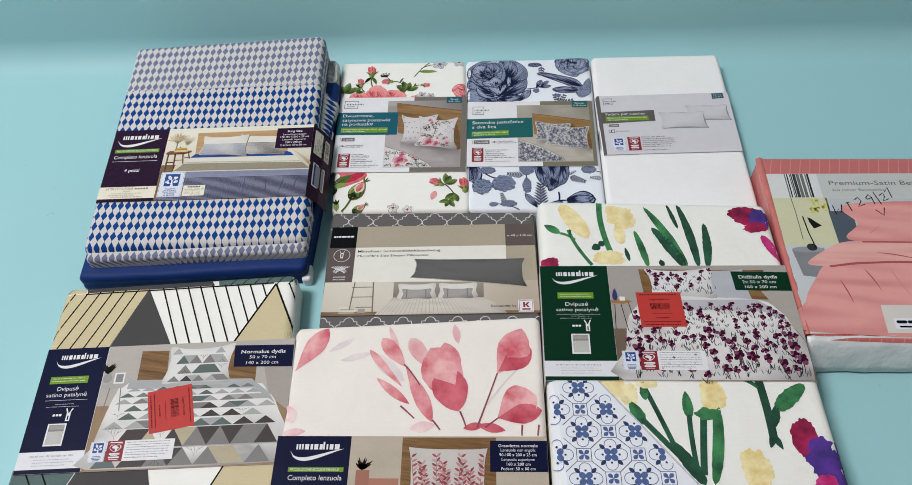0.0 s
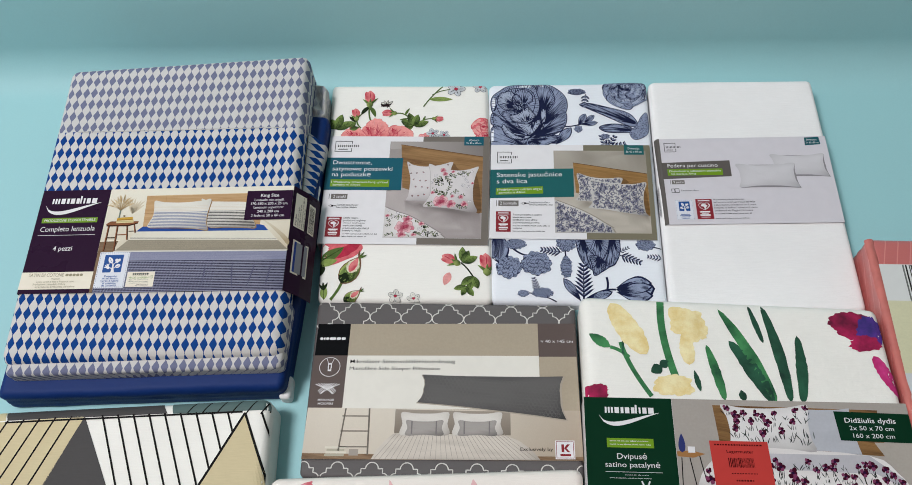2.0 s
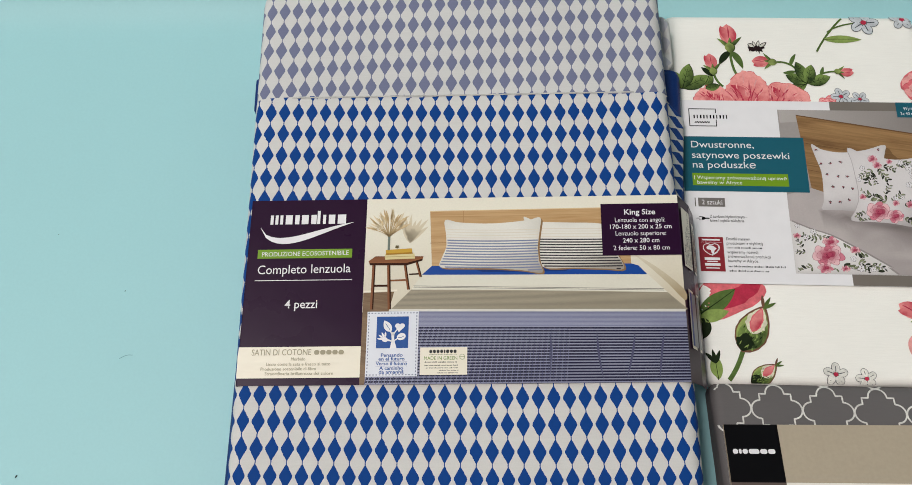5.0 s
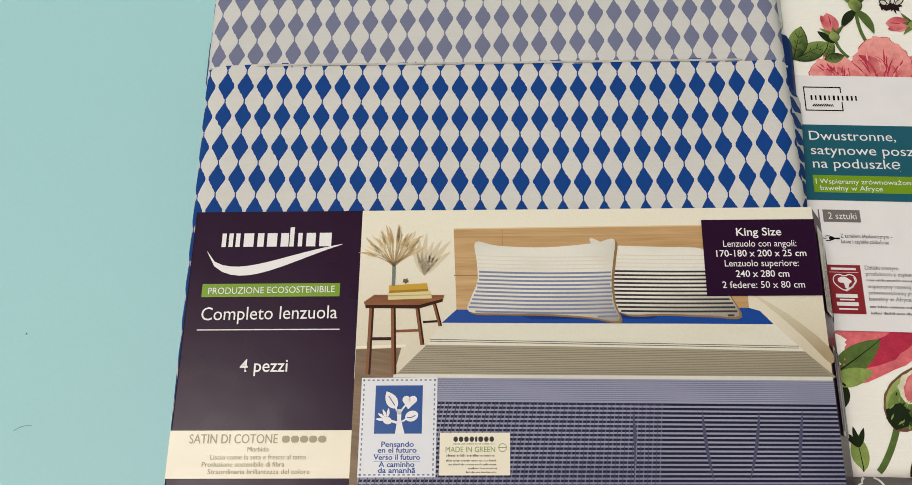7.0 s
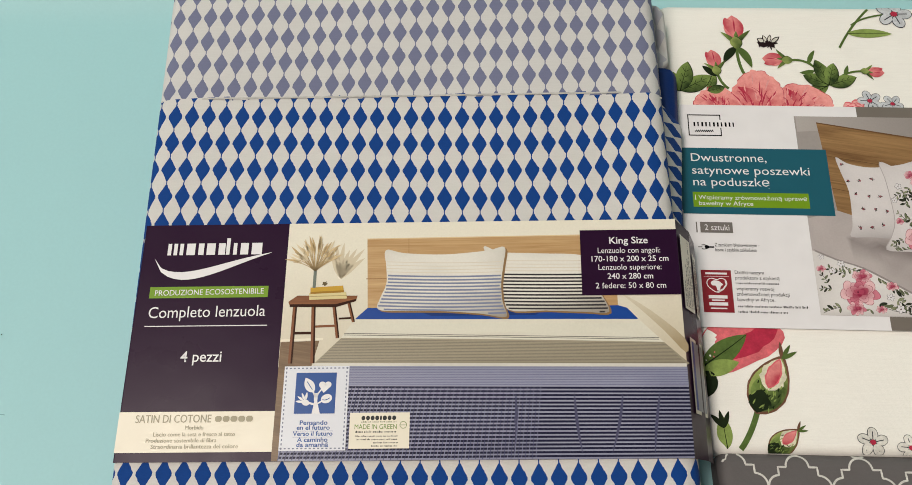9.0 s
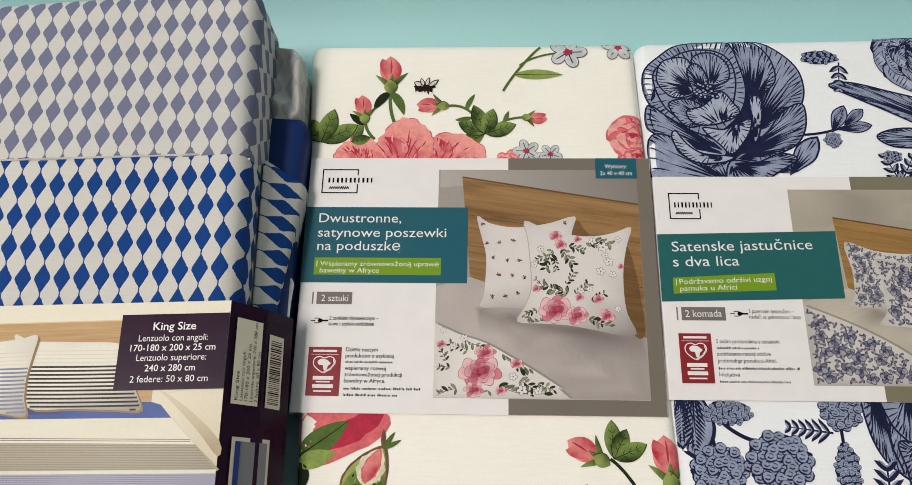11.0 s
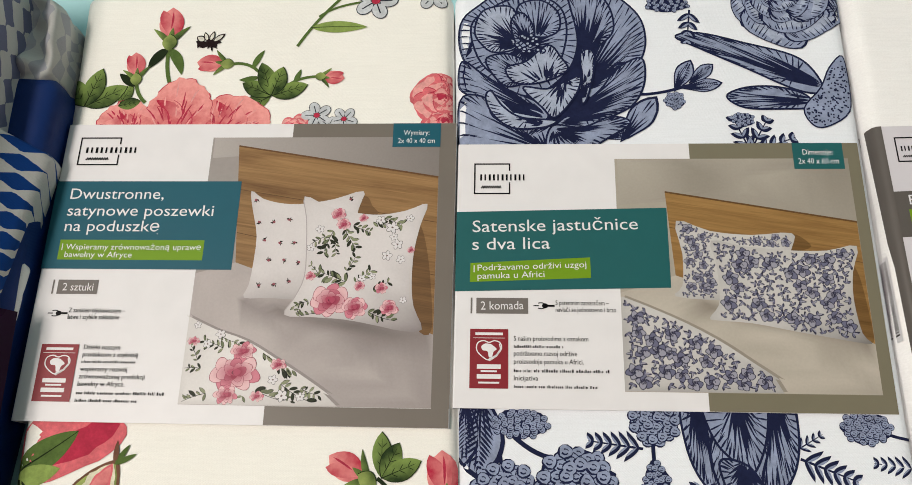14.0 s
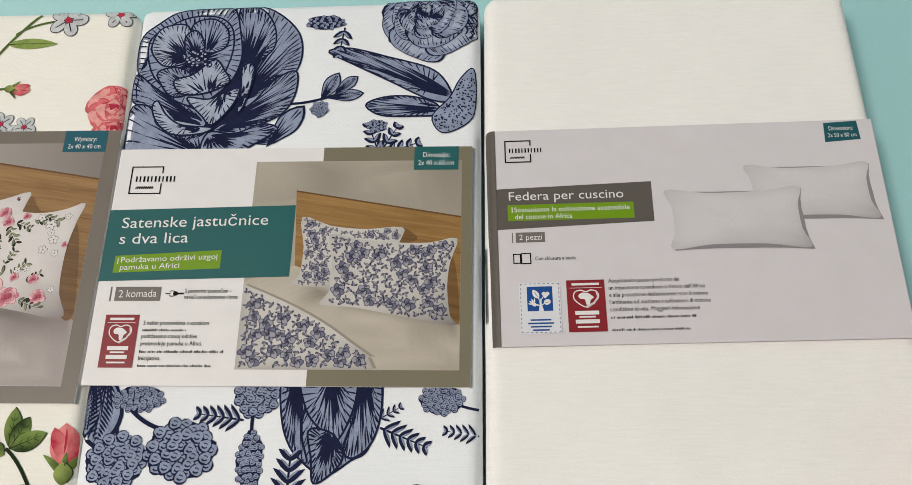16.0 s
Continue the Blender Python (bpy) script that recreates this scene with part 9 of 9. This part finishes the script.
    bedding_label(card, slv, FOREST, 91, "Dvipusė", "satino patalynė", (15, 8.6, 62), (21.5, 43.6, 69, 53.4), (31, 65, 30), (18.6, 73.4, 55), (38, 86, 108, 137.5))
    p = Print(card.at)
    p.rect(91.2, 0, 330.8, 174.8, photo_ink(srgb(190, 182, 174), 0.86, 1.06, 12), 1)
    p.rect(91.2, 100, 330.8, 174.8, photo_ink(srgb(128, 108, 92)), 1.5)
    p.poly([(133, 6), (300, 8), (300, 56), (136, 48)], WOOD_OAK, 2)
    p.poly([(290, 42), (330.6, 42), (330.6, 120), (316, 90)], photo_ink(srgb(198, 190, 180)), 2.5)
    dots = photo_ink(srgb(206, 208, 216))
    p2 = pillow_shape(p, 225, 8, 272, 6.4, 56, 276, 222, 52, dots, 3)
    p1 = smooth([(141, 5), (160, 8), (186, 8.6), (210, 7), (230, 4), (228, 20), (228, 38), (231, 53), (208, 51), (186, 50), (166, 48), (148, 48), (148, 34), (146, 18)], 3)
    p.toned(p1, tone_ink((156, 150, 150), (246, 243, 242), 0.02), 4, plump(p1, 3, 0.5, 0.2), 8)
    iris = (ink(srgb(98, 26, 58)), ink(srgb(60, 70, 66)), ink(srgb(134, 62, 100)), ink(srgb(112, 118, 116)))
    meadow(p, (143, 6, 229, 52), 46, 3, iris, within(p1), (9, 14), 5)
    bed = [(152, 46), (190, 50), (282, 55.5), (306, 72), (318, 96), (328, 174), (96, 174), (104, 130), (110, 88), (124, 66)]
    p.toned([(min(a, 330), min(b, 174)) for a, b in smooth(bed, 3)], tone_ink((150, 142, 144), (246, 242, 240), 0.03), 3, plump(bed, 6, 0.35, 0.6), 10)
    p.poly([(140, 56), (282, 55.5), (310, 78), (316, 92), (286, 74), (128, 70)], photo_ink(srgb(212, 210, 216)), 3.4)
    meadow(p, (98, 62, 328, 172), 200, 8, iris, within(bed), (10, 17), 4.5)
    for k, (u, v, s) in enumerate(((244, 138, 15), (262, 142, 13), (224, 158, 14), (296, 150, 15), (312, 138, 12), (150, 118, 12), (190, 112, 10), (270, 112, 12), (122, 138, 13), (200, 166, 12))):
        iris_sprig(p, u, v, s, 6.5, k, iris)
    p.poly([(91.4, 56), (106, 54.6), (120, 58), (108, 62), (92, 61)], ink(srgb(176, 126, 76)), 5)
    for a, b in (((96, 62), (94, 100)), ((104, 62), (110, 104)), ((114, 60), (118, 84))):
        p.line([a, b], 1.0, BLACK, 5)
    p.leaf(97, 57, 20, 7, -88, ink(srgb(52, 60, 120)), 6, 0, None, 0.35)
    p.rect(103, 50.6, 110, 57, WHITE, 6)
    p.finish("printed_photo", slv, "printed picture of a bed with iris bedding")
    p = Print(card.at)
    p.poly([(255.6, 10), (330.6, 11.6), (330.6, 42), (257.4, 40.6)], FOREST, 7)
    p.finish("printed_panel", slv)
    letters(card, "Didžiulis dydis", 265, 21.8, 5.4, WHITE, slv, 51, 0.01, lift=9)
    letters(card, "2x 50 x 70 cm", 268.4, 29.6, 4.8, WHITE, slv, 44, lift=9)
    letters(card, "160 x 200 cm", 270.6, 37.6, 4.8, WHITE, slv, 41, lift=9)
    badge_row(card, slv, 97.6, 133, 202, 160.5)
    red_tag(card, slv, ((125, 44), (183.4, 44), (185, 97.4), (127, 98.2)), False)


# ---- the plastic-wrapped pink set ----
def pink_pack():
    th = thing("bedding_set", 0.61, 0.66, "pink satin bedding set in clear plastic with printed insert", "bed linen")
    z, mid, sl = 0.0515, 0.65, 0.0
    bd = Bundle(((0.4085, 0.8215), (0.80, 0.813), (0.80, 0.492), (0.4105, 0.506)), z, mid, sl, 0.009, seed=18)
    m, nt, b = nodes_of("pink_striped_satin", 0.3, 0.5)
    vec = coords(nt)
    s = nt.nodes.new("ShaderNodeSeparateXYZ")
    nt.links.new(vec, s.inputs[0])
    f = calc(nt, "FRACT", calc(nt, "DIVIDE", calc(nt, "ADD", s.outputs[0], calc(nt, "MULTIPLY", s.outputs[1], -0.28)), 0.0143))
    finish_cloth(nt, b, vec, mixed(nt, calc(nt, "LESS_THAN", f, 0.09), srgb(198, 108, 104), srgb(214, 136, 130)), wrinkle=0.9)
    b.inputs["Coat Weight"].default_value = 0.7
    b.inputs["Coat Roughness"].default_value = 0.12
    bd.mesh("folded_satin", th, [m], layers=3, bulge=0.002, label="pink striped satin under clear plastic")
    card = Card(0.4145, 0.7855, z + 0.0012, -0.9, 0.0, 378, 269)
    o = base_of(th)
    me = bpy.data.meshes.new("printed_insert")
    bm = bmesh.new()
    top = [bm.verts.new(card.at(u, v, 0) - o) for u, v in ((0, 0), (378, 0), (378, 269), (0, 269))]
    low = [bm.verts.new(card.at(u, v, -0.0008) - o) for u, v in ((0, 0), (378, 0), (378, 269), (0, 269))]
    bm.faces.new(top)
    bm.faces.new(low[::-1])
    for k in range(4):
        bm.faces.new((top[k], low[k], low[(k + 1) % 4], top[(k + 1) % 4]))
    bmesh.ops.recalc_face_normals(bm, faces=bm.faces)
    bm.to_mesh(me)
    bm.free()
    me.materials.append(ink(srgb(206, 206, 204), 0.15))
    ins = link_mesh("printed_insert", me, th, "glossy printed picture insert")
    gl = lambda *c: ink(srgb(*c), 0.16)
    p = Print(card.at)
    p.rect(72, 0, 377, 45.5, gl(200, 204, 200), 1)
    p.rect(0, 0, 72, 45.5, gl(222, 224, 222), 1)
    p.finish("printed_panel", ins, split=True)
    p = Print(card.at)
    r = random.Random(8)
    u = 25.0
    while u < 59:
        w = r.choice((1.0, 1.8, 3.2, 4.4))
        p.rect(u, 0.5, min(u + w, 60), 45, gl(*r.choice(((70, 72, 70), (120, 122, 118), (96, 98, 96)))), 2)
        u += w + r.choice((0.8, 1.4, 2.4))
    p.finish("striped_curtain", ins, "grey striped curtain print")
    p = Print(card.at)
    p.rect(0, 45.5, 377, 268.8, gl(206, 210, 212), 1)
    p.rect(0, 45.5, 76, 130, photo_ink(srgb(236, 234, 196), 0.9, 1.05, 30), 2)
    for k in range(26):
        a, d = r.uniform(48, 74), r.uniform(48, 74)
        p.blob(a, d, r.uniform(1, 4), r.uniform(1, 3), gl(222, 222, 110), 3, 0, 3, 0.3, 12, 0.3, k)
    p.rect(74, 46, 377, 124, gl(196, 200, 202), 2)
    p.poly([(73, 70), (106, 70), (104, 126), (74, 126)], photo_ink(srgb(92, 102, 116)), 2.5)
    p.line([(26, 45), (27, 70), (27, 120)], 1.2, gl(120, 124, 120), 3)
    p.line([(35, 79), (37, 108), (41, 134)], 1.8, gl(40, 42, 44), 4)
    p.poly([(41, 81), (45, 83), (58, 96), (46, 101), (42, 90)], gl(44, 46, 50), 4)
    p.blob(36, 133, 7, 6, gl(84, 86, 88), 4)
    p.poly([(8, 138), (52, 134), (44, 184), (14, 180)], photo_ink(srgb(150, 152, 156)), 3)
    p.blob(30, 137, 22, 5, photo_ink(srgb(170, 172, 176)), 3.5)
    rim = smooth([(106, 57), (320, 60), (340, 128), (102, 124), (108, 92)], 6)
    blush = tone_ink((196, 96, 98), (248, 176, 170), 0.03)
    p.toned(rim, blush, 3, plump(rim, 2, 0.5, 0.5), 9)
    rim = smooth([(24, 160), (52, 138), (83, 124), (140, 124), (377, 132), (377, 168), (170, 156), (90, 158), (52, 164)], 6)
    p.toned(rim, tone_ink((214, 118, 116), (252, 192, 184), 0.03), 4, plump(rim, 4, 0.4, 0.5), 9)
    rim = smooth([(50, 160), (90, 157), (170, 155), (377, 168), (377, 266), (4, 266), (8, 220), (28, 186)], 6)
    p.toned(rim, blush, 3.5, plump(rim, 7, 0.4, 0.8), 12)
    p.poly([(102, 226), (377, 226), (377, 268), (100, 268)], gl(222, 216, 210), 5)
    # the shade under the turned-down edge, and soft creases over the covers
    shade, light = photo_ink(srgb(192, 92, 96), 0.86, 1.1), photo_ink(srgb(242, 156, 152), 0.9, 1.08)
    p.line([(52, 165), (90, 160), (130, 158), (170, 158), (260, 163), (377, 171)], 3.2, shade, 4.4)
    p.line([(106, 124), (150, 124.5), (240, 126), (340, 130)], 2.4, shade, 4.4)
    for k, (u, v, l, a) in enumerate(((96, 168, 40, 62), (130, 164, 54, 78), (60, 186, 40, 70), (150, 196, 60, 30), (210, 174, 50, 80), (118, 110, 26, -30), (120, 142, 60, 6))):
        p.leaf(u, v, l, 1.8, a, (shade, light)[k % 2], 4.6 if v < 158 else 3.8, 0.12 * (-1) ** k, None, 0.4, n=10)
    p.finish("printed_photo", ins, "printed picture of a bed with pink covers")
    p = Print(card.at)
    p.rect(112, 246, 190, 262, gl(235, 235, 238), 6)
    brand_bars(p, 115, 248, 70, 6, gl(24, 30, 60), 7, (0.2, 0.2, 0.2, 0.2, 0.2))
    brand_bars(p, 117, 256.5, 64, 3.4, gl(24, 30, 60), 7, (0.3, 0.4, 0.3))
    p.finish("brand_mark", ins, "plain dark brand bars on white")
    letters(card, "Premium-Satin Bettwäsche", 86, 22, 8.6, gl(120, 122, 122), ins, 175)
    letters(card, "aus reiner Baumwolle", 88, 33.4, 5, gl(140, 142, 142), ins, 74)
    pen = ink(srgb(16, 14, 16), 0.4)
    p = Print(card.at)
    for pts in (((81, 60), (83, 76), (88, 66), (91, 73), (94, 58)), ((100, 56), (106, 54)), ((103, 56), (106, 70)), ((114, 50), (120, 45), (123, 52), (117, 62), (127, 58)), ((131, 46), (136, 40), (139, 46), (133, 49), (131, 46)), ((139, 44), (141, 58)), ((144, 36), (150, 58)), ((151, 42), (157, 37), (158, 44), (154, 52), (163, 48)), ((160, 36), (166, 27), (168, 46)), ((139, 68), (148, 78), (152, 64))):
        p.line(list(pts), 1.5, pen, 8)
    p.finish("pen_marks", ins, "black felt pen scribbles")
    # the crinkled white fold of the bag along the front
    n = 40
    V, F = [], []
    for i in range(n + 1):
        x = 0.408 + 0.39 * i / n
        yb = 0.5135 - 0.0157 * (x - 0.41)
        for k in range(7):
            t = k / 6
            w = 0.0022 * noise.noise((x * 40, t * 4, 1.5))
            V.append(Vector((x, yb - 0.026 * t ** 0.7 + w, z + 0.001 - (z - 0.003) * t ** 1.3 + w * 0.6 * (1 - t))) - o)
    for i in range(n):
        for k in range(6):
            a = i * 7 + k
            F.append((a, a + 1, a + 8, a + 7))
    me = bpy.data.meshes.new("bag_fold")
    me.from_pydata(V, [], F)
    m2, nt, b = nodes_of("white_bag_plastic", 0.22, 0.5)
    vec = coords(nt, "Object")
    nt.links.new(shade_var(nt, srgb(222, 226, 226), noise_of(nt, vec, 30, 3), 0.85, 1.06), b.inputs["Base Color"])
    bump_to(nt, b, noise_of(nt, vec, 55, 4, 0.6), 0.7, 0.004)
    me.materials.append(m2)
    me.polygons.foreach_set("use_smooth", [True] * len(F))
    ob = link_mesh("bag_fold", me, th, "crinkled white plastic fold")
    so = ob.modifiers.new("thickness", "SOLIDIFY")
    so.thickness = 0.0006
    # the clear welded edge of the bag, caught by the light
    V, F = [], []
    for i in range(25):
        y = 0.818 - 0.302 * i / 24
        for k in range(7):
            a = math.pi * k / 6
            w = 0.0008 * noise.noise((y * 60, k, 3.0))
            V.append(Vector((0.4115 - 0.0052 * math.cos(a) + w, y, z - 0.003 + 0.0045 * math.sin(a) + w)) - o)
    for i in range(24):
        for k in range(6):
            a = i * 7 + k
            F.append((a, a + 1, a + 8, a + 7))
    me = bpy.data.meshes.new("bag_edge")
    me.from_pydata(V, [], F)
    m3, nt, b = nodes_of("pink_bag_edge", 0.14, 0.6)
    vec = coords(nt, "Object")
    nt.links.new(shade_var(nt, srgb(196, 112, 104), noise_of(nt, vec, 60, 3), 0.75, 1.25), b.inputs["Base Color"])
    bump_to(nt, b, noise_of(nt, vec, 120, 3), 0.6, 0.002)
    me.materials.append(m3)
    me.polygons.foreach_set("use_smooth", [True] * len(F))
    link_mesh("bag_edge", me, th, "shiny pink plastic edge")


sheet_set()
side_sleeper_pack()
triangle_set()
watercolour_set()
iris_set()
pink_pack()
